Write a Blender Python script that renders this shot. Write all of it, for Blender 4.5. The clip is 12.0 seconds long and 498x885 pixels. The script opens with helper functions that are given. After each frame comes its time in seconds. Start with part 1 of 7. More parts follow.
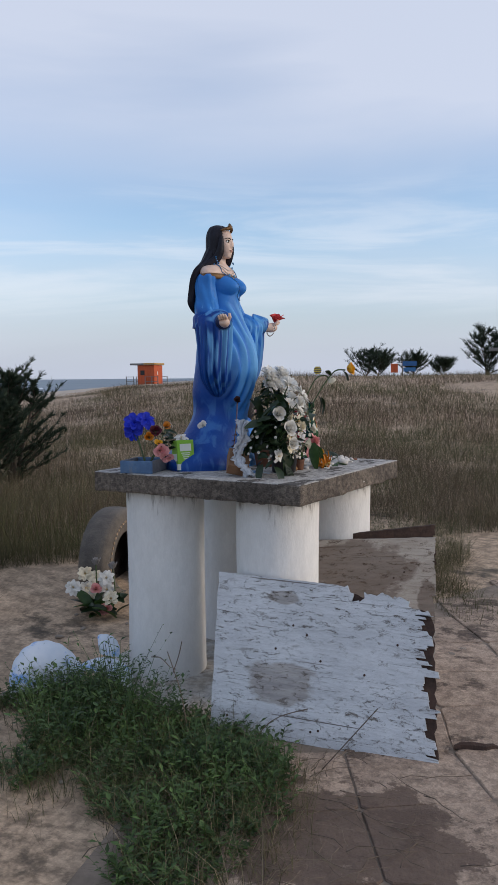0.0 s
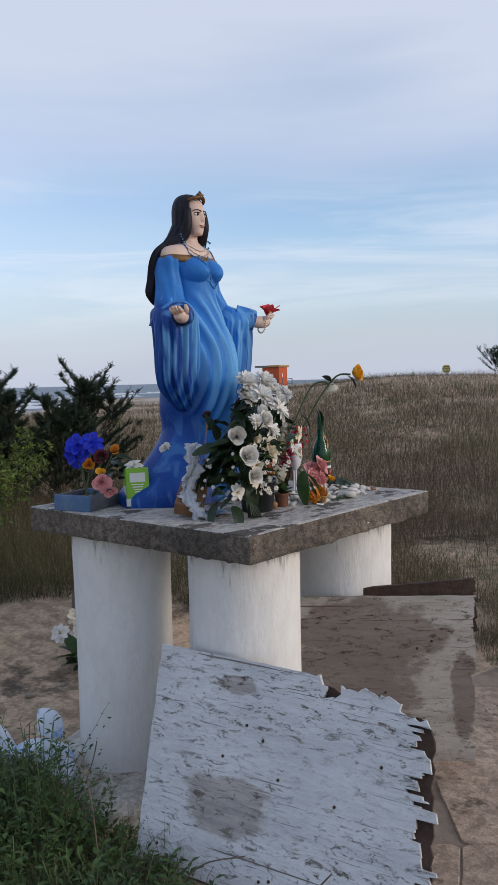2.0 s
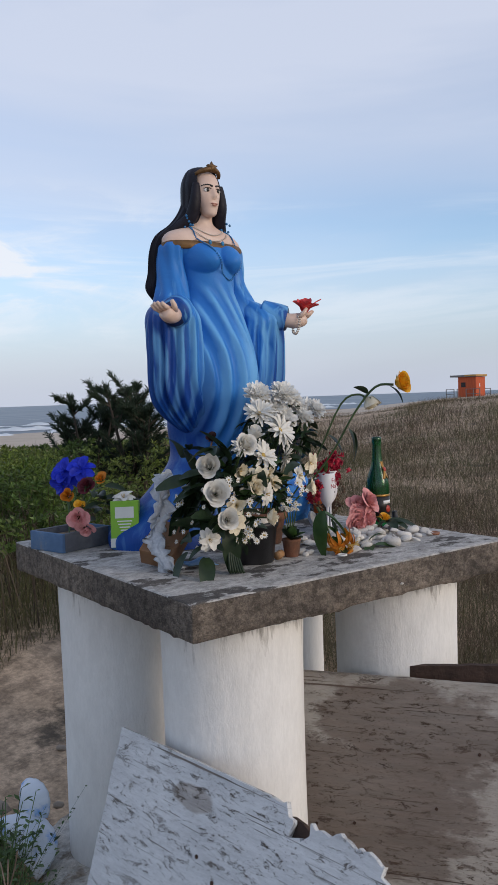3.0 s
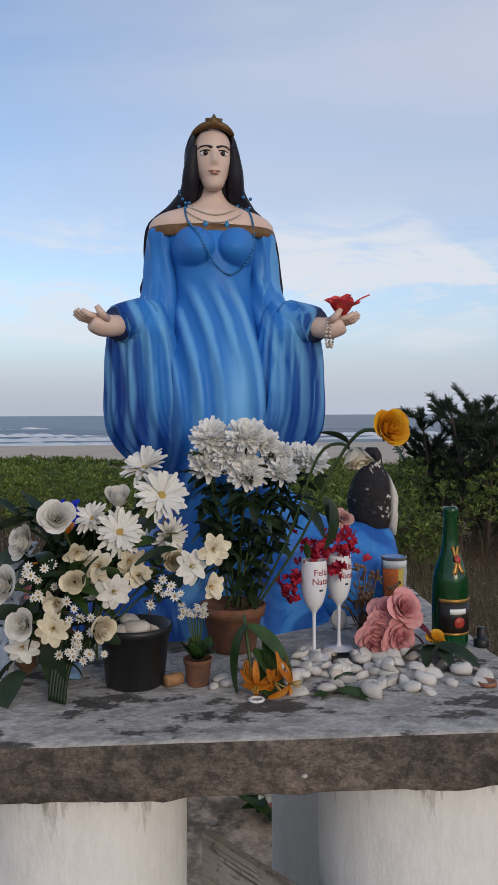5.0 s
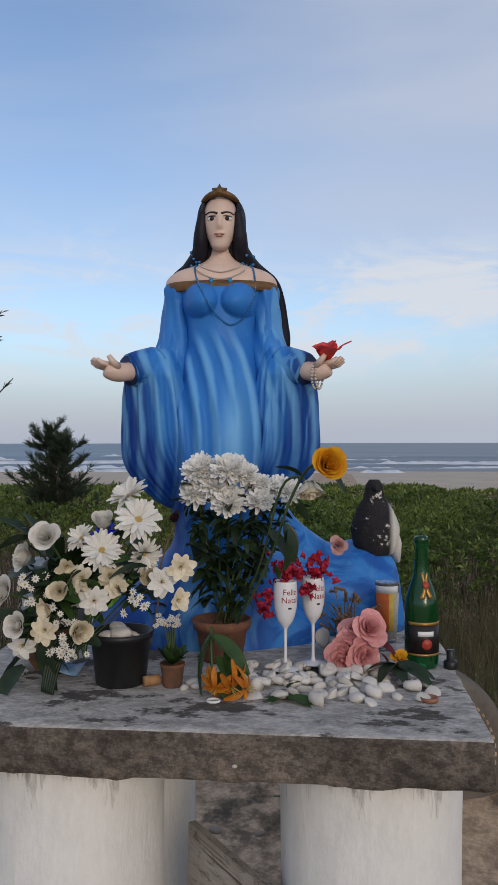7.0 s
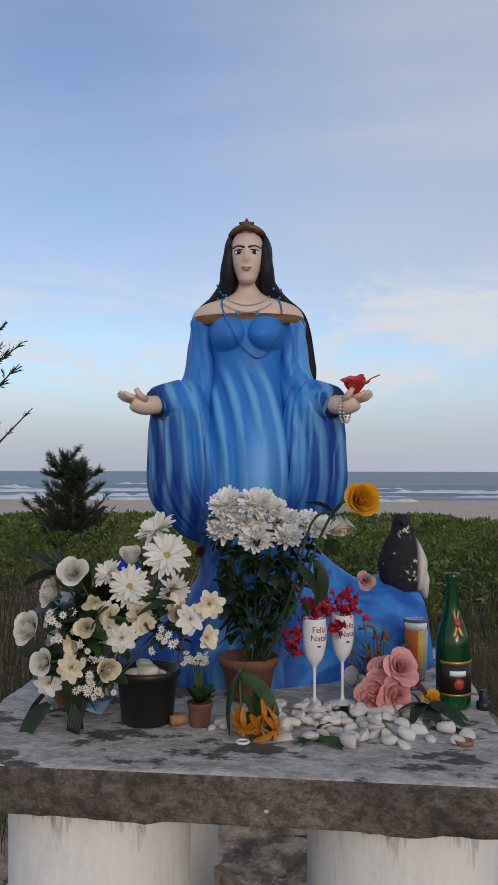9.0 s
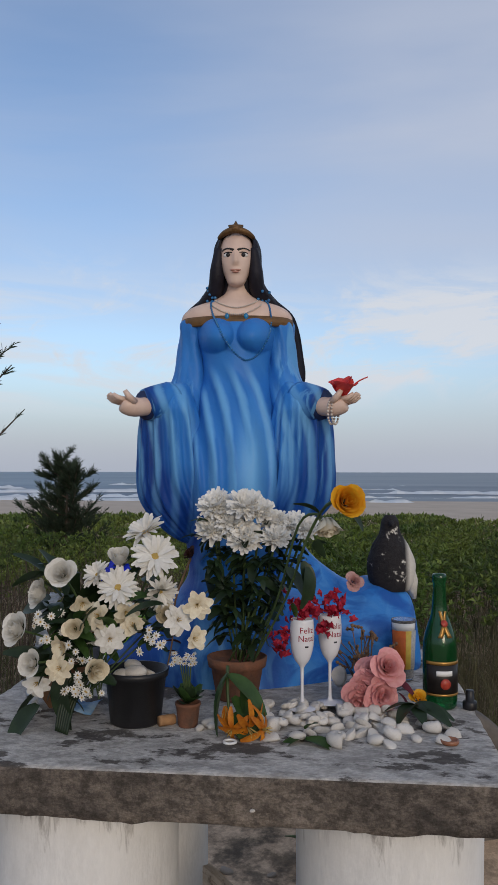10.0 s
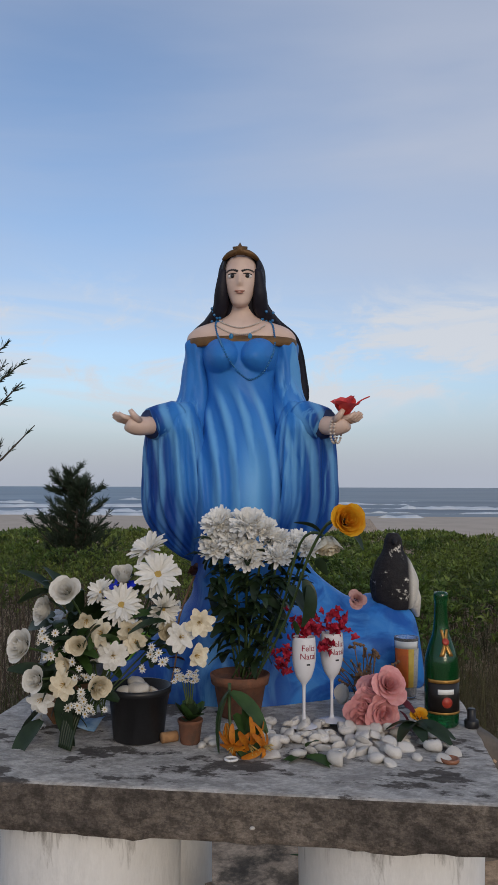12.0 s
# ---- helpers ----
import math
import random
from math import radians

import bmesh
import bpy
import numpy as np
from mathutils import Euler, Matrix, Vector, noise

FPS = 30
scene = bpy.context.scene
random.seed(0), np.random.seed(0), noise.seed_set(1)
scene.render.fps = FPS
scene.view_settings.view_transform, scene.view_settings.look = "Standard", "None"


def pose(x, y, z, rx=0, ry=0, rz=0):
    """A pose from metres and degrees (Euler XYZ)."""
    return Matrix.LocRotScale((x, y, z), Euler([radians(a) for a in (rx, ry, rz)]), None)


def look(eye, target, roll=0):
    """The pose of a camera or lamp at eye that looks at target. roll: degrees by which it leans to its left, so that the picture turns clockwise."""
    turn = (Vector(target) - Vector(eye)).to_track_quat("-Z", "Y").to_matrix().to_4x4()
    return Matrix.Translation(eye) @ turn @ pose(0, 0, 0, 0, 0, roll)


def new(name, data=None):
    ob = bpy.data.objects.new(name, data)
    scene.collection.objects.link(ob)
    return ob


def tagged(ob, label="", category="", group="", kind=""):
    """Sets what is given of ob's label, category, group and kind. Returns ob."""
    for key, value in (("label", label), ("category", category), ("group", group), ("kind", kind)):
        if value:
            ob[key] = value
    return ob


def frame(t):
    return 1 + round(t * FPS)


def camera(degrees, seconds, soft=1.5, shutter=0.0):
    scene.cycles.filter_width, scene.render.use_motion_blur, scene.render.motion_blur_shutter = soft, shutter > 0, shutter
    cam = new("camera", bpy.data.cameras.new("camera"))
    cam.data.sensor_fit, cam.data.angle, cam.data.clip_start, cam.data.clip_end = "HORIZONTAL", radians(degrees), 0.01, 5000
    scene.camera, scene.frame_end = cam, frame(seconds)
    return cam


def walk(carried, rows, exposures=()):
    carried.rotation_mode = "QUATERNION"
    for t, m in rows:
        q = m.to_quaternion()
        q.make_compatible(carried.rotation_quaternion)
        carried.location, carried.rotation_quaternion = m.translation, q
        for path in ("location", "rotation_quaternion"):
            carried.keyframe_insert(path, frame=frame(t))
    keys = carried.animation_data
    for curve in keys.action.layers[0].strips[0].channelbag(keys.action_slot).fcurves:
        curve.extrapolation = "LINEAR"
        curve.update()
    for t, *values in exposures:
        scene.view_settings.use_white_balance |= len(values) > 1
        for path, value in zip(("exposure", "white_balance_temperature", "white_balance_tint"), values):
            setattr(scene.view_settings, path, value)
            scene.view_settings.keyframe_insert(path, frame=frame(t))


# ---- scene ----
cam = camera(34.4, 12.0, 1.15)
PATH = [
    (0, (0.34, 0.181, 1.572), (-0.685, 1.891, 1.41), -0.5),
    (0.5, (0.367, 0.312, 1.601), (-0.679, 2.007, 1.42), -0.4),
    (1, (0.261, 0.583, 1.603), (-0.798, 2.271, 1.43), -0.4),
    (1.5, (0.31, 0.946, 1.581), (-0.81, 2.596, 1.42), -1.2),
    (2, (0.378, 1.363, 1.591), (-0.913, 2.883, 1.438), -1.6),
    (2.5, (0.348, 1.85, 1.59), (-1.12, 3.202, 1.46), -2.0),
    (2.7, (0.35, 2.031, 1.576), (-1.179, 3.314, 1.455), -2.1),
    (4.3, (0.159, 3.468, 1.615), (-1.795, 3.888, 1.536), -0.7),
    (4.5, (0.12, 3.593, 1.611), (-1.858, 3.884, 1.541), -0.7),
    (5, (0.055, 3.796, 1.638), (-1.939, 3.936, 1.568), -0.3),
    (5.5, (0.154, 4.024, 1.632), (-1.843, 3.915, 1.579), 0.1),
    (6, (0.254, 4.115, 1.646), (-1.739, 3.966, 1.595), -0.1),
    (6.5, (0.291, 4.138, 1.655), (-1.701, 3.968, 1.624), -0.1),
    (7, (0.276, 4.157, 1.656), (-1.714, 3.962, 1.656), -0.1),
    (8.8, (0.264, 4.142, 1.669), (-1.722, 3.916, 1.735), 0.2),
    (9, (0.263, 4.119, 1.671), (-1.722, 3.891, 1.741), 0.1),
    (9.5, (0.276, 4.107, 1.662), (-1.71, 3.883, 1.735), 0.0),
    (10, (0.273, 4.135, 1.673), (-1.714, 3.921, 1.745), 0.1),
    (10.5, (0.296, 4.147, 1.674), (-1.691, 3.936, 1.753), 0.1),
    (11, (0.302, 4.153, 1.675), (-1.684, 3.934, 1.759), 0.1),
    (11.5, (0.298, 4.159, 1.679), (-1.686, 3.931, 1.778), 0.1),
    (12, (0.296, 4.157, 1.682), (-1.686, 3.917, 1.791), 0.2),
]
walk(cam, [(t, look(eye, target, roll)) for t, eye, target, roll in PATH],
     exposures=((0, 0.19), (2.5, 0.19), (4.5, 0.02), (7.0, -0.13), (9.0, -0.16), (12, -0.23)))

# ---- sky, sun ----
SUN_AZ, SUN_EL = radians(22), radians(17)          # where the low light comes from, from +x towards +y
world = bpy.data.worlds.new("sky")
scene.world = world
world.use_nodes = True
wn, wl = world.node_tree.nodes, world.node_tree.links
wn.clear()


def wmath(op, a, b=None, c=None):
    n = wn.new("ShaderNodeMath")
    n.operation = op
    for i, x in enumerate((a, b, c)):
        if x is None:
            continue
        if isinstance(x, (int, float)):
            n.inputs[i].default_value = x
        else:
            wl.new(x, n.inputs[i])
    return n.outputs[0]


def wramp(x, lo, hi):
    n = wn.new("ShaderNodeMapRange")
    n.interpolation_type = "SMOOTHSTEP"
    wl.new(x, n.inputs["Value"])
    n.inputs["From Min"].default_value, n.inputs["From Max"].default_value = lo, hi
    return n.outputs[0]


def wmix(fac, a, b):
    n = wn.new("ShaderNodeMix")
    n.data_type = "RGBA"
    wl.new(fac, n.inputs["Factor"])
    for sock, x in ((n.inputs[6], a), (n.inputs[7], b)):
        if isinstance(x, tuple):
            sock.default_value = (*x, 1)
        else:
            wl.new(x, sock)
    return n.outputs[2]


sky = wn.new("ShaderNodeTexSky")
sky.sky_type, sky.sun_disc = "NISHITA", False
sky.sun_elevation, sky.sun_rotation = SUN_EL, radians(90) - SUN_AZ
sky.altitude, sky.air_density, sky.dust_density, sky.ozone_density = 0, 1.0, 0.6, 2.0
gain = wn.new("ShaderNodeVectorMath")
gain.operation = "MULTIPLY"
gain.inputs[1].default_value = (0.160, 0.163, 0.176)
wl.new(sky.outputs[0], gain.inputs[0])
coord = wn.new("ShaderNodeTexCoord")
sep = wn.new("ShaderNodeSeparateXYZ")
wl.new(coord.outputs["Generated"], sep.inputs[0])
dx, dy, dz = sep.outputs
up = wmath("MAXIMUM", dz, 0.0)
around = wmath("ARCTAN2", dy, wmath("MULTIPLY", dx, -1.0))       # 0 over the sea, growing towards +y
rise_ = wmath("ARCSINE", up)
comb = wn.new("ShaderNodeCombineXYZ")
wl.new(around, comb.inputs[0])
wl.new(rise_, comb.inputs[1])


def wnoise(scale, detail, rough, sx, sy, rot, off=(0, 0, 0), warp=0.0):
    m = wn.new("ShaderNodeMapping")
    m.inputs["Scale"].default_value = (sx, sy, 1)
    m.inputs["Rotation"].default_value = (0, 0, radians(rot))
    m.inputs["Location"].default_value = off
    wl.new(comb.outputs[0], m.inputs[0])
    n = wn.new("ShaderNodeTexNoise")
    n.inputs["Scale"].default_value, n.inputs["Detail"].default_value, n.inputs["Roughness"].default_value = scale, detail, rough
    n.inputs["Distortion"].default_value = warp
    wl.new(m.outputs[0], n.inputs["Vector"])
    return n.outputs["Fac"]


# a high veil in long level bands, thin streaks lower down, small wisps between
veil = wramp(wnoise(1.0, 5, 0.5, 0.9, 5.5, -5, (3.1, 1.15, 0), 0.4), 0.30, 0.66)
# mirrored into the unseen southern sky, added to brighten faces turned that way
high = wmath("MULTIPLY", wramp(rise_, 0.20, 0.32), wramp(wmath("ABSOLUTE", around), 0.25, 0.85))
edge_ = wramp(wnoise(1.0, 3, 0.45, 0.8, 4.0, -4, (0.7, 5.2, 0), 0.4), 0.18, 0.72)
over_sea = wmath("MULTIPLY", wmath("MULTIPLY", wramp(rise_, 0.16, 0.30), wramp(rise_, 0.70, 0.42)), wramp(around, -0.40, 0.10))
streak = wmath("MULTIPLY", wramp(wnoise(1.0, 7, 0.58, 2.0, 17.0, 3, (0.4, 2.9, 0), 0.7), 0.45, 0.63), wmath("MULTIPLY", wramp(rise_, 0.05, 0.11), wramp(rise_, 0.26, 0.17)))
wisp = wmath("MULTIPLY", wramp(wnoise(1.0, 9, 0.66, 6.0, 11.0, -14, (7.4, 1.2, 0), 1.2), 0.46, 0.64), wmath("MULTIPLY", wramp(rise_, 0.07, 0.14), wramp(rise_, 0.28, 0.18)))
low = wmath("MULTIPLY", wramp(rise_, 0.19, 0.0), 0.94)
cloud = wmath("ADD", wmath("MULTIPLY", veil, 0.36), wmath("MULTIPLY", wmath("MULTIPLY", high, edge_), 0.62))
cloud = wmath("MINIMUM", wmath("ADD", cloud, wmath("MULTIPLY", over_sea, 0.46)), 0.85)
bright = wmath("MINIMUM", wmath("ADD", wmath("MULTIPLY", wmath("MULTIPLY", streak, 0.80), wmath("ADD", 0.45, wmath("MULTIPLY", wramp(around, 0.9, 0.35), 0.55))), wmath("MULTIPLY", wmath("MULTIPLY", wisp, 0.75), wramp(around, 0.75, 0.25))), 0.9)
col = wmix(low, gain.outputs[0], (0.435, 0.480, 0.590))
col = wmix(cloud, col, (0.600, 0.645, 0.765))
col = wmix(bright, col, (0.76, 0.79, 0.85))
back = wn.new("ShaderNodeBackground")
back.inputs["Strength"].default_value = 1.0
wl.new(col, back.inputs[0])
wout = wn.new("ShaderNodeOutputWorld")
wl.new(back.outputs[0], wout.inputs[0])

sun_data = bpy.data.lights.new("sun", "SUN")
sun_data.energy, sun_data.angle, sun_data.color = 1.15, radians(22), (1.0, 0.82, 0.62)
sun = new("sun", sun_data)
sun_dir = Vector((math.cos(SUN_EL) * math.cos(SUN_AZ), math.cos(SUN_EL) * math.sin(SUN_AZ), math.sin(SUN_EL)))
sun.matrix_world = look(sun_dir * 50, (0, 0, 0))

# ---- materials ----
def material(name, c1, c2=None, scale=6.0, rough=0.7, bump=0.0, bump_scale=40.0, c3=None, scale3=1.2, cover3=0.5, soft3=0.12,
             metal=0.0, stretch=(1, 1, 1), vary=0.0, island=0.0, sub=0.0, spec=0.5, trans=0.0, ior=1.45, coat=0.0, alpha=1.0, detail=6, grit=0.0, grit_scale=140.0):
    """Two colours mixed by a fine noise, a third in larger stains, relief, and a random shade per piece."""
    m = bpy.data.materials.new(name)
    m.use_nodes = True
    n, l = m.node_tree.nodes, m.node_tree.links
    b = n["Principled BSDF"]
    co = n.new("ShaderNodeTexCoord")
    mp = n.new("ShaderNodeMapping")
    mp.inputs["Scale"].default_value = stretch
    l.new(co.outputs["Object"], mp.inputs[0])

    def tex(s, d=detail, r=0.6):
        t = n.new("ShaderNodeTexNoise")
        t.inputs["Scale"].default_value, t.inputs["Detail"].default_value, t.inputs["Roughness"].default_value = s, d, r
        l.new(mp.outputs[0], t.inputs["Vector"])
        return t.outputs["Fac"]

    def mix(fac, a, bb, kind="MIX"):
        x = n.new("ShaderNodeMix")
        x.data_type, x.blend_type = "RGBA", kind
        for sock, v in ((x.inputs["Factor"], fac), (x.inputs[6], a), (x.inputs[7], bb)):
            if isinstance(v, (int, float)):
                sock.default_value = v
            elif isinstance(v, tuple):
                sock.default_value = (*v, 1)
            else:
                l.new(v, sock)
        return x.outputs[2]

    def ramp(x, lo, hi):
        r = n.new("ShaderNodeMapRange")
        r.interpolation_type = "SMOOTHSTEP"
        l.new(x, r.inputs["Value"])
        r.inputs["From Min"].default_value, r.inputs["From Max"].default_value = lo, hi
        return r.outputs[0]

    col = mix(ramp(tex(scale), 0.3, 0.7), c1, c2 or tuple(0.82 * v for v in c1))
    if c3:
        col = mix(ramp(tex(scale3, 8, 0.68), cover3 - soft3, cover3 + soft3), c3, col)
    if grit:
        g1, g2 = ramp(tex(grit_scale, 4, 0.7), 0.42, 0.60), ramp(tex(grit_scale * 0.22, 6, 0.7), 0.40, 0.58)
        for g, k in ((g1, 0.6), (g2, 1.0)):
            lo = 1 - grit * k
            col = mix(1.0, col, mix(g, (lo, lo, lo), (1.0, 1.0, 1.0)), "MULTIPLY")
    for amount, src in ((vary, ("ShaderNodeObjectInfo", "Random")), (island, ("ShaderNodeNewGeometry", "Random Per Island"))):
        if amount:
            s = n.new(src[0])
            r = n.new("ShaderNodeMapRange")
            l.new(s.outputs[src[1]], r.inputs["Value"])
            r.inputs["To Min"].default_value, r.inputs["To Max"].default_value = 1 - amount, 1 + amount
            hsv = n.new("ShaderNodeHueSaturation")
            l.new(r.outputs[0], hsv.inputs["Value"])
            l.new(col, hsv.inputs["Color"])
            col = hsv.outputs[0]
    l.new(col, b.inputs["Base Color"])
    rn = n.new("ShaderNodeMapRange")
    l.new(tex(scale * 2.3), rn.inputs["Value"])
    rn.inputs["To Min"].default_value, rn.inputs["To Max"].default_value = max(0.02, rough - 0.12), min(1, rough + 0.12)
    l.new(rn.outputs[0], b.inputs["Roughness"])
    b.inputs["Metallic"].default_value = metal
    b.inputs["Specular IOR Level"].default_value = spec
    b.inputs["Transmission Weight"].default_value = trans
    b.inputs["IOR"].default_value = ior
    b.inputs["Coat Weight"].default_value = coat
    b.inputs["Alpha"].default_value = alpha
    if sub:
        b.inputs["Subsurface Weight"].default_value = sub
        b.inputs["Subsurface Radius"].default_value = (0.01, 0.008, 0.005)
    if bump:
        bp = n.new("ShaderNodeBump")
        bp.inputs["Strength"].default_value, bp.inputs["Distance"].default_value = bump, 0.01
        l.new(tex(bump_scale, 8, 0.65), bp.inputs["Height"])
        l.new(bp.outputs[0], b.inputs["Normal"])
    return m


def leafy(name, c1, c2, rough=0.5, island=0.35, back=0.35, scale=3.0, c3=None, scale3=0.5):
    """A leaf material: part of the light comes through."""
    m = material(name, c1, c2, scale, rough, island=island, c3=c3, scale3=scale3)
    n, l = m.node_tree.nodes, m.node_tree.links
    b, out = n["Principled BSDF"], n["Material Output"]
    tr = n.new("ShaderNodeBsdfTranslucent")
    l.new(b.inputs["Base Color"].links[0].from_socket, tr.inputs["Color"])
    mx = n.new("ShaderNodeMixShader")
    mx.inputs[0].default_value = back
    l.new(b.outputs[0], mx.inputs[1])
    l.new(tr.outputs[0], mx.inputs[2])
    l.new(mx.outputs[0], out.inputs[0])
    return m


M = {}
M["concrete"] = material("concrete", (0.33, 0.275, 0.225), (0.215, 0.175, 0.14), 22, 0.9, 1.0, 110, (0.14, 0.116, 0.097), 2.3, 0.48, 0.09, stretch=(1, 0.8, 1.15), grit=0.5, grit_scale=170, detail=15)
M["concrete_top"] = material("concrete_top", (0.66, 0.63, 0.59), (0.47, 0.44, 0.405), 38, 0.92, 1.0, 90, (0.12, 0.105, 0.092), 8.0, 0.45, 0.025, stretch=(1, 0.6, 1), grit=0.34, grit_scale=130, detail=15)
M["column"] = material("white_render", (0.83, 0.82, 0.80), (0.76, 0.75, 0.73), 7, 0.8, 0.5, 34, (0.60, 0.55, 0.48), 2.8, 0.33, 0.06, stretch=(1, 1, 0.35), detail=10, grit=0.05, grit_scale=120)


def drip_stains(m):
    """Thin dark mould runs that start under the slab."""
    n, l = m.node_tree.nodes, m.node_tree.links
    b = n["Principled BSDF"]
    src = b.inputs["Base Color"].links[0].from_socket
    co, mp, t, s, up_, cr, mu, mu2, mx, big_ = (n.new("ShaderNode" + k) for k in ("TexCoord", "Mapping", "TexNoise", "SeparateXYZ", "MapRange", "MapRange", "Math", "Math", "Mix", "TexNoise"))
    mp.inputs["Scale"].default_value = (1, 1, 0.16)
    l.new(co.outputs["Object"], mp.inputs[0])
    l.new(mp.outputs[0], t.inputs["Vector"])
    t.inputs["Scale"].default_value, t.inputs["Detail"].default_value, t.inputs["Roughness"].default_value, t.inputs["Distortion"].default_value = 42, 8, 0.7, 0.8
    l.new(co.outputs["Object"], big_.inputs["Vector"])
    big_.inputs["Scale"].default_value, big_.inputs["Detail"].default_value = 5.5, 3
    l.new(co.outputs["Object"], s.inputs[0])
    l.new(s.outputs[2], up_.inputs["Value"])
    up_.inputs["From Min"].default_value, up_.inputs["From Max"].default_value = 0.70, 1.0
    mu.operation = mu2.operation = "MULTIPLY"
    l.new(up_.outputs[0], mu.inputs[0])
    l.new(big_.outputs["Fac"], mu.inputs[1])
    mu2.operation = "ADD"
    l.new(mu.outputs[0], mu2.inputs[0])
    l.new(t.outputs["Fac"], mu2.inputs[1])
    l.new(mu2.outputs[0], cr.inputs["Value"])
    cr.inputs["From Min"].default_value, cr.inputs["From Max"].default_value, cr.inputs["To Max"].default_value = 0.97, 1.15, 0.75
    mx.data_type = "RGBA"
    l.new(cr.outputs[0], mx.inputs["Factor"])
    l.new(src, mx.inputs[6])
    mx.inputs[7].default_value = (0.16, 0.14, 0.12, 1)
    l.new(mx.outputs[2], b.inputs["Base Color"])


drip_stains(M["column"])
M["plaster"] = material("white_plaster", (0.72, 0.70, 0.66), (0.52, 0.46, 0.38), 9, 0.9, 0.6, 50, (0.30, 0.24, 0.18), 5, 0.40, 0.06, grit=0.3)


def board_paint(name, paint, paint2, wood, wood2, cover, patches):
    """Old paint on plywood whose grain runs along x: level cracks, flakes gathered in fields, and scuffed patches (x, z, half width, half height)."""
    m = material(name, paint, paint2, 5, 0.88, 0.9, 60, stretch=(0.5, 1, 2.4), detail=12, grit=0.10, grit_scale=170)
    n, l = m.node_tree.nodes, m.node_tree.links
    b = n["Principled BSDF"]
    co = n.new("ShaderNodeTexCoord")
    src = b.inputs["Base Color"].links[0].from_socket

    def tex(s, st, d=10, r=0.68, w=0.0, off=(0, 0, 0)):
        mp = n.new("ShaderNodeMapping")
        mp.inputs["Scale"].default_value, mp.inputs["Location"].default_value = st, off
        l.new(co.outputs["Object"], mp.inputs[0])
        t = n.new("ShaderNodeTexNoise")
        t.inputs["Scale"].default_value, t.inputs["Detail"].default_value, t.inputs["Roughness"].default_value, t.inputs["Distortion"].default_value = s, d, r, w
        l.new(mp.outputs[0], t.inputs["Vector"])
        return t.outputs["Fac"]

    def ramp(x, lo, hi, to=1.0):
        q = n.new("ShaderNodeMapRange")
        q.interpolation_type = "SMOOTHSTEP"
        l.new(x, q.inputs["Value"])
        q.inputs["From Min"].default_value, q.inputs["From Max"].default_value, q.inputs["To Max"].default_value = lo, hi, to
        return q.outputs[0]

    def f(op, a, c):
        q = n.new("ShaderNodeMath")
        q.operation = op
        for i, v in enumerate((a, c)):
            if isinstance(v, (int, float)):
                q.inputs[i].default_value = v
            else:
                l.new(v, q.inputs[i])
        return q.outputs[0]

    def mix(fac, a, c):
        q = n.new("ShaderNodeMix")
        q.data_type = "RGBA"
        l.new(fac, q.inputs["Factor"])
        for sock, v in ((q.inputs[6], a), (q.inputs[7], c)):
            if isinstance(v, tuple):
                sock.default_value = (*v, 1)
            else:
                l.new(v, sock)
        return q.outputs[2]

    s = n.new("ShaderNodeSeparateXYZ")
    l.new(co.outputs["Object"], s.inputs[0])
    bare = mix(ramp(tex(14, (0.4, 1, 3)), 0.38, 0.62), wood, wood2)
    scuff = None
    for px, pz, hw, hh in patches:
        d = f("ADD", f("POWER", f("ABSOLUTE", f("DIVIDE", f("SUBTRACT", s.outputs[0], px), hw), 0.0), 2.0), f("POWER", f("ABSOLUTE", f("DIVIDE", f("SUBTRACT", s.outputs[2], pz), hh), 0.0), 2.0))
        k = ramp(f("ADD", d, f("MULTIPLY", f("SUBTRACT", tex(7, (0.7, 1, 1.6)), 0.5), 3.6)), 1.25, 0.75)
        scuff = k if scuff is None else f("MAXIMUM", scuff, k)
    field_ = ramp(tex(3.2, (0.8, 1, 1.4), 6, 0.6, 0.3), 0.34, 0.60)
    flake = f("MAXIMUM", ramp(tex(30, (0.45, 1, 1.2), 14, 0.86, 0.4), 0.545, 0.575), ramp(tex(120, (0.7, 1, 1.0), 8, 0.8, 0.0, (5, 0, 2)), 0.60, 0.63))
    flake = f("MULTIPLY", flake, f("ADD", 0.16, f("MULTIPLY", field_, 0.84)))
    crack = ramp(tex(4.0, (0.22, 1, 22), 4, 0.5, 0.1), 0.665, 0.680)
    crack2 = f("MULTIPLY", ramp(tex(11.0, (0.30, 1, 14), 7, 0.6, 0.2, (3, 0, 1)), 0.62, 0.65), field_)
    worn = f("MAXIMUM", f("MULTIPLY", flake, cover), f("MULTIPLY", f("MAXIMUM", crack, crack2), 0.85))
    col = src
    if scuff is not None:
        col = mix(f("MULTIPLY", scuff, f("ADD", 0.62, f("MULTIPLY", flake, 0.38))), col, bare)
    col = mix(worn, col, mix(ramp(tex(12, (0.4, 1, 4)), 0.4, 0.6), tuple(0.45 * v for v in wood), wood))
    l.new(col, b.inputs["Base Color"])
    bp = b.inputs["Normal"].links[0].from_node
    h = f("SUBTRACT", f("MULTIPLY", tex(60, (0.4, 1, 2.0)), 0.5), f("MULTIPLY", worn, 0.6))
    l.new(h, bp.inputs["Height"])
    bp.inputs["Strength"].default_value, bp.inputs["Distance"].default_value = 0.8, 0.004
    return m


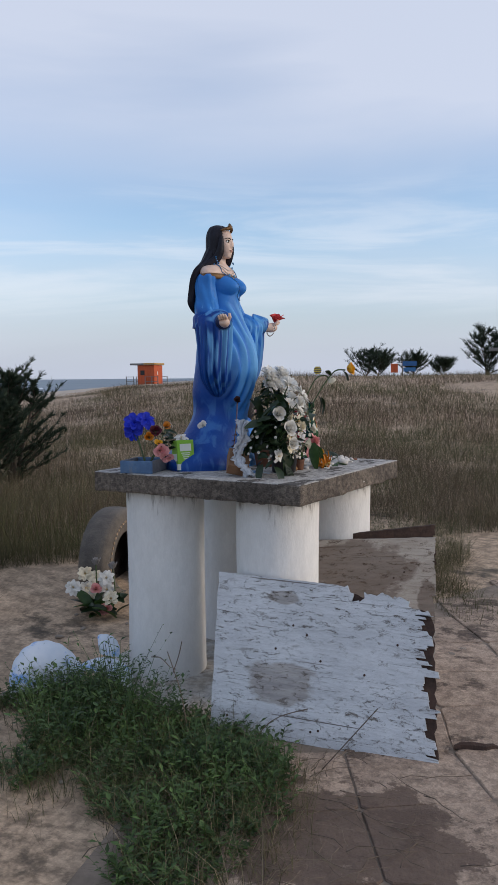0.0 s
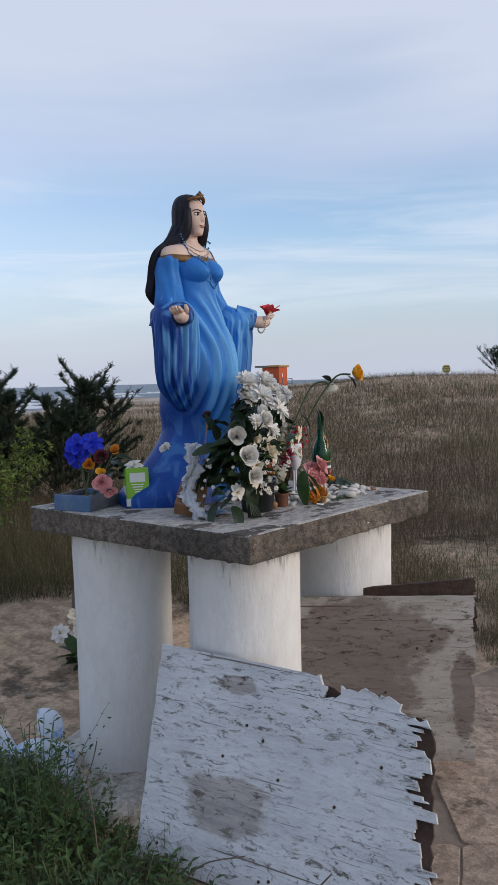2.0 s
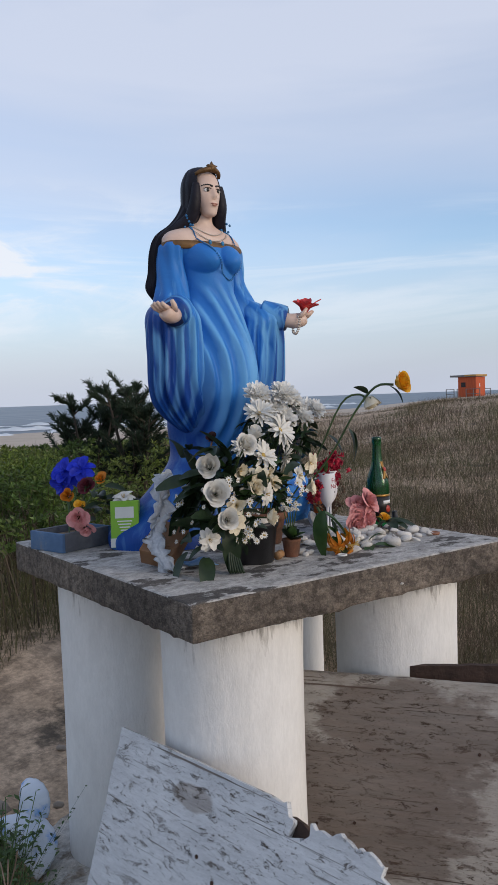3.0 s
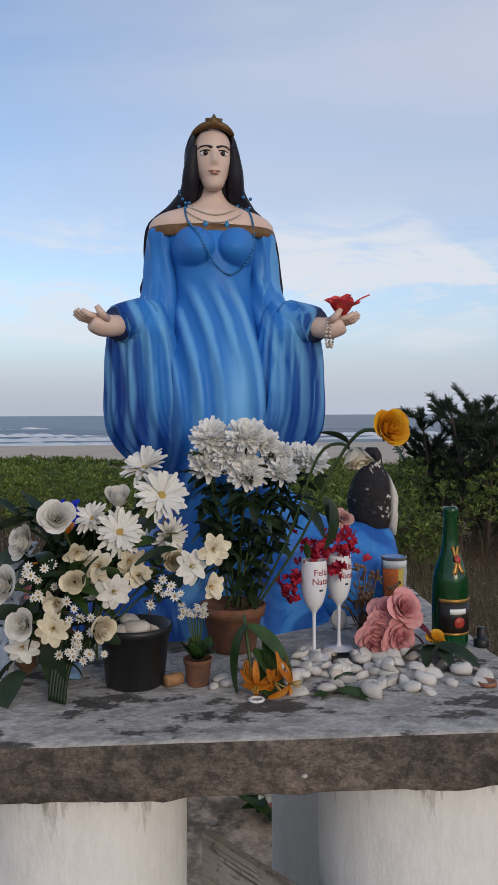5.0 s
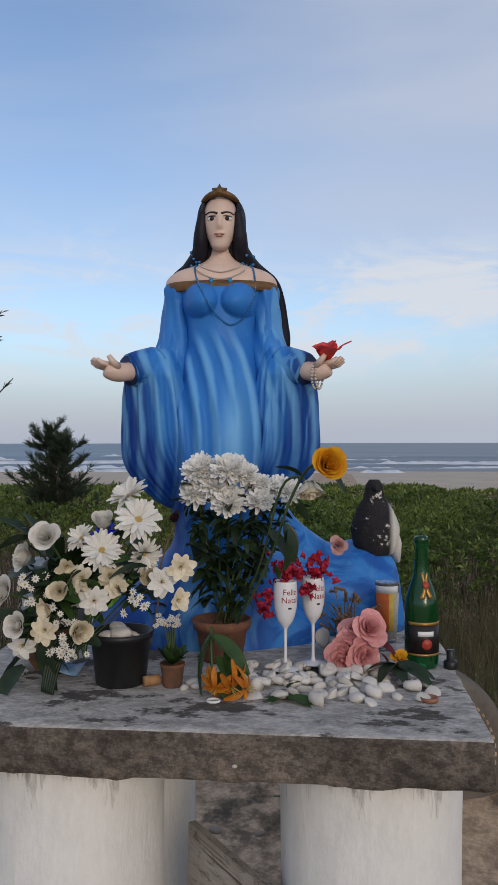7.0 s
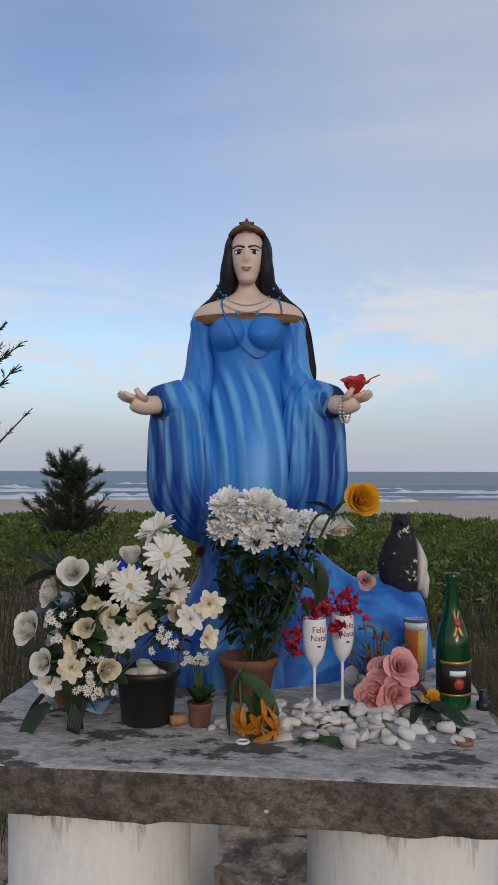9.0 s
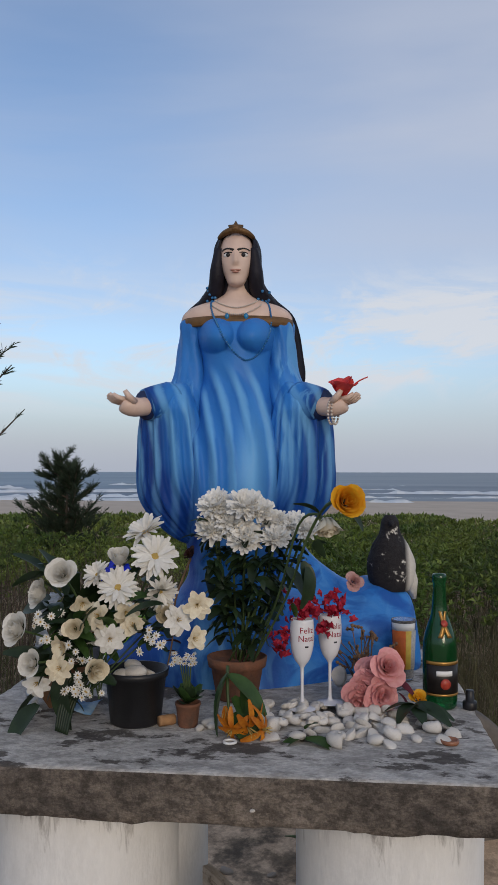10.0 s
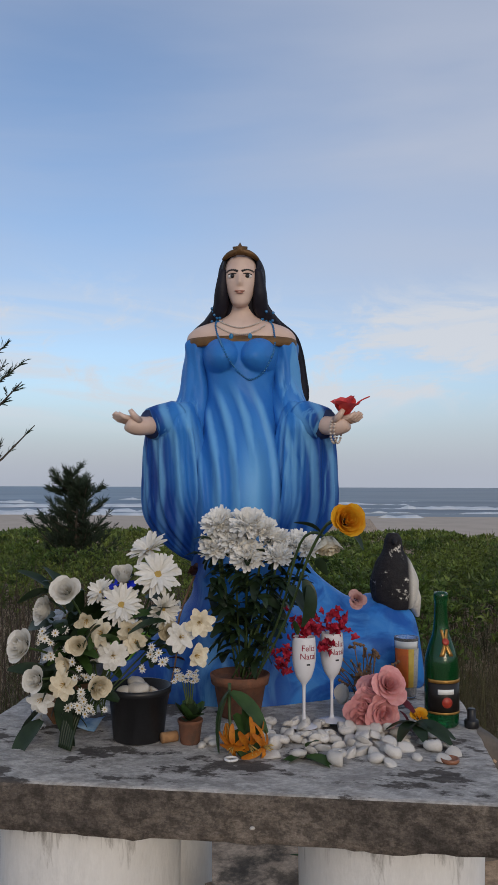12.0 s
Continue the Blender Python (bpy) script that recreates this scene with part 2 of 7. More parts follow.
M["paintwood"] = board_paint("flaking_paint", (0.68, 0.69, 0.70), (0.55, 0.56, 0.575), (0.17, 0.135, 0.11), (0.33, 0.275, 0.23), 0.95, ((0.29, 0.235, 0.17, 0.085), (0.25, 0.60, 0.07, 0.03)))
M["barewood"] = board_paint("bare_wood", (0.52, 0.485, 0.44), (0.38, 0.34, 0.30), (0.125, 0.082, 0.062), (0.085, 0.055, 0.042), 0.9, ((0.45, 0.55, 0.30, 0.15), (0.30, 0.30, 0.36, 0.24), (0.85, 0.32, 0.05, 0.20)))
M["rotwood"] = material("rotten_wood", (0.085, 0.05, 0.038), (0.045, 0.028, 0.022), 25, 0.95, 0.9, 80)
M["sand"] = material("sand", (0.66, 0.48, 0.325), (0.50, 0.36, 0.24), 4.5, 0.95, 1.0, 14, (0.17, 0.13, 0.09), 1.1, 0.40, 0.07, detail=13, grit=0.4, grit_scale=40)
M["beach"] = material("beach_sand", (0.52, 0.43, 0.34), (0.45, 0.37, 0.29), 0.3, 0.95, 0.2, 3)
M["stone"] = material("flagstone", (0.56, 0.42, 0.315), (0.43, 0.315, 0.235), 9, 0.9, 1.0, 50, (0.19, 0.135, 0.10), 2.6, 0.42, 0.025, vary=0.10, detail=15, grit=0.36, grit_scale=110)


def earth_spread(m, spots):
    """Lays the pattern in place instead of stone by stone, and spreads dark earth round the given places (x, y, half length, half width)."""
    n, l = m.node_tree.nodes, m.node_tree.links
    b = n["Principled BSDF"]
    geo = n.new("ShaderNodeNewGeometry")
    for q in [q for q in n if q.bl_idname == "ShaderNodeMapping"]:
        l.new(geo.outputs["Position"], q.inputs[0])
    src = b.inputs["Base Color"].links[0].from_socket
    s, t = n.new("ShaderNodeSeparateXYZ"), n.new("ShaderNodeTexNoise")
    l.new(geo.outputs["Position"], s.inputs[0])
    l.new(geo.outputs["Position"], t.inputs["Vector"])
    t.inputs["Scale"].default_value, t.inputs["Detail"].default_value, t.inputs["Roughness"].default_value = 5.5, 12, 0.72

    def f(op, a, c):
        q = n.new("ShaderNodeMath")
        q.operation = op
        for i, v in enumerate((a, c)):
            if isinstance(v, (int, float)):
                q.inputs[i].default_value = v
            else:
                l.new(v, q.inputs[i])
        return q.outputs[0]

    col = src
    for x, y, hx, hy in spots:
        d = f("ADD", f("POWER", f("ABSOLUTE", f("DIVIDE", f("SUBTRACT", s.outputs[0], x), hx), 0.0), 2.0), f("POWER", f("ABSOLUTE", f("DIVIDE", f("SUBTRACT", s.outputs[1], y), hy), 0.0), 2.0))
        d = f("ADD", d, f("MULTIPLY", f("SUBTRACT", t.outputs["Fac"], 0.5), 5.0))
        r, mx = n.new("ShaderNodeMapRange"), n.new("ShaderNodeMix")
        r.inputs["From Min"].default_value, r.inputs["From Max"].default_value, r.inputs["To Max"].default_value = 1.05, 0.85, 0.85
        l.new(d, r.inputs["Value"])
        mx.data_type = "RGBA"
        l.new(r.outputs[0], mx.inputs["Factor"])
        l.new(col, mx.inputs[6])
        mx.inputs[7].default_value = (0.12, 0.080, 0.060, 1)
        col = mx.outputs[2]
    l.new(col, b.inputs["Base Color"])


earth_spread(M["stone"], ((-0.72, 2.55, 0.42, 0.40), (-0.35, 1.9, 0.35, 0.30), (0.5, 5.4, 0.5, 0.4)))
M["gold"] = material("gold_paint", (0.19, 0.10, 0.035), (0.11, 0.06, 0.025), 40, 0.5, 0.2, 120, metal=0.35)
M["skin"] = material("painted_cream", (0.70, 0.53, 0.44), (0.62, 0.45, 0.37), 14, 0.45, 0.1, 90)
M["hair"] = material("black_paint", (0.010, 0.009, 0.014), (0.016, 0.015, 0.024), 20, 0.5, 0.3, 60, spec=0.25)
M["navy"] = material("navy_paint", (0.012, 0.03, 0.12), (0.01, 0.02, 0.07), 18, 0.4)
M["white"] = material("white_paint", (0.78, 0.78, 0.76), (0.70, 0.70, 0.68), 18, 0.5)
M["lip"] = material("lip_paint", (0.42, 0.20, 0.15), None, 20, 0.4)
M["pupil"] = material("dark_paint", (0.015, 0.013, 0.014), None, 20, 0.3)

# ---- building helpers ----
def mesh_of(bm, name, mats, smooth=True):
    me = bpy.data.meshes.new(name)
    bm.normal_update()
    bm.to_mesh(me)
    bm.free()
    for m in mats:
        me.materials.append(m)
    if smooth:
        me.shade_smooth()
    return me


def part(name, bm, mat, parent=None, label="", smooth=True, bevel=0.0, m=None):
    mats = mat if isinstance(mat, (list, tuple)) else [mat]
    ob = new(name, mesh_of(bm, name, mats, smooth) if isinstance(bm, bmesh.types.BMesh) else bm)
    if m is not None:
        ob.matrix_basis = m
    if parent:
        ob.parent = parent
    if label:
        ob["label"] = label
    if bevel:
        b = ob.modifiers.new("bevel", "BEVEL")
        b.width, b.segments, b.limit_method = bevel, 2, "ANGLE"
    return ob


def thing(name, m, label, category, group=""):
    ob = new(name)
    ob.empty_display_size = 0.1
    ob.matrix_basis = m
    return tagged(ob, label, category, group)


def box(bm, sx, sy, sz, m=Matrix(), mat=0):
    r = bmesh.ops.create_cube(bm, size=1, matrix=m @ Matrix.Diagonal((sx, sy, sz, 1)))
    for f in {f for v in r["verts"] for f in v.link_faces}:
        f.material_index = mat
    return r["verts"]


def skin_rings(bm, rings, mat=0, cap=True, closed=True):
    """Joins rings of points (lists of equal length) with faces."""
    vs = [[bm.verts.new(p) for p in ring] for ring in rings]
    n = len(vs[0])
    for a, b in zip(vs, vs[1:]):
        for i in range(n if closed else n - 1):
            j = (i + 1) % n
            bm.faces.new((a[i], a[j], b[j], b[i])).material_index = mat
    if cap and closed:
        for ring in (vs[0][::-1], vs[-1]):
            bm.faces.new(ring).material_index = mat
    return vs


def loft(bm, rows, n=48, mat=0, fold=None, power=2.0, cap=True):
    """Stacked ellipses: rows of z, cx, cy, half width along y, half depth along x."""
    rings = []
    for z, cx, cy, a, b in rows:
        ring = []
        for i in range(n):
            t = 2 * math.pi * i / n
            c, s = math.cos(t), math.sin(t)
            c2 = math.copysign(abs(c) ** (2 / power), c)
            s2 = math.copysign(abs(s) ** (2 / power), s)
            k = 1 + (fold(t, z) if fold else 0)
            ring.append((cx + b * c2 * k, cy + a * s2 * k, z))
        rings.append(ring)
    return skin_rings(bm, rings, mat, cap)


def refine(rows, steps):
    """More rows between the given ones, along a smooth curve."""
    out = []
    r = [np.array(x, float) for x in rows]
    for i in range(len(r) - 1):
        p0, p1, p2, p3 = r[max(i - 1, 0)], r[i], r[i + 1], r[min(i + 2, len(r) - 1)]
        for k in range(steps):
            t = k / steps
            out.append(tuple(0.5 * (2 * p1 + (p2 - p0) * t + (2 * p0 - 5 * p1 + 4 * p2 - p3) * t * t + (3 * p1 - p0 - 3 * p2 + p3) * t ** 3)))
    return out + [tuple(r[-1])]


def tube(bm, pts, radii, n=8, mat=0, cap=True):
    pts = [Vector(p) for p in pts]
    if isinstance(radii, (int, float)):
        radii = [radii] * len(pts)
    rings, side = [], None
    for i, p in enumerate(pts):
        d = (pts[min(i + 1, len(pts) - 1)] - pts[max(i - 1, 0)]).normalized()
        if side is None:
            side = d.orthogonal().normalized()
        side = (side - d * side.dot(d)).normalized()
        o = d.cross(side)
        rings.append([p + radii[i] * (math.cos(2 * math.pi * k / n) * side + math.sin(2 * math.pi * k / n) * o) for k in range(n)])
    return skin_rings(bm, rings, mat, cap)


def lathe(bm, prof, n=32, mat=0, m=Matrix()):
    """A turned body from rows of radius, height."""
    rings = [[m @ Vector((max(r, 1e-4) * math.cos(2 * math.pi * k / n), max(r, 1e-4) * math.sin(2 * math.pi * k / n), z)) for k in range(n)] for r, z in prof]
    return skin_rings(bm, rings, mat)


def blob(bm, m, mat=0, sub=2, rough=0.0, seed=0):
    r = bmesh.ops.create_icosphere(bm, subdivisions=sub, radius=1)
    for v in r["verts"]:
        if rough:
            v.co *= 1 + rough * noise.noise(v.co * 1.7 + Vector((seed, seed * 0.7, 0)))
        v.co = m @ v.co
    for f in {f for v in r["verts"] for f in v.link_faces}:
        f.material_index = mat
    return r["verts"]


def aim(p, d, size=1.0, spin=0.0):
    """A pose at p whose z axis points along d."""
    q = Vector(d).to_track_quat("Z", "Y")
    return Matrix.Translation(p) @ q.to_matrix().to_4x4() @ Matrix.Rotation(spin, 4, "Z") @ Matrix.Scale(size, 4)


def sm(x, a, b):
    t = min(1, max(0, (x - a) / (b - a)))
    return t * t * (3 - 2 * t)

# ---- ground, beach, sea ----
def height(x, y):
    """The ground's height: flat round the altar, dunes towards +y, a beach and the sea towards -x."""
    d = math.hypot(x - 0.3, y - 1.5)
    bear = math.degrees(math.atan2(-(x - 0.3), y - 0.2))
    rise = 1.48 - 0.62 * sm(bear, 28, 39) - 0.80 * sm(bear, 38.5, 45)
    rise *= sm(bear, -80, -40)
    h = rise * sm(d, 9, 46)
    h += 0.10 * noise.noise((x * 0.16, y * 0.16, 0)) * sm(d, 4.5, 10) + 0.025 * noise.noise((x * 0.9, y * 0.9, 3)) * sm(d, 3.2, 5)
    h += 0.30 * noise.noise((x * 0.05, y * 0.05, 7)) * sm(d, 15, 40)
    start = -24 - 38 * sm(y, 8, 62)
    h -= (h + 2.05) * sm(start - x, 0, 17)
    h -= 1.6 * sm(-x, 88, 135)
    # a shallow sand hollow behind the altar
    h += 0.16 * sm(d, 4.0, 5.6) * sm(-x, 2.6, 3.6) * sm(8.0 - y, 0, 2)
    return h


def sheet(name, xs, ys, fn, mat):
    verts = [(x, y, fn(x, y)) for y in ys for x in xs]
    w = len(xs)
    faces = [(j * w + i, j * w + i + 1, (j + 1) * w + i + 1, (j + 1) * w + i) for j in range(len(ys) - 1) for i in range(w - 1)]
    me = bpy.data.meshes.new(name)
    me.from_pydata(verts, [], faces)
    me.materials.append(mat)
    me.shade_smooth()
    return new(name, me)


def spread(c, near, far):
    """Coordinates about c: fine steps near it, ever wider ones out to far."""
    out = list(np.arange(-near, near + 0.01, 0.11))
    step = 0.11
    x = near
    while x < far:
        step *= 1.09
        x += step
        out += [x, -x]
    return sorted(c + v for v in out)


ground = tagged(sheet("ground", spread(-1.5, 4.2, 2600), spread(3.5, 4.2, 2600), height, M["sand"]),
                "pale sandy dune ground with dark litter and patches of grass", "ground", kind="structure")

# ---- the altar: columns and slab ----
SX0, SX1, SY0, SY1, SZ0, SZ1 = -2.44, -1.257, 3.277, 4.467, 1.008, 1.10
TOP = SZ1


def rough_slab():
    """A cast slab: faces cut fine, edges chipped, underside ragged."""
    bm = bmesh.new()
    nx, ny, nz = 64, 64, 7
    cx, cy = (SX0 + SX1) / 2, (SY0 + SY1) / 2
    box(bm, SX1 - SX0, SY1 - SY0, SZ1 - SZ0, pose(cx, cy, (SZ0 + SZ1) / 2))
    bmesh.ops.bevel(bm, geom=list(bm.edges), offset=0.003, segments=1, affect="EDGES")
    for axis, n in ((0, nx), (1, ny), (2, nz)):
        lo, hi = ((SX0, SX1), (SY0, SY1), (SZ0, SZ1))[axis]
        for k in range(1, n):
            co = [0, 0, 0]
            co[axis] = lo + (hi - lo) * k / n
            no = [0, 0, 0]
            no[axis] = 1
            bmesh.ops.bisect_plane(bm, geom=list(bm.verts) + list(bm.edges) + list(bm.faces), plane_co=co, plane_no=no)
    for v in bm.verts:
        p = v.co.copy()
        edge = max(abs(p.x - cx) / (SX1 - SX0), abs(p.y - cy) / (SY1 - SY0)) * 2
        chip = noise.noise(p * 17) + 0.6 * noise.noise(p * 43)
        side = sm(edge, 0.985, 1.0)
        low = sm(-p.z, -SZ0 - 0.012, -SZ0)
        high = sm(p.z, SZ1 - 0.01, SZ1)
        v.co.z += (-0.015 * max(0, chip) - 0.004) * low * side - 0.006 * max(0, chip - 0.15) * high * side
        out = Vector((p.x - cx, p.y - cy, 0)).normalized()
        v.co -= out * side * (0.003 * chip + 0.008 * max(0, chip - 0.35) * max(low, high))
        v.co.z += 0.0015 * noise.noise(p * 9) * (1 - side)
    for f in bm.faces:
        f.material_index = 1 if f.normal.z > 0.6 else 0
    return bm


altar = thing("altar_table", pose(-1.85, 3.87, 0), "weathered grey concrete slab table on four white cylindrical columns", "altar")


def under(parent, ob):
    """Hangs a part built in world places under a thing, where it stands."""
    ob.parent = parent
    ob.matrix_parent_inverse = parent.matrix_basis.inverted()
    return ob


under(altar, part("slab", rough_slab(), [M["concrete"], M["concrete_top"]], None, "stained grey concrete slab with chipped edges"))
for cx, cy in ((-1.538, 3.577), (-2.19, 3.544), (-1.55, 4.249), (-2.19, 4.215)):
    bm = bmesh.new()
    prof = refine([(0.206, -0.06), (0.204, 0.1), (0.2, 0.5), (0.201, 0.8), (0.203, 0.95), (0.2, 1.012)], 8)
    vs = lathe(bm, prof, 72)
    for ring in vs:
        for v in ring:
            w = noise.noise(Vector((v.co.x * 3 + cx * 7, v.co.y * 3 + cy * 5, v.co.z * 1.2)))
            run = max(0, noise.noise(Vector((v.co.x * 16 + cx, v.co.y * 16, v.co.z * 2.2 + 4))) - 0.25)
            k = 1 + 0.012 * w + 0.03 * run * sm(v.co.z, 0.6, 0.9)
            v.co.x *= k
            v.co.y *= k
    ob = part("column", bm, M["column"])
    ob.matrix_basis = pose(cx, cy, 0)
    under(altar, ob)

# plaster footing that spreads on the ground
bm = bmesh.new()
rows = []
for k, (r, z) in enumerate(((1.0, -0.05), (0.98, 0.012), (0.8, 0.035), (0.45, 0.04), (0.05, 0.04))):
    ring = []
    for i in range(72):
        t = 2 * math.pi * i / 72
        w = 1 + 0.10 * noise.noise((math.cos(t) * 2, math.sin(t) * 2, 1.5)) + 0.03 * noise.noise((math.cos(t) * 9, math.sin(t) * 9, 1))
        ring.append((0.72 * r * w * math.cos(t), 0.66 * r * w * math.sin(t), z + 0.006 * noise.noise((k, i * 0.3, 0))))
    rows.append(ring)
skin_rings(bm, rows)
ob = part("footing", bm, M["plaster"], None, "white plaster footing splashed over the sand")
ob.matrix_basis = pose(-1.93, 3.80, 0)
under(altar, ob)


# ---- boards ----
def board(name, w, h, t, m, mat, label, seed, broken=0.0, ragged=0.0, skew=0.0):
    """A weathered panel: origin at its lower left corner, x along, z up; its right and upper edges are broken into splinters."""
    r = random.Random(seed)
    th = thing(name, m, label, "board", "old boards")
    # the right edge: strips of veneer broken off at different lengths
    edge, z = [], 0.0
    top = h * (0.875 if broken else 1.0)
    while z < top:
        step = min(r.choice((0.005, 0.008, 0.012, 0.022, 0.04)) * r.uniform(0.7, 1.4) * (1 if ragged > 0.03 else 2), top - z + 1e-4)
        u = z / h
        cut_ = ragged * max(0.0, 0.45 + 0.9 * noise.noise((u * 5.5, seed, 0)) + 0.38 * r.uniform(-1, 1))
        edge += [(w - cut_, z), (w - cut_ - r.uniform(0, 0.010), z + step * r.uniform(0.8, 0.98))]
        z += step
    if broken:
        # the upper edge steps up towards the middle, with one deep notch
        for u0, u1, v0, v1 in ((0.985, 0.885, 0.880, 0.905), (0.885, 0.690, 0.955, 0.975), (0.690, 0.640, 0.925, 0.905), (0.640, 0.615, 0.955, 0.985)):
            k = max(2, int((u0 - u1) * w / 0.017))
            for q in range(k + 1):
                u = q / k
                v = v0 + (v1 - v0) * u + r.uniform(-0.012, 0.012)
                edge += [(w * (u0 + (u1 - u0) * u), h * v), (w * (u0 + (u1 - u0) * u) - r.uniform(0.0, 0.012), h * v + r.uniform(-0.003, 0.008))]
        edge += [(w * 0.60, h * 0.992)]
    else:
        edge += [(w - 0.003, h)]
    n = 16
    x1 = edge[-1][0]
    edge += [(x1 * (1 - k / n), h + 0.003 * noise.noise((k * 0.7, seed, 2))) for k in range(1, n)]
    edge += [(0.006 * noise.noise((k * 0.6, seed, 5)), h * (1 - k / 14)) for k in range(0, 14)]
    edge += [(w * k / 12, 0.005 * noise.noise((k * 0.8, seed, 9))) for k in range(0, 12)]
    bm = bmesh.new()
    front = [bm.verts.new((x + skew * zz, 0, zz)) for x, zz in edge]
    rear = [bm.verts.new((x + skew * zz, t, zz)) for x, zz in edge]
    bm.faces.new(front)
    bm.faces.new(rear[::-1])
    for k in range(len(edge)):
        j = (k + 1) % len(edge)
        bm.faces.new((front[j], front[k], rear[k], rear[j]))
    bmesh.ops.recalc_face_normals(bm, faces=list(bm.faces))
    part("panel", bm, mat, th, smooth=False)
    for k in range(9):
        bm = bmesh.new()
        blob(bm, pose(w * r.uniform(0.03, 0.9), -0.001, h * r.uniform(0.05, 0.85)) @ Matrix.Diagonal((0.006, 0.003, 0.006, 1)), 0, 1)
        part("nail", bm, M["rotwood"], th)
    return th


def plane_pose(a, b, c):
    """Pose with its origin at a, x towards b, z towards c."""
    a, b, c = Vector(a), Vector(b), Vector(c)
    x = (b - a).normalized()
    z = (c - a) - (c - a).dot(x) * x
    z.normalize()
    y = z.cross(x)
    return Matrix.Translation(a) @ Matrix((x, y, z)).transposed().to_4x4()


big = board("leaning_board", 1.005, 0.685, 0.016, plane_pose((-1.585, 3.035, 0.035), (-0.648, 3.213, 0.005), (-1.70, 3.307, 0.682)),
            M["paintwood"], "leaning plywood board with flaking white paint and splintered edge", 3, 1.0, 0.085, -0.12)
bm = bmesh.new()
rk = random.Random(6)
out = [(0.03, 0.012), (0.99, 0.012)] + [(0.99 + rk.uniform(-0.014, 0.004), 0.03 + 0.56 * k / 22) for k in range(22)]
out += [(0.965 - 0.355 * k / 16 + rk.uniform(-0.006, 0.006), 0.615 + 0.045 * k / 16 + rk.uniform(-0.008, 0.008)) for k in range(17)] + [(0.03, 0.655)]
lay = [[bm.verts.new((x - 0.12 * z, y, z)) for x, z in out] for y in (0.018, 0.032)]
bm.faces.new(lay[0])
bm.faces.new(lay[1][::-1])
for k in range(len(out)):
    j = (k + 1) % len(out)
    bm.faces.new((lay[0][j], lay[0][k], lay[1][k], lay[1][j]))
bmesh.ops.recalc_face_normals(bm, faces=list(bm.faces))
part("backing", bm, M["rotwood"], big, "dark rotten wood backing", smooth=False)
second = board("leaning_board", 0.90, 0.712, 0.02, plane_pose((-1.70, 3.795, 0.0), (-0.99, 4.345, -0.01), (-1.707, 3.806, 0.71)),
               M["barewood"], "brown weathered board with remains of white paint, standing on edge", 8, 0.0, 0.02)
third = board("leaning_board", 0.56, 0.22, 0.02, plane_pose((-1.447, 4.09, 0.50), (-0.985, 4.43, 0.545), (-1.447, 4.09, 0.74)),
              M["rotwood"], "dark grey rotten plank leaning behind another board", 11, 0.0, 0.02)

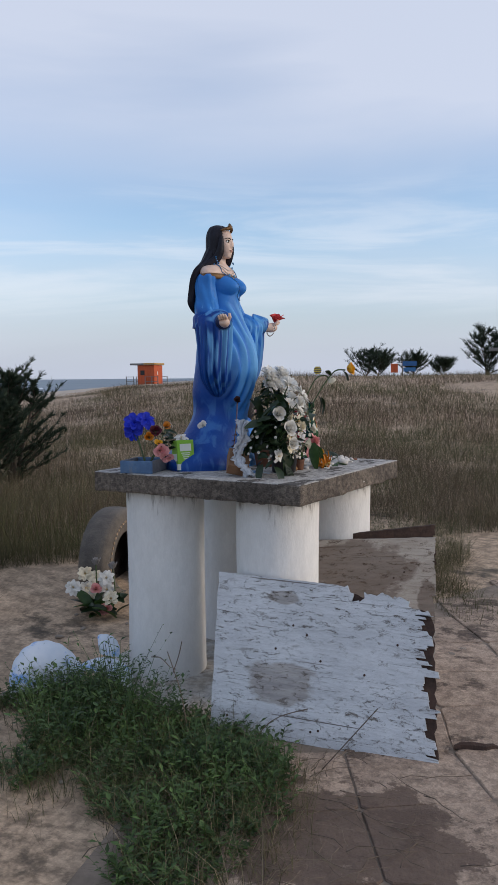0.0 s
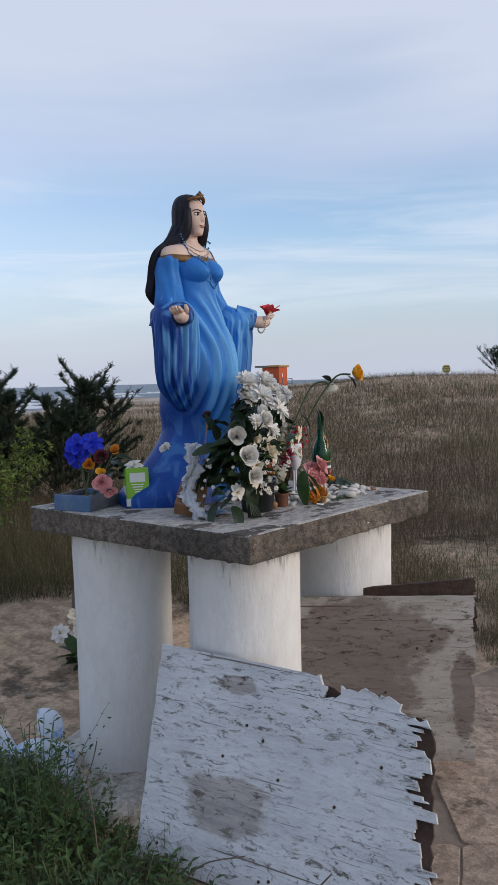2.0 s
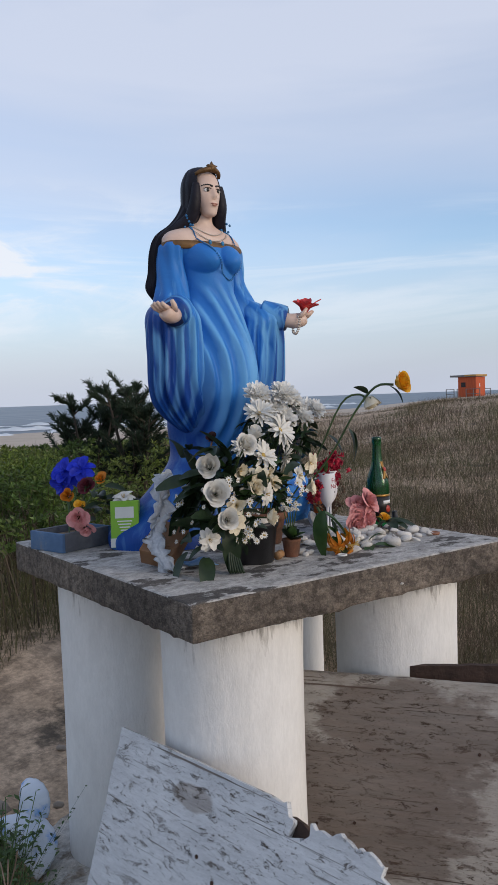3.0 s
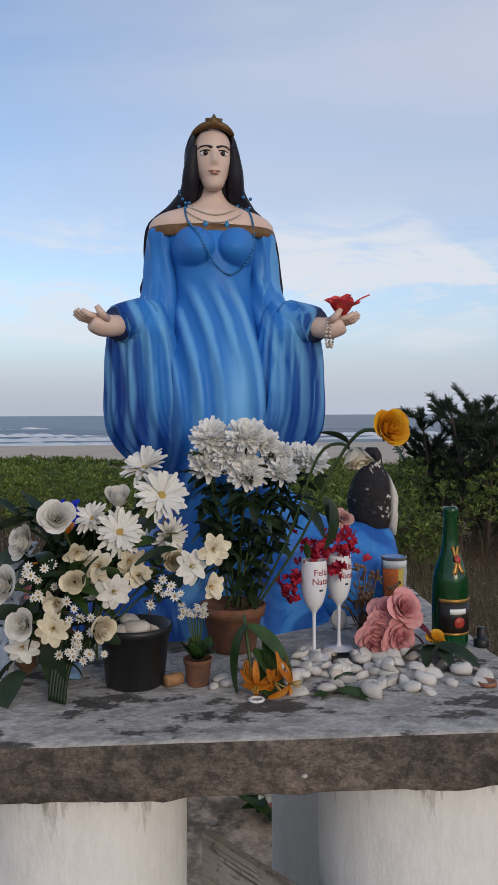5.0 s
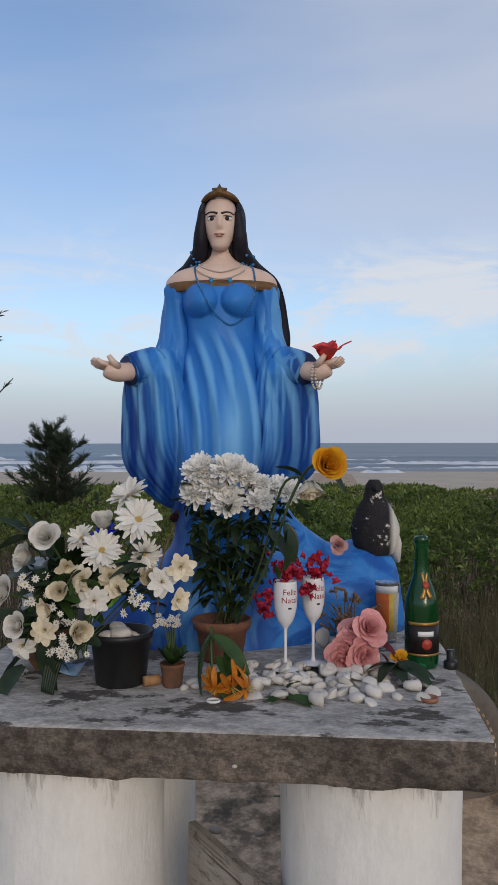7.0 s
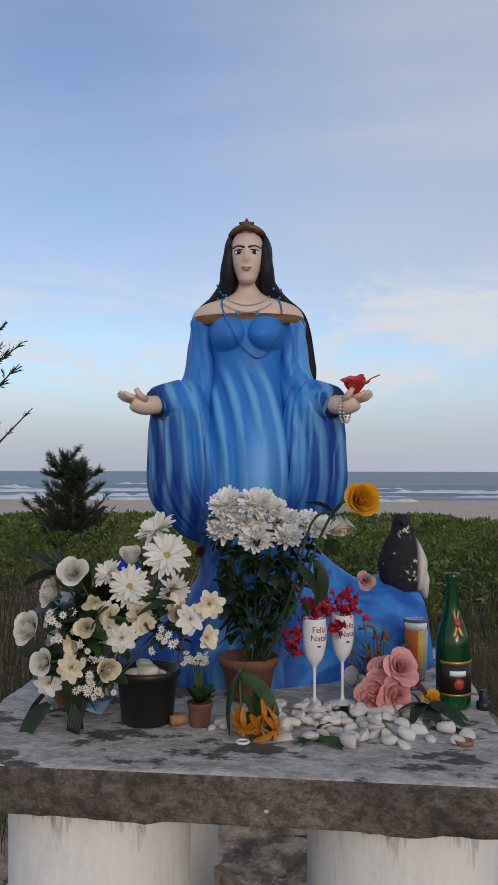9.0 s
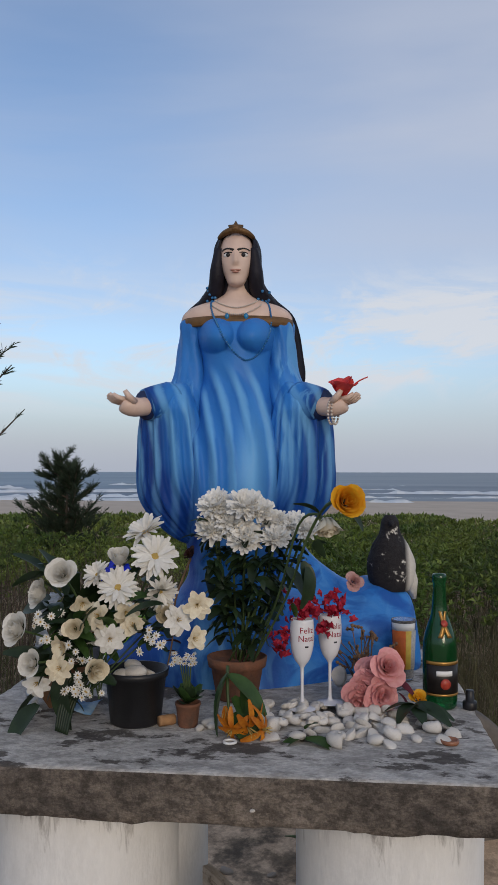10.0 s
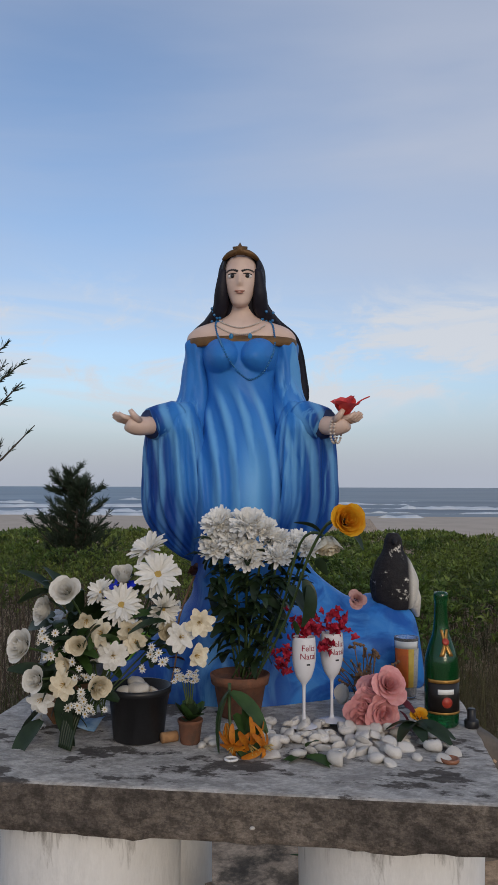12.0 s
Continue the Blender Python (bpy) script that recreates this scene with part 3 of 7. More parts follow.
# ---- the statue: one mesh ----
def gown_material():
    """Airbrushed blue enamel: pale down the front, deep blue at sleeves, back and hem, with dry-brushed streaks;
    highlights on thigh and folds are put into the colour.
    """
    m = material("blue_enamel", (0.02, 0.12, 0.55), (0.015, 0.09, 0.45), 9, 0.46, 0.25, 40, spec=0.28)
    n, l = m.node_tree.nodes, m.node_tree.links
    b = n["Principled BSDF"]
    co = n.new("ShaderNodeTexCoord")
    s = n.new("ShaderNodeSeparateXYZ")
    l.new(co.outputs["Object"], s.inputs[0])

    def f(op, a, bb=None):
        q = n.new("ShaderNodeMath")
        q.operation = op
        for i, v in enumerate((a, bb)):
            if v is None:
                continue
            if isinstance(v, (int, float)):
                q.inputs[i].default_value = v
            else:
                l.new(v, q.inputs[i])
        return q.outputs[0]

    def ramp(x, lo, hi):
        r = n.new("ShaderNodeMapRange")
        r.interpolation_type = "SMOOTHSTEP"
        l.new(x, r.inputs["Value"])
        r.inputs["From Min"].default_value, r.inputs["From Max"].default_value = lo, hi
        return r.outputs[0]

    def mix(fac, a, bb):
        x = n.new("ShaderNodeMix")
        x.data_type = "RGBA"
        l.new(fac, x.inputs["Factor"])
        for sock, v in ((x.inputs[6], a), (x.inputs[7], bb)):
            if isinstance(v, tuple):
                sock.default_value = (*v, 1)
            else:
                l.new(v, sock)
        return x.outputs[2]

    def noise_at(scale, stretch, warp=0.0):
        mp = n.new("ShaderNodeMapping")
        mp.inputs["Scale"].default_value = stretch
        l.new(co.outputs["Object"], mp.inputs[0])
        t = n.new("ShaderNodeTexNoise")
        t.inputs["Scale"].default_value, t.inputs["Detail"].default_value = scale, 5
        t.inputs["Distortion"].default_value = warp
        l.new(mp.outputs[0], t.inputs["Vector"])
        return t.outputs["Fac"]

    x, y, z = s.outputs
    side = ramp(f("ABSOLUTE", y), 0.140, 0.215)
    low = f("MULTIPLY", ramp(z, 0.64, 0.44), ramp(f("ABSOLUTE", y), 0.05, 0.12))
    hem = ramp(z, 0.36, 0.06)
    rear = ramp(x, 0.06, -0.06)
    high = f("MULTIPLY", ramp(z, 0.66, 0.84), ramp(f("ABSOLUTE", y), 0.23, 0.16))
    # airbrushed swags: the same sweep as the moulded cloth, with light on its ridges painted in
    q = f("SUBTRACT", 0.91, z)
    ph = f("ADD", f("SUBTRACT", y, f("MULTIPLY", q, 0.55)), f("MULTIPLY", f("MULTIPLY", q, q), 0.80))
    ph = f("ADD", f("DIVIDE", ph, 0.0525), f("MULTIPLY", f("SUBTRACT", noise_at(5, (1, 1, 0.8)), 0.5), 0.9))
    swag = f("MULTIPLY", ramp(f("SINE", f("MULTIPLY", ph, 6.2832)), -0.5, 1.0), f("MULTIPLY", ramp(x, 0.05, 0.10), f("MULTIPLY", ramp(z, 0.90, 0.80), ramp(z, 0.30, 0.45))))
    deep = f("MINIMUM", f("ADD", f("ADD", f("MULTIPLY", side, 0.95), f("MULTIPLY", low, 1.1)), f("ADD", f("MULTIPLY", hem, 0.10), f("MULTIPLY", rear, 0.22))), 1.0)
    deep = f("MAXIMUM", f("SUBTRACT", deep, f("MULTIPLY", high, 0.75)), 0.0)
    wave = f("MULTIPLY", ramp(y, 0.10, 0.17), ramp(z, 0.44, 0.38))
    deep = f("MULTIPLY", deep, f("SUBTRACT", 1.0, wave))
    streak = ramp(noise_at(26, (1, 1, 0.10), 0.5), 0.54, 0.64)
    cloud = ramp(noise_at(7, (1, 1, 0.5), 0.8), 0.30, 0.72)
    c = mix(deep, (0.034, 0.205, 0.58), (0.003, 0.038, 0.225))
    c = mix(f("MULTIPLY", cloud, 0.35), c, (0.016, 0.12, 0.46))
    # painted highlight: the lit thigh made paler in the colour
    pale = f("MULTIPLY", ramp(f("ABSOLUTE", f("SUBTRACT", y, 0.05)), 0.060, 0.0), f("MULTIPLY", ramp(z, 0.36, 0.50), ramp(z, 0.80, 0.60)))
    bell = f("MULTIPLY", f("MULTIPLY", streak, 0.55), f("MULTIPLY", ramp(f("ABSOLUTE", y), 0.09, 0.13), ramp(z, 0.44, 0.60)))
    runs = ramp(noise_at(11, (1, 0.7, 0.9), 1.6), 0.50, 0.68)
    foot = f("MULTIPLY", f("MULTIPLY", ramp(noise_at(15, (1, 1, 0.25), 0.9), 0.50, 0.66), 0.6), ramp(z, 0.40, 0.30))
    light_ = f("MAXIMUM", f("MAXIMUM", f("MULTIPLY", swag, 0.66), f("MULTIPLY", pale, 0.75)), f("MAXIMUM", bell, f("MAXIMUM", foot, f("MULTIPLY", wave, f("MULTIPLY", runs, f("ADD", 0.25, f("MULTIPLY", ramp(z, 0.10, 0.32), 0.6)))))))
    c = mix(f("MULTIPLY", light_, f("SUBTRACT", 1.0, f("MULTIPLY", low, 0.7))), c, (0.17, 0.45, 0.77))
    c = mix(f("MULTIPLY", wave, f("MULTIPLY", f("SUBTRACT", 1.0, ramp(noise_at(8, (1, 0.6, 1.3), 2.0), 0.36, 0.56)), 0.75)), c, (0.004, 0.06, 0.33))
    l.new(c, b.inputs["Base Color"])
    return m


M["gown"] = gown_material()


def build_statue():
    bm = bmesh.new()
    GOWN, SKIN, HAIR, GOLD, NAVY, WHITE, LIP, PUPIL = range(8)

    def folds(t, z):
        return 0.02 * math.sin(t * 7 + z * 20) * sm(0.3 - z, 0, 0.2)

    # gown
    rows = [(0.0, -0.03, -0.03, 0.33, 0.23), (0.05, -0.03, -0.04, 0.315, 0.22), (0.11, -0.02, -0.04, 0.245, 0.19), (0.19, -0.01, -0.02, 0.18, 0.165),
            (0.28, 0.0, 0.0, 0.132, 0.15), (0.40, 0.01, 0.0, 0.140, 0.160), (0.53, 0.03, 0.0, 0.142, 0.160), (0.64, 0.03, 0.0, 0.132, 0.150),
            (0.74, 0.020, 0.0, 0.112, 0.125), (0.82, 0.012, 0.0, 0.096, 0.105), (0.88, 0.010, 0.0, 0.094, 0.100), (0.93, 0.010, 0.0, 0.104, 0.098), (0.975, 0.008, 0.0, 0.118, 0.082), (1.0, 0.004, 0.0, 0.128, 0.068), (1.015, 0.0, 0.0, 0.128, 0.055)]
    vs = loft(bm, refine(rows, 14), 260, GOWN, folds)
    for ring in vs:
        for v in ring:
            y, z = v.co.y, v.co.z
            if v.co.x < 0:
                continue
            front_ = sm(v.co.x, 0.0, 0.06)
            # swags that sweep from under her arm down and across, straightening towards the hem
            q = 0.90 - z
            phase = (y - 0.55 * q + 0.80 * q * q) / 0.050 + 0.35 * noise.noise((y * 6, z * 5, 2))
            ridge = 0.5 + 0.5 * math.sin(2 * math.pi * phase)
            amp = 0.022 * sm(q, 0.02, 0.12) * sm(z, 0.25, 0.42) * (1 - 0.85 * math.exp(-((y - 0.045) / 0.040) ** 2 - ((z - 0.53) / 0.15) ** 2))
            amp *= 0.7 + 0.5 * noise.noise((y * 9, z * 6, 5))
            v.co.x += front_ * amp * (ridge ** 1.4 - 0.4)
            # the thigh under the cloth
            v.co.x += front_ * 0.024 * math.exp(-((y - 0.04) / 0.05) ** 2 - ((z - 0.52) / 0.16) ** 2)
            for sy in (-0.053, 0.055):
                d = math.hypot((y - sy) / 0.050, (z - 0.944) / (0.047 if z < 0.944 else 0.056))
                v.co.x += 0.046 * (max(0.0, 1 - d * d) ** 0.75)
    # bodice band
    loft(bm, refine([(0.978, 0.002, 0, 0.152, 0.079), (0.990, 0.002, 0, 0.156, 0.081), (1.000, 0.0, 0, 0.155, 0.079), (1.006, 0.0, 0, 0.150, 0.072)], 3), 72, GOLD,
         lambda t, z: 0.03 * math.cos(2 * t) * 0)
    # chest, shoulders, neck
    loft(bm, refine([(0.985, 0.0, 0, 0.152, 0.062), (1.015, -0.002, 0, 0.152, 0.066), (1.04, -0.006, 0, 0.128, 0.062), (1.058, -0.008, 0, 0.080, 0.052), (1.075, -0.004, 0, 0.044, 0.042),
                     (1.10, 0.004, 0, 0.035, 0.036), (1.14, 0.012, 0, 0.034, 0.036), (1.17, 0.015, 0, 0.03, 0.03)], 5), 48, SKIN)
    # face
    face = refine([(1.093, 0.052, 0, 0.010, 0.016), (1.10, 0.048, 0, 0.022, 0.026), (1.118, 0.042, 0, 0.030, 0.035), (1.14, 0.036, 0, 0.039, 0.044), (1.17, 0.03, 0, 0.047, 0.050),
                   (1.20, 0.026, 0, 0.046, 0.052), (1.23, 0.02, 0, 0.038, 0.048), (1.25, 0.01, 0, 0.022, 0.03)], 5)
    vs = loft(bm, face, 48, SKIN)
    for ring in vs:
        for v in ring:
            if v.co.x > 0.045:
                y, z = v.co.y, v.co.z
                v.co.x += 0.013 * math.exp(-(y / 0.0062) ** 2) * sm(z, 1.145, 1.152) * sm(1.196 - z, 0, 0.03)
                v.co.x += 0.004 * math.exp(-((abs(y) - 0.02) / 0.012) ** 2 - ((z - 1.19) / 0.006) ** 2)
                v.co.x -= 0.004 * math.exp(-((abs(y) - 0.021) / 0.010) ** 2 - ((z - 1.176) / 0.007) ** 2)
                v.co.x += 0.004 * math.exp(-(y / 0.012) ** 2 - ((z - 1.129) / 0.006) ** 2)

    def on_face(y, z):
        """How far the face stands out at y, z."""
        zs = [r[0] for r in face]
        k = max(0, min(len(face) - 2, int(np.searchsorted(zs, z)) - 1))
        w = (z - zs[k]) / (zs[k + 1] - zs[k])
        cx, a, b = ((1 - w) * face[k][q] + w * face[k + 1][q] for q in (1, 3, 4))
        return cx + b * math.sqrt(max(0, 1 - (y / a) ** 2))

    for sy in (-1, 1):
        for cy, cz, ry, rz, depth, mat in ((0.0205, 1.1755, 0.0125, 0.0068, -0.003, WHITE), (0.0205, 1.1758, 0.0062, 0.0064, 0.0005, PUPIL)):
            blob(bm, pose(on_face(cy, cz) + depth - 0.002, sy * cy, cz) @ Matrix.Diagonal((0.005, ry, rz, 1)), mat, 2)
        for i in range(7):
            u = i / 6
            cy, cz = 0.008 + 0.028 * u, 1.189 + 0.006 * math.sin(u * 2.4) - 0.003 * u
            blob(bm, pose(on_face(cy, cz) + 0.002, sy * cy, cz) @ Matrix.Diagonal((0.003, 0.0048, 0.0034 * (1.15 - 0.6 * u), 1)), PUPIL, 1)
        for i in range(6):
            u = i / 5
            cy, cz = 0.011 + 0.019 * u, 1.1815 + 0.0018 * math.sin(u * 3.1)
            blob(bm, pose(on_face(cy, cz) - 0.001, sy * cy, cz) @ Matrix.Diagonal((0.003, 0.0035, 0.0018, 1)), PUPIL, 1)
        blob(bm, pose(on_face(0.006, 1.131) + 0.002, sy * 0.006, 1.1315) @ Matrix.Diagonal((0.004, 0.009, 0.0028, 1)), LIP, 2)
    blob(bm, pose(on_face(0, 1.126) + 0.0025, 0, 1.126) @ Matrix.Diagonal((0.004, 0.010, 0.0032, 1)), LIP, 2)

    # hair over the head, parted round the face, and the long fall down the back
    n = 40
    for rows, lobe in (([(1.05, -0.03, 0, 0.070, 0.05), (1.09, -0.012, 0, 0.066, 0.06), (1.13, 0.0, 0, 0.066, 0.066), (1.17, 0.004, 0, 0.066, 0.069), (1.205, 0.004, 0, 0.064, 0.068),
                         (1.235, 0.002, 0, 0.054, 0.060), (1.258, -0.002, 0, 0.036, 0.042), (1.268, -0.005, 0, 0.012, 0.015)], 1),
                       ([(0.80, -0.075, 0, 0.12, 0.018), (0.825, -0.08, 0.015, 0.165, 0.028), (0.86, -0.082, 0.010, 0.180, 0.036), (0.91, -0.08, 0.012, 0.172, 0.042), (0.98, -0.065, 0.005, 0.166, 0.046),
                         (1.03, -0.045, 0, 0.150, 0.050), (1.07, -0.03, 0, 0.105, 0.052), (1.11, -0.02, 0, 0.075, 0.056), (1.15, -0.01, 0, 0.06, 0.05)], 0)):
        vs = loft(bm, refine(rows, 5), 72, HAIR, lambda t, z: 0.025 * math.sin(t * 13 + 5 * z) + 0.018 * math.sin(t * 29))
        if lobe:
            for ring in vs:
                for v in ring:
                    # an oval hollow in which the face lies
                    q = math.hypot(v.co.y / 0.043, (v.co.z - (1.225 if v.co.z > 1.225 else min(v.co.z, 1.225)) if v.co.z > 1.225 else 0) / 0.016)
                    if v.co.x > 0.0 and q < 1:
                        v.co.x = min(v.co.x, 0.0)
    # shoulder locks
    for sy in (-1, 1):
        tube(bm, refine([(0.045, sy * 0.047, 1.20), (0.045, sy * 0.053, 1.14), (0.025, sy * 0.058, 1.09), (-0.01, sy * 0.09, 1.055), (-0.04, sy * 0.125, 1.03)], 5),
             [0.012 + 0.010 * math.sin(math.pi * i / 20) for i in range(21)], 10, HAIR)
    # diadem: band and star
    band = [(0.068 * math.cos(a) * 1.02 + 0.004, 0.058 * math.sin(a), 1.210 + 0.036 * math.cos(a)) for a in np.linspace(-0.95, 0.95, 15)]
    tube(bm, band, [0.003 + 0.0065 * math.cos(a) for a in np.linspace(-1.15, 1.15, 15)], 8, GOLD)
    star = []
    for k in range(10):
        r = 0.0215 if k % 2 == 0 else 0.0105
        star.append((r * math.sin(k * math.pi / 5), r * math.cos(k * math.pi / 5)))
    tilt = Matrix.Translation((0.075, 0, 1.252)) @ Matrix.Rotation(radians(-18), 4, "Y")
    front = [bm.verts.new(tilt @ Vector((0.004, y, z))) for y, z in star]
    rear = [bm.verts.new(tilt @ Vector((-0.006, y, z))) for y, z in star]
    apex = bm.verts.new(tilt @ Vector((0.011, 0, 0)))
    for k in range(10):
        j = (k + 1) % 10
        bm.faces.new((front[k], apex, front[j])).material_index = GOLD
        bm.faces.new((front[k], front[j], rear[j], rear[k])).material_index = GOLD
    bm.faces.new(rear).material_index = GOLD

    # arms: upper sleeve, wide hanging bell, wrist
    for sy in (-1, 1):
        def wrinkle(t, z):
            return 0.05 * math.sin(7 * t + 34 * z) + 0.05 * math.sin(52 * z + 2.5 * t + sy) * sm(z, 0.74, 0.80)
        loft(bm, refine([(0.72, 0.035, sy * 0.165, 0.075, 0.085), (0.80, 0.012, sy * 0.137, 0.056, 0.070), (0.87, -0.006, sy * 0.124, 0.045, 0.060), (0.94, -0.010, sy * 0.120, 0.042, 0.056),
                         (0.985, -0.008, sy * 0.116, 0.044, 0.056), (1.0, -0.004, sy * 0.108, 0.044, 0.052)], 7), 64, GOWN, wrinkle)

        def drape(t, z):
            k = sm(0.80 - z, 0, 0.15)
            return k * (0.15 * (1.2 * abs(math.sin(6 * t + 0.8 * sy + 1.5 * z)) - 0.75) + 0.05 * math.sin(23 * t + 5 * z)) + 0.05 * math.sin(3 * t + 30 * z) * sm(0.52 - z, 0, 0.1)
        loft(bm, refine([(0.365, 0.05, sy * 0.090, 0.030, 0.022), (0.385, 0.055, sy * 0.102, 0.056, 0.042), (0.43, 0.06, sy * 0.128, 0.080, 0.058), (0.48, 0.066, sy * 0.150, 0.096, 0.068),
                         (0.54, 0.07, sy * 0.168, 0.090, 0.076), (0.62, 0.072, sy * 0.172, 0.084, 0.084), (0.70, 0.070, sy * 0.174, 0.080, 0.094), (0.745, 0.064, sy * 0.174, 0.074, 0.106),
                         (0.785, 0.045, sy * 0.165, 0.055, 0.095), (0.825, 0.02, sy * 0.135, 0.02, 0.04)], 8), 160, GOWN, drape)
        # cuff and its dark lining
        tube(bm, refine([(0.10, sy * 0.175, 0.765), (0.14, sy * 0.205, 0.755), (0.158, sy * 0.226, 0.748)], 4), [0.052 - 0.001 * i for i in range(9)], 20, GOWN)
        tube(bm, [(0.150, sy * 0.221, 0.7495), (0.1605, sy * 0.2295, 0.747)], [0.041, 0.040], 20, NAVY)
        # hand: wrist, palm, four fingers, thumb
        tube(bm, refine([(0.13, sy * 0.205, 0.752), (0.168, sy * 0.238, 0.742), (0.183, sy * 0.262, 0.742), (0.192, sy * 0.285, 0.75)], 4),
             [0.026, 0.026, 0.0255, 0.025, 0.025, 0.0255, 0.026, 0.026, 0.026, 0.025, 0.024, 0.022, 0.018], 16, SKIN)
        for k in range(4):
            o = (k - 1.5) * 0.011
            a = Vector((0.186 + o * 0.8, sy * (0.278 - o * 0.55), 0.752 + 0.002 * k))
            d1, d2 = Vector((0.008, sy * 0.022, 0.006)), Vector((0.004, sy * 0.016, 0.012))
            tube(bm, [a, a + d1, a + d1 + d2 * (1.1 if k in (1, 2) else 0.8)], [0.0078, 0.0072, 0.005], 8, SKIN)
        tube(bm, [(0.198, sy * 0.25, 0.752), (0.214, sy * 0.262, 0.766), (0.216, sy * 0.272, 0.782)], [0.010, 0.0085, 0.006], 8, SKIN)

    # the blue wave at her feet
    prof = refine([(0.06, 0.34, 0.13, 0), (0.12, 0.385, 0.125, 0), (0.17, 0.375, 0.12, 0), (0.23, 0.305, 0.125, 0), (0.31, 0.245, 0.13, 0), (0.37, 0.255, 0.12, 0), (0.44, 0.24, 0.10, 0),
                   (0.485, 0.205, 0.075, 0), (0.505, 0.13, 0.05, 0), (0.51, 0.05, 0.03, 0)], 5)
    rings = []
    for v, top, half, _ in prof:
        ring = []
        for k in range(28):
            t = math.pi * k / 27
            c, s = math.cos(t), math.sin(t)
            w = 1 + 0.10 * noise.noise((v * 9, c * 2, s * 3))
            ring.append((-0.11 + half * w * math.copysign(abs(c) ** 0.7, c) + 0.05 * math.sin(s * 3.1) * (1 - s), v, top * s ** 0.75 * (1 + 0.03 * math.sin(c * 8 + v * 25))))
        rings.append(ring)
    skin_rings(bm, rings, GOWN)
    return bm


from mathutils.bvhtree import BVHTree

STATUE = pose(-2.04, 3.85, TOP - 0.004, 0, 0, 4)
bm = build_statue()
for v in bm.verts:
    v.co.y *= 1.05
    v.co.z *= 1.012
STATUE_SKIN = BVHTree.FromBMesh(bm)
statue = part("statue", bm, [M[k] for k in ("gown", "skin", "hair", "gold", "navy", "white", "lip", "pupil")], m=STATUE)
tagged(statue, "painted statue in a flowing blue gown with black hair", "statue")

# ---- flowers and leaves: shapes that are shared ----
PW = leafy("white_petal", (0.78, 0.765, 0.72), (0.68, 0.66, 0.60), 0.6, 0.08, 0.15)
PX = leafy("bright_petal", (0.88, 0.87, 0.84), (0.82, 0.81, 0.77), 0.6, 0.05, 0.2)
PC = leafy("cream_petal", (0.82, 0.76, 0.60), (0.72, 0.63, 0.46), 0.6, 0.08, 0.15)
PY = leafy("yellow_petal", (0.86, 0.50, 0.03), (0.80, 0.36, 0.016), 0.55, 0.10, 0.25)
PO = leafy("orange_petal", (0.66, 0.25, 0.015), (0.50, 0.14, 0.01), 0.6, 0.15, 0.25)
PP = leafy("pink_petal", (0.78, 0.40, 0.38), (0.70, 0.29, 0.29), 0.75, 0.12, 0.2)
PR = leafy("red_petal", (0.45, 0.015, 0.045), (0.32, 0.01, 0.03), 0.6, 0.25, 0.2)
PH = leafy("coral_petal", (0.80, 0.10, 0.085), (0.70, 0.05, 0.06), 0.5, 0.1, 0.25)
PB = leafy("blue_fabric", (0.01, 0.035, 0.62), (0.006, 0.02, 0.42), 0.6, 0.15, 0.2)
PM = leafy("maroon_petal", (0.14, 0.015, 0.03), (0.08, 0.01, 0.02), 0.7, 0.2, 0.2)
PD = leafy("dried_petal", (0.07, 0.018, 0.015), (0.035, 0.014, 0.01), 0.8, 0.2, 0.1)
PT = leafy("faded_rose_petal", (0.62, 0.37, 0.33), (0.52, 0.27, 0.25), 0.6, 0.1, 0.2)
LF = leafy("dark_leaf", (0.026, 0.050, 0.018), (0.013, 0.028, 0.011), 0.45, 0.35, 0.15)
LG = leafy("green_leaf", (0.06, 0.12, 0.03), (0.035, 0.08, 0.02), 0.42, 0.25, 0.3)
ST = material("green_stem", (0.06, 0.10, 0.03), (0.035, 0.06, 0.02), 30, 0.55)
YC = material("yellow_disc", (0.62, 0.42, 0.10), (0.48, 0.33, 0.10), 300, 0.8, 0.6, 900)
TERRA = material("terracotta", (0.24, 0.10, 0.055), (0.16, 0.07, 0.04), 14, 0.9, 0.4, 60, (0.09, 0.055, 0.04), 9, 0.46)
BLACKP = material("black_plastic", (0.010, 0.010, 0.012), (0.018, 0.018, 0.02), 14, 0.42, 0.1, 60)
SHELL = material("seashell", (0.72, 0.69, 0.64), (0.60, 0.56, 0.51), 60, 0.6, 0.4, 160, (0.36, 0.31, 0.27), 22, 0.33, vary=0.12)
GLASSW = material("white_enamel", (0.74, 0.73, 0.75), (0.70, 0.69, 0.71), 10, 0.25)


def petal(bm, m, length, width, cup=0.3, curl=0.3, mat=0, n=4, tip=0.7, blunt=False):
    """A petal from the origin along x: cupped across, curling up along its length."""
    rows = []
    for i in range(n + 1):
        u = i / n
        w = width * 0.5 * (math.sin(math.pi * (0.08 + 0.86 * u ** tip)) ** 0.8)
        if blunt:
            w = width * 0.5 * math.sin(math.pi * 0.5 * min(1, 0.18 + 1.4 * u)) * math.sqrt(max(0.12, 1 - max(0, (u - 0.5) / 0.54) ** 3))
        a = curl * u
        x, z = length * u * math.cos(a * 0.6), length * u * math.sin(a)
        rows.append([m @ Vector((x, s * w, z + cup * w * abs(s) * abs(s))) for s in (-1, 0, 1)])
    vs = [[bm.verts.new(p) for p in r] for r in rows]
    for a, b in zip(vs, vs[1:]):
        for k in (0, 1):
            bm.faces.new((a[k], a[k + 1], b[k + 1], b[k])).material_index = mat


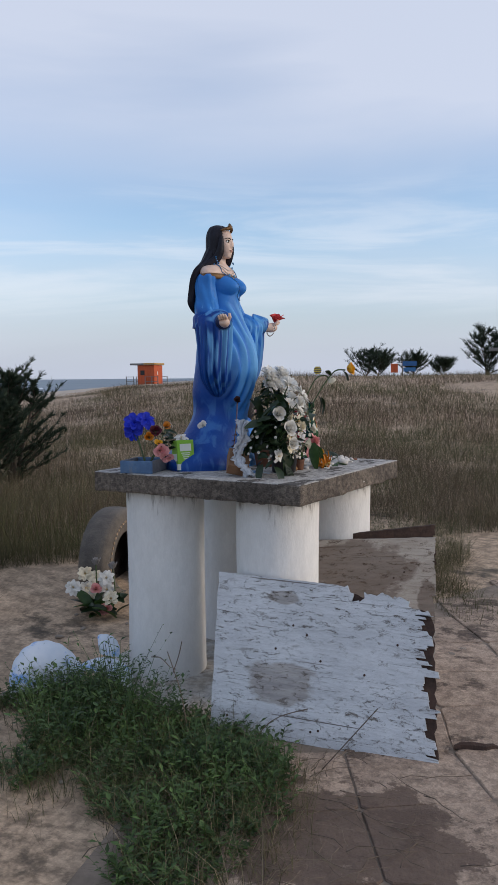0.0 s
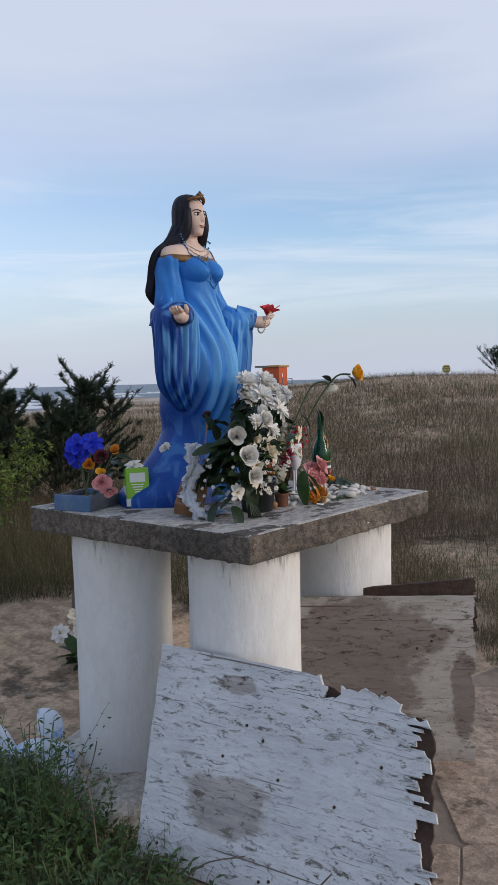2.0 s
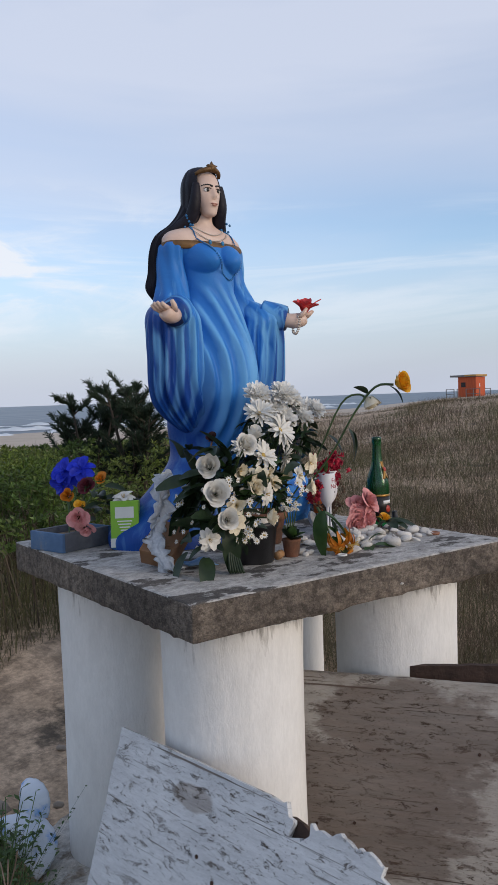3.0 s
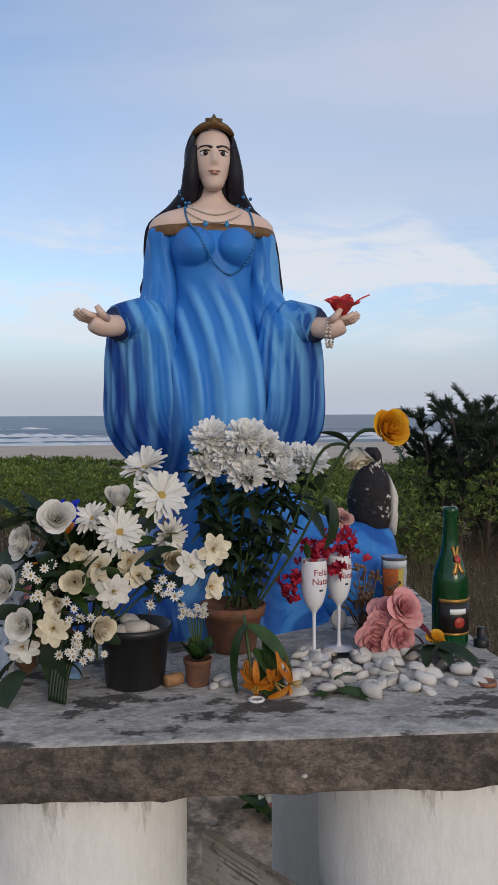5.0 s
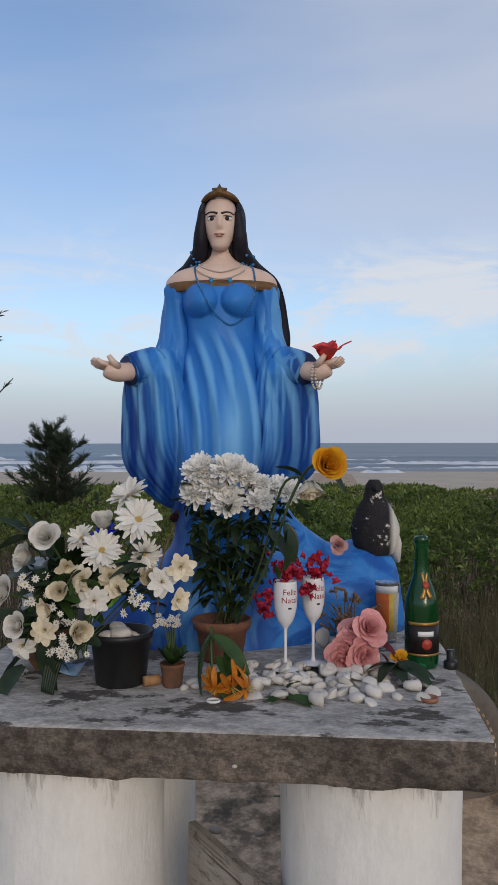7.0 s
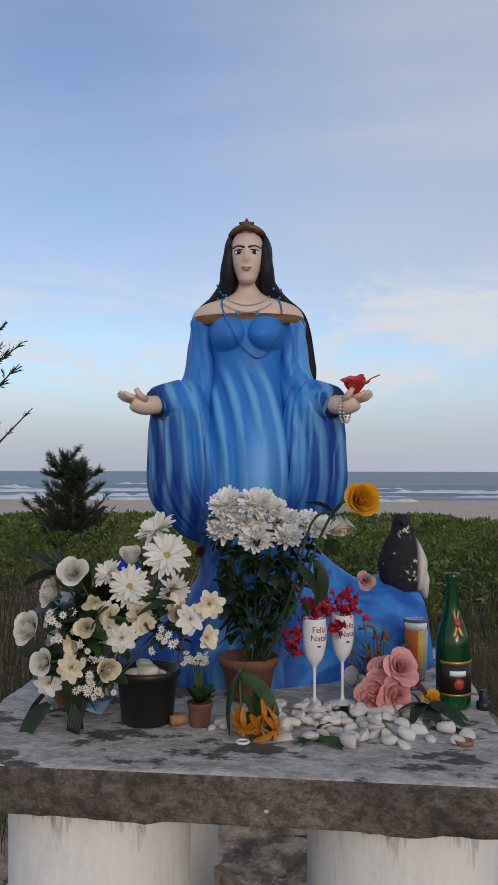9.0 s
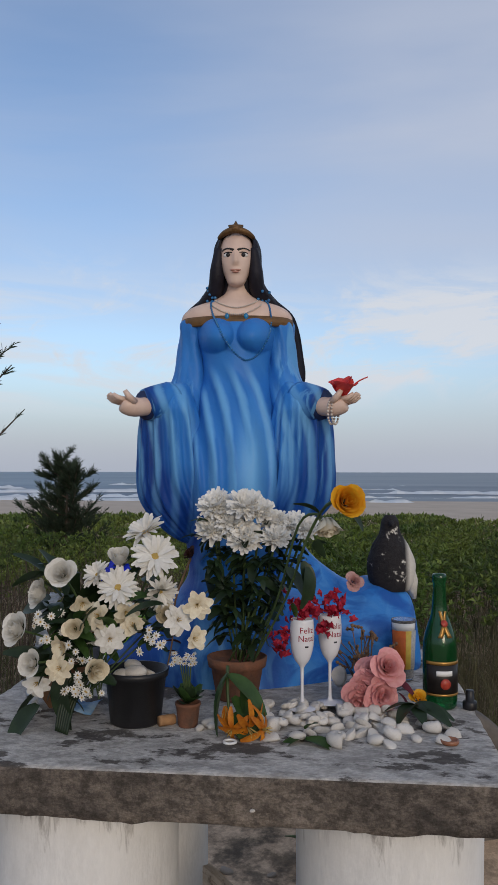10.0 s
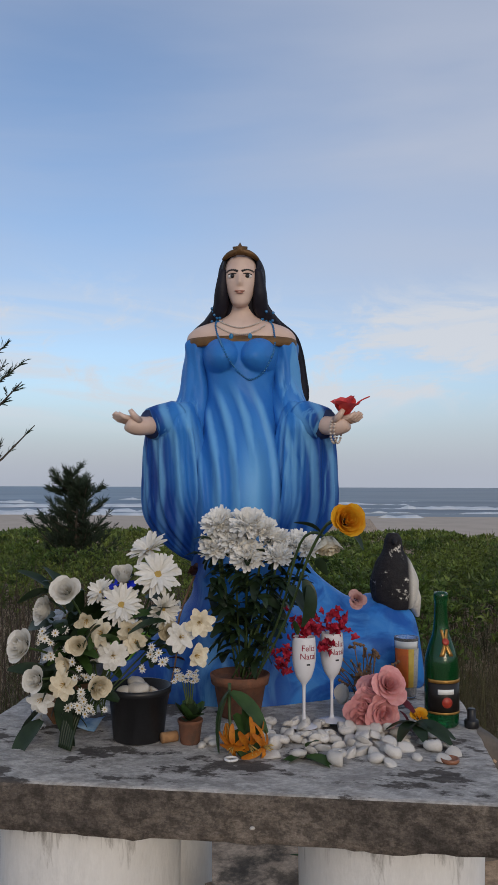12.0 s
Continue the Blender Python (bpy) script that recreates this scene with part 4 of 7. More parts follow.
def rot(az, el, spin=0.0):
    return Matrix.Rotation(az, 4, "Z") @ Matrix.Rotation(-el, 4, "Y") @ Matrix.Rotation(spin, 4, "X")


def rose_mesh(mats, open_=1.0, seed=0, n=24):
    r = random.Random(seed)
    bm = bmesh.new()
    for k in range(n):
        u = k / (n - 1)
        big_, span = 0.08 + 0.66 * u * (0.72 + 0.28 * open_), 0.80 + 0.25 * r.random()
        top, flare = 0.66 - 0.58 * u * open_ + 0.06 * r.uniform(-1, 1), (0.05 + 0.42 * u * u * open_) * r.uniform(0.7, 1.3)
        az, off = k * 2.4 + r.uniform(-0.25, 0.25), 0.04 * r.uniform(-1, 1)
        rows = []
        for i in range(6):
            v = i / 5
            row = []
            for j in range(7):
                a = (j - 3) / 3
                rim = v * (1 - 0.16 * a * a * a * a) - 0.10 * a * a * v
                rad = big_ * (0.30 + 0.70 * math.sin(min(1.0, 0.12 + 1.05 * rim) * math.pi * 0.5)) + flare * rim ** 4 + 0.03 * abs(a) * u
                t = az + a * span * (0.55 + 0.45 * math.sin(min(1.0, 0.25 + v) * math.pi * 0.5))
                row.append((rad * math.cos(t) + off, rad * math.sin(t) - off, -0.42 + (top + 0.42) * rim - 0.10 * flare * rim ** 6))
            rows.append(row)
        skin_rings(bm, rows, 0, False, False)
    for k in range(5):
        petal(bm, Matrix.Translation((0, 0, -0.42)) @ rot(k * 1.257, radians(5)), 0.7, 0.22, 0.2, 0.3, 1, 3, 1.0)
    bmesh.ops.scale(bm, vec=(0.86, 0.86, 0.84), verts=list(bm.verts))
    return mesh_of(bm, "rose", mats)


def daisy_mesh(mats, n=20, seed=0, elev=14, layers=2, wid=0.23):
    r = random.Random(seed)
    bm = bmesh.new()
    for q in range(layers):
        for k in range(n):
            az = 2 * math.pi * (k + 0.5 * q) / n + r.uniform(-0.06, 0.06)
            petal(bm, rot(az, radians(elev + 16 * q + r.uniform(-9, 9)), r.uniform(-0.3, 0.3)) @ Matrix.Translation((0.12, 0, 0)), 0.86 - 0.12 * q + r.uniform(-0.08, 0.05), wid, 0.5, r.uniform(-0.45, 0.05), 0, 4, 0.62, True)
    blob(bm, pose(0, 0, 0.03) @ Matrix.Diagonal((0.22, 0.22, 0.11, 1)), 1, 2, 0.1)
    return mesh_of(bm, "daisy", mats)


def mum_mesh(mats, seed=0):
    r = random.Random(seed)
    bm = bmesh.new()
    for q, (el, ln, cnt) in enumerate(((72, 0.36, 9), (56, 0.50, 14), (42, 0.66, 18), (30, 0.82, 22), (19, 0.94, 24), (9, 1.0, 24), (-3, 0.98, 20))):
        for k in range(cnt):
            az = 2 * math.pi * (k + r.random() * 0.6) / cnt + q
            petal(bm, rot(az, radians(el + r.uniform(-9, 9)), r.uniform(-0.5, 0.5)) @ Matrix.Translation((0.05, 0, 0)), ln * r.uniform(0.88, 1.1), 0.36, 0.6, r.uniform(-0.1, 0.5), 0, 3, 0.6, True)
    blob(bm, pose(0, 0, 0.12) @ Matrix.Diagonal((0.55, 0.55, 0.26, 1)), 0, 2, 0.1)
    return mesh_of(bm, "chrysanthemum", mats)


def lily_mesh(mats, n=6, seed=0, elev=42, wid=0.5, curl=-0.5):
    r = random.Random(seed)
    bm = bmesh.new()
    for k in range(n):
        petal(bm, rot(2 * math.pi * k / n + r.uniform(-0.15, 0.15), radians(elev + r.uniform(-12, 12)), r.uniform(-0.3, 0.3)), 1.0, wid * r.uniform(0.8, 1.1), 0.6, curl + r.uniform(-0.3, 0.2), 0, 5, 0.75, True)
    for k in range(5):
        tube(bm, [(0, 0, 0), Vector((math.cos(k * 1.26) * 0.16, math.sin(k * 1.26) * 0.16, 0.55))], [0.02, 0.025], 5, 1)
    return mesh_of(bm, "lily", mats)


def leaf_mesh(mats, w=0.45, curl=-0.4, seed=0, name="leaf"):
    bm = bmesh.new()
    petal(bm, Matrix(), 1.0, w, 0.35, curl, 0, 7, 0.85)
    return mesh_of(bm, name, mats)


def tiny_mesh(mats, seed=0):
    r = random.Random(seed)
    bm = bmesh.new()
    for k in range(9):
        petal(bm, rot(2 * math.pi * k / 9, radians(18 + r.uniform(-10, 10))), 1.0, 0.5, 0.3, -0.2, 0, 2, 0.6)
    blob(bm, pose(0, 0, 0.08) @ Matrix.Diagonal((0.28, 0.28, 0.2, 1)), 1, 1)
    return mesh_of(bm, "small_flower", mats)


ROSES = [rose_mesh([PW, LF], 0.8, 1, 22), rose_mesh([PC, LF], 0.65, 2, 20), rose_mesh([PW, LF], 0.25, 3, 14)]
DAISY = [daisy_mesh([PW, YC], 20, 4), daisy_mesh([PW, YC], 18, 5, 24)]
MUMS = [mum_mesh([PX], 6), mum_mesh([PX], 7)]
LILY = [lily_mesh([PC, YC], 9, 8, 62, 0.80, -0.9), lily_mesh([PW, YC], 9, 9, 56, 0.78, -1.0), lily_mesh([PC, YC], 8, 10, 70, 0.9, -0.6)]
TINY = tiny_mesh([PW, YC], 3)
LEAF_D, LEAF_L, LEAF_B = leaf_mesh([LF], 0.42), leaf_mesh([LG], 0.40, -0.3), leaf_mesh([LF], 0.16, -0.25)


def put(parent, name, mesh, at, d, size, spin=0.0, label=""):
    """A shared shape as a part: at a place in the world, facing d."""
    ob = new(name, mesh)
    ob.parent = parent
    ob.matrix_basis = parent.matrix_basis.inverted() @ aim(at, d, size, spin)
    if label:
        ob["label"] = label
    return ob


def leaf_at(parent, mesh, at, along, size, spin=0.0, name="leaf"):
    """A leaf that starts at a place and runs along a direction."""
    x = Vector(along).normalized()
    y = Vector((0, 0, 1)).cross(x)
    y = y.normalized() if y.length > 1e-3 else Vector((0, 1, 0))
    m = Matrix.Translation(at) @ Matrix((x, y, x.cross(y))).transposed().to_4x4() @ Matrix.Rotation(spin, 4, "X") @ Matrix.Scale(size, 4)
    ob = new(name, mesh)
    ob.parent = parent
    ob.matrix_basis = parent.matrix_basis.inverted() @ m
    return ob


def stem_part(parent, pts, r, mat=None, name="stem", n=6):
    bm = bmesh.new()
    inv = parent.matrix_basis.inverted()
    p = [inv @ Vector(q) for q in pts]
    p = [Vector(v) for v in refine([tuple(v) for v in p], 4)]
    tube(bm, p, [r * (1 - 0.35 * i / (len(p) - 1)) for i in range(len(p))], n)
    return part(name, bm, mat or ST, parent)


CAMDIR = Vector((0.97, 0.16, 0.12))

# ---- black pot with shells, white bouquet ----
pot = thing("flower_pot", pose(-1.555, 3.678, TOP), "black plastic flower pot filled with soil and shells", "pot")
bm = bmesh.new()
lathe(bm, [(0.0, 0.0), (0.055, 0.0), (0.058, 0.004), (0.069, 0.105), (0.074, 0.106), (0.075, 0.121), (0.071, 0.121), (0.066, 0.10), (0.05, 0.098), (0.0, 0.104)], 40)
part("pot_body", bm, BLACKP, pot)
bm = bmesh.new()
lathe(bm, [(0.0, 0.103), (0.03, 0.106), (0.055, 0.101), (0.064, 0.092)], 24)
part("soil", bm, M["rotwood"], pot)

bouquet = thing("flower_bouquet", pose(-1.50, 3.60, TOP), "mixed bouquet of white roses, daisies and lilies with dark leaves", "bouquet")
rb = random.Random(12)
HEART = Vector((-1.50, 3.60, 1.26))


def bloom(name, mesh, at, size, up=0.0, side=0.0, stem=True):
    p = Vector(at)
    d = (CAMDIR + Vector((0.0, side, up)) + 0.9 * (p - HEART)).normalized()
    put(bouquet, name, mesh, p, d, size, rb.uniform(0, 6))
    if stem:
        stem_part(bouquet, [p - d * size * 0.2, p * 0.55 + HEART * 0.45 - Vector((0.05, 0, 0.02)), (-1.50 + rb.uniform(-0.02, 0.02), 3.585 + rb.uniform(-0.03, 0.03), 1.17)], 0.0028)


bloom("rose", ROSES[0], (-1.40, 3.553, 1.456), 0.0396, 0.1)
bloom("rose", ROSES[0], (-1.40, 3.452, 1.335), 0.0436, 0.2, -0.6)
bloom("rose", ROSES[1], (-1.40, 3.582, 1.338), 0.0304)
bloom("rose", ROSES[0], (-1.40, 3.487, 1.263), 0.0356, 0.1, -0.4)
bloom("rose", ROSES[1], (-1.40, 3.630, 1.251), 0.0356, -0.2, 0.9)
bloom("rose", ROSES[2], (-1.50, 3.651, 1.478), 0.0409, 0.9)
bloom("rose", ROSES[1], (-1.50, 3.759, 1.355), 0.0343)
bloom("daisy", DAISY[0], (-1.49, 3.735, 1.482), 0.056, 0.25, 0.15)
bloom("daisy", DAISY[0], (-1.47, 3.657, 1.416), 0.050, 0.25)
bloom("daisy", DAISY[1], (-1.49, 3.605, 1.440), 0.038, 0.5, -0.6)
bloom("daisy", DAISY[1], (-1.49, 3.747, 1.408), 0.042, -0.6, 0.5)
bloom("daisy", DAISY[1], (-1.54, 3.702, 1.531), 0.052, 0.9, -0.7)
for k, (y, z) in enumerate(((3.624, 1.357), (3.645, 1.311), (3.548, 1.291), (3.537, 1.243), (3.788, 1.347), (3.822, 1.308), (3.670, 1.365), (3.474, 1.203), (3.575, 1.383), (3.833, 1.383), (3.600, 1.318), (3.690, 1.330))):
    bloom("lily", LILY[k % 3], (-1.45 - 0.03 * (k > 3), y, z), 0.031, rb.uniform(-0.7, 0.4), rb.uniform(-0.7, 0.7), k % 2 == 0)
# one rose turned to the path, dark leaves behind it
put(bouquet, "rose", ROSES[0], Vector((-1.47, 3.475, 1.40)), (0.6, -0.6, 0.25), 0.040, 1)
for k in range(46):
    p = Vector((-1.56 + rb.uniform(-0.07, 0.09), 3.50 + rb.uniform(-0.05, 0.05), 1.16 + rb.uniform(0.0, 0.30)))
    leaf_at(bouquet, LEAF_D, p, (rb.uniform(-0.6, 0.8), rb.uniform(-0.9, 0.3), rb.uniform(-0.5, 0.9)), rb.uniform(0.05, 0.095), rb.uniform(-1.0, 1.0))
for y, z in ((3.516, 1.360), (3.491, 1.347), (3.524, 1.305), (3.575, 1.282), (3.589, 1.246), (3.576, 1.215), (3.609, 1.186), (3.589, 1.198), (3.564, 1.203), (3.739, 1.305), (3.758, 1.318)):
    for q in range(4):
        p = Vector((-1.425 + rb.uniform(-0.03, 0.02), y + rb.uniform(-0.022, 0.022), z + rb.uniform(-0.022, 0.022)))
        put(bouquet, "small_flower", TINY, p, (1, rb.uniform(-0.6, 0.6), rb.uniform(-0.2, 0.7)), rb.uniform(0.007, 0.011), q)
for q in range(14):
    p = Vector((-1.56 + rb.uniform(-0.08, 0.08), 3.46 + rb.uniform(-0.03, 0.02), 1.24 + rb.uniform(-0.08, 0.1)))
    put(bouquet, "small_flower", TINY, p, (0.2, -1, 0.3), rb.uniform(0.007, 0.011), q)
for k in range(95):
    az, el = rb.uniform(0, 2 * math.pi), rb.uniform(-0.5, 1.0)
    d = Vector((math.cos(az), math.sin(az), el)).normalized()
    c = HEART + Vector((rb.uniform(-0.05, 0.07), rb.uniform(-0.10, 0.17), rb.uniform(-0.08, 0.15)))
    if c.y + 0.06 * d.y > 3.62 and c.z + 0.06 * d.z < 1.30 and c.x + 0.06 * d.x > -1.60:
        c = c + Vector((-0.06, -0.05, 0.10))
        d = Vector((-abs(d.x), d.y, abs(d.z)))
    leaf_at(bouquet, LEAF_D if k % 3 else LEAF_L, c, d, rb.uniform(0.045, 0.085), rb.uniform(-0.8, 0.8))
# long blades that fan out behind, stems at the lower end
for k in range(9):
    a = Vector((-1.66 + 0.014 * k, 3.46 + 0.008 * k, 1.19 + 0.006 * k))
    leaf_at(bouquet, LEAF_B, a, (0.22 - 0.02 * k, 0.20 + 0.03 * k, 0.85), rb.uniform(0.26, 0.34), rb.uniform(-0.5, 0.5), "long_leaf")
leaf_at(bouquet, LEAF_D, (-1.46, 3.54, 1.40), (-0.2, -0.25, 0.9), 0.12, 0.4)
leaf_at(bouquet, LEAF_D, (-1.47, 3.535, 1.23), (0.25, -0.05, -0.95), 0.13, 0.2)
for k in range(6):
    stem_part(bouquet, [(-1.49, 3.55 + 0.008 * k, 1.22), (-1.47, 3.53 + 0.006 * k, 1.16), (-1.455 + 0.004 * k, 3.525 + 0.006 * k, TOP + 0.004)], 0.005, LF)
leaf_at(bouquet, LEAF_D, (-1.55, 3.45, 1.16), (0.1, -0.6, -0.45), 0.10, 0.2)
leaf_at(bouquet, LEAF_D, (-1.49, 3.47, 1.15), (0.6, -0.35, -0.35), 0.11, -0.2)


# ---- shells and pebbles ----
def clam_mesh(seed):
    bm = bmesh.new()
    r = random.Random(seed)
    rings = []
    for i in range(7):
        u = i / 6
        rings.append([((u * 1.0 - 0.45) + 0.5 * u * (math.cos(t) - 1), 0.75 * u ** 0.6 * math.sin(t) * (1.0), 0.55 * (1 - u ** 2.2) * (1 + 0.03 * math.sin(9 * t)) * (1 if i else 1)) for t in np.linspace(0, 2 * math.pi, 20, endpoint=False)])
    skin_rings(bm, rings)
    for v in bm.verts:
        v.co *= 1 + 0.06 * noise.noise(v.co * 3 + Vector((seed, 0, 0)))
    return mesh_of(bm, "seashell", [SHELL])


def snail_mesh(seed):
    bm = bmesh.new()
    pts, rad = [], []
    for i in range(34):
        t = i * 0.42
        g = 0.05 * math.exp(0.17 * t)
        pts.append((g * math.cos(t), g * math.sin(t), 0.35 + 0.35 * (1 - i / 33)))
        rad.append(max(0.03, 0.78 * g))
    tube(bm, pts, rad, 10)
    return mesh_of(bm, "sea_snail_shell", [SHELL])


def stone_mesh(seed):
    bm = bmesh.new()
    blob(bm, pose(0, 0, 0.42) @ Matrix.Diagonal((1.0, 0.78, 0.5, 1)), 0, 2, 0.25, seed)
    return mesh_of(bm, "pebble", [SHELL])


CLAMS, SNAILS, STONES = [clam_mesh(s) for s in (1, 2, 3)], [snail_mesh(1)], [stone_mesh(s) for s in (1, 2, 3)]


def shell(name, mesh, x, y, z, size, rz, tilt=0.0, label="bleached white clam shell lying on the slab"):
    ob = new(name, mesh)
    ob.matrix_basis = pose(x, y, z, rb.uniform(-14, 14) + tilt, rb.uniform(-14, 14), rz) @ Matrix.Scale(size, 4)
    return tagged(ob, label, "shell", "shells on the slab")


r5 = random.Random(5)
spots = []
while len(spots) < 62:
    u = r5.random()
    y = 3.955 + 0.44 * u
    x = -1.585 + 0.13 * r5.gauss(0, 0.55) - 0.03 * math.sin(u * 6)
    if not (-1.72 < x < -1.445) or any(math.hypot(x - a, y - b) < 0.028 for a, b in spots) or (u > 0.8 and r5.random() < 0.6):
        continue
    spots.append((x, y))
for k, (x, y) in enumerate(spots):
    kind = k % 5
    if kind == 4:
        shell("sea_snail_shell", SNAILS[0], x, y, TOP - 0.002, r5.uniform(0.030, 0.042), r5.uniform(0, 360), 0, "white spiral sea snail shell lying on the slab")
    elif kind == 3:
        shell("pebble", STONES[k % 3], x, y, TOP - 0.001, r5.uniform(0.014, 0.022), r5.uniform(0, 360), 0, "rounded pale pebble lying on the slab")
    else:
        shell("seashell", CLAMS[k % 3], x, y, TOP - 0.001, r5.uniform(0.022, 0.032), r5.uniform(0, 360))
for k in range(16):
    x, y = -1.60 + r5.uniform(-0.08, 0.07), 4.14 + r5.uniform(-0.13, 0.12)
    shell("seashell", CLAMS[k % 3], x, y, TOP + 0.017, r5.uniform(0.020, 0.028), r5.uniform(0, 360), r5.uniform(-25, 25), "white clam shell lying on other shells")
for k, (x, y, z) in enumerate(((-1.525, 3.649, 1.207), (-1.53, 3.685, 1.207), (-1.545, 3.715, 1.205), (-1.57, 3.665, 1.208))):
    shell("seashell" if k % 2 == 0 else "pebble", (CLAMS if k % 2 == 0 else STONES)[k % 3], x, y, z, 0.030, 70 * k, 20, "large pale shell resting in the black pot")
for k, (x, y) in enumerate(((-1.51, 3.835), (-1.52, 3.86), (-1.545, 3.85))):
    shell("pebble", STONES[k % 3], x, y, TOP, 0.013 + 0.003 * k, 50 * k, 0, "small pebble beside the plant pot")

# ---- chrysanthemum in a terracotta pot ----
tpot = thing("plant_pot", pose(-1.775, 3.885, TOP), "terracotta plant pot with a thick rim", "pot")
bm = bmesh.new()
lathe(bm, [(0.0, 0.0), (0.050, 0.0), (0.053, 0.004), (0.066, 0.080), (0.073, 0.081), (0.077, 0.104), (0.071, 0.106), (0.064, 0.094), (0.0, 0.094)], 40)
part("pot_body", bm, TERRA, tpot)
mumplant = thing("chrysanthemum_plant", pose(-1.775, 3.885, TOP + 0.09), "bushy white chrysanthemum with dark green leaves in a pot", "plant")
rm = random.Random(31)
bm = bmesh.new()
inv = mumplant.matrix_basis.inverted()
heads = ((3.836, 1.586), (3.915, 1.586), (3.879, 1.545), (3.832, 1.529), (3.915, 1.508), (3.985, 1.545), (4.034, 1.539), (3.950, 1.573), (4.062, 1.532), (3.99, 1.51))
for k, (y, z) in enumerate(heads):
    p = Vector((-1.70 + rm.uniform(-0.03, 0.02), y, z))
    put(mumplant, "chrysanthemum", MUMS[k % 2], p, (0.75 + rm.uniform(-0.1, 0.3), 1.6 * (y - 3.93), 0.8), 0.045 if k < 5 else 0.036, k)
    stem_part(mumplant, [p, (-1.75, 0.6 * y + 0.4 * 3.885, 1.36), (-1.775 + rm.uniform(-0.03, 0.03), 3.885 + rm.uniform(-0.03, 0.03), 1.19)], 0.0035)
    for q in range(15):
        u = rm.random() ** 0.8
        c = Vector((-1.775, 3.885, 1.2)).lerp(p, 0.08 + 0.84 * u) + Vector((rm.uniform(-0.05, 0.05), rm.uniform(-0.04, 0.04), 0))
        az = rm.uniform(0, 6.28)
        d = Vector((math.cos(az), math.sin(az), rm.uniform(-0.5, 0.5))).normalized()
        y3 = Vector((0, 0, 1)).cross(d).normalized()
        m = Matrix.Translation(inv @ c) @ Matrix((d, y3, d.cross(y3))).transposed().to_4x4() @ Matrix.Rotation(rm.uniform(-0.7, 0.7), 4, "X")
        ln = rm.uniform(0.045, 0.075)
        petal(bm, m, ln, ln * 0.42, 0.3, -0.5, 0, 4, 0.9)
        for s in (-1, 1):
            petal(bm, m @ Matrix.Translation((ln * 0.3, 0, 0)) @ Matrix.Rotation(s * 0.9, 4, "Z"), ln * 0.45, ln * 0.22, 0.2, -0.4, 0, 3, 0.9)
part("foliage", bm, LF, mumplant)

# ---- small succulent ----
spot_ = thing("plant_pot", pose(-1.535, 3.803, TOP), "small smooth terracotta-coloured plastic plant pot", "pot")
bm = bmesh.new()
lathe(bm, [(0.0, 0.0), (0.020, 0.0), (0.022, 0.003), (0.027, 0.046), (0.029, 0.048), (0.029, 0.054), (0.026, 0.054), (0.024, 0.045), (0.0, 0.045)], 28)
part("pot_body", bm, TERRA, spot_)
succ = thing("succulent_plant", pose(-1.535, 3.803, TOP + 0.046), "succulent with thick green leaves and a cluster of cream flowers", "plant")
for k in range(13):
    leaf_at(succ, leaf_mesh([LG if k % 2 else LF], 0.72, 0.35 if k % 3 else -0.1, k), (-1.535, 3.803, TOP + 0.05), (math.cos(k * 2.4), math.sin(k * 2.4), 0.35 + 0.09 * k), 0.052 - 0.001 * k)
for k in range(5):
    stem_part(succ, [(-1.535, 3.803, TOP + 0.05), (-1.53 + 0.006 * (k - 2), 3.797 + 0.008 * (k - 2), TOP + 0.145)], 0.0022)
for k in range(22):
    p = Vector((-1.525 + rm.uniform(-0.02, 0.02), 3.795 + rm.uniform(-0.028, 0.028), TOP + 0.150 + rm.uniform(-0.010, 0.012)))
    put(succ, "small_flower", TINY, p, (0.5, rm.uniform(-0.5, 0.5), 0.9), 0.008, k)

# ---- wilted orange lilies ----
wilt = thing("wilted_lilies", pose(-1.50, 3.92, TOP), "wilted orange lilies with drooping green leaves", "flowers")
OL = lily_mesh([PO, YC], 6, 20, 20, 0.34, -0.8)
OB = lily_mesh([PO, YC], 4, 21, 78, 0.45, 0.1)
for p, d, s, me in (((-1.455, 3.945, TOP + 0.03), (0.5, 0.5, -0.35), 0.055, OL), ((-1.46, 3.975, TOP + 0.022), (0.4, 0.8, 0.1), 0.048, OL), ((-1.45, 3.915, TOP + 0.025), (0.7, -0.2, -0.2), 0.042, OL),
                    ((-1.475, 3.895, 1.165), (0.3, 0.1, -0.9), 0.048, OB), ((-1.475, 3.90, 1.14), (0.4, 0.3, -0.8), 0.042, OB)):
    put(wilt, "flower", me, Vector(p), d, 0.95 * s, 0.4)
for p, d, s in (((-1.50, 3.90, 1.225), (0.15, 0.6, -0.35), 0.085), ((-1.50, 3.90, 1.23), (0.2, -0.35, -0.75), 0.10), ((-1.49, 3.91, 1.18), (0.3, 0.6, -0.55), 0.075), ((-1.48, 3.915, 1.15), (0.4, 0.4, -0.5), 0.07), ((-1.50, 3.93, 1.20), (0.2, 0.35, -0.85), 0.08), ((-1.47, 3.90, 1.13), (0.3, 0.8, -0.4), 0.06)):
    leaf_at(wilt, LEAF_L, p, d, 1.35 * s, 0.3)
stem_part(wilt, [(-1.52, 3.895, 1.24), (-1.485, 3.90, 1.19), (-1.47, 3.91, 1.13), (-1.46, 3.94, TOP + 0.01)], 0.004)
ring = thing("plastic_ring", pose(-1.432, 3.912, TOP), "small white plastic ring lying on the slab", "ring")
bm = bmesh.new()
tube(bm, [(0.013 * math.cos(a), 0.013 * math.sin(a), 0.003) for a in np.linspace(0, 6.28, 24)], 0.0028, 8)
part("ring_body", bm, M["white"], ring)

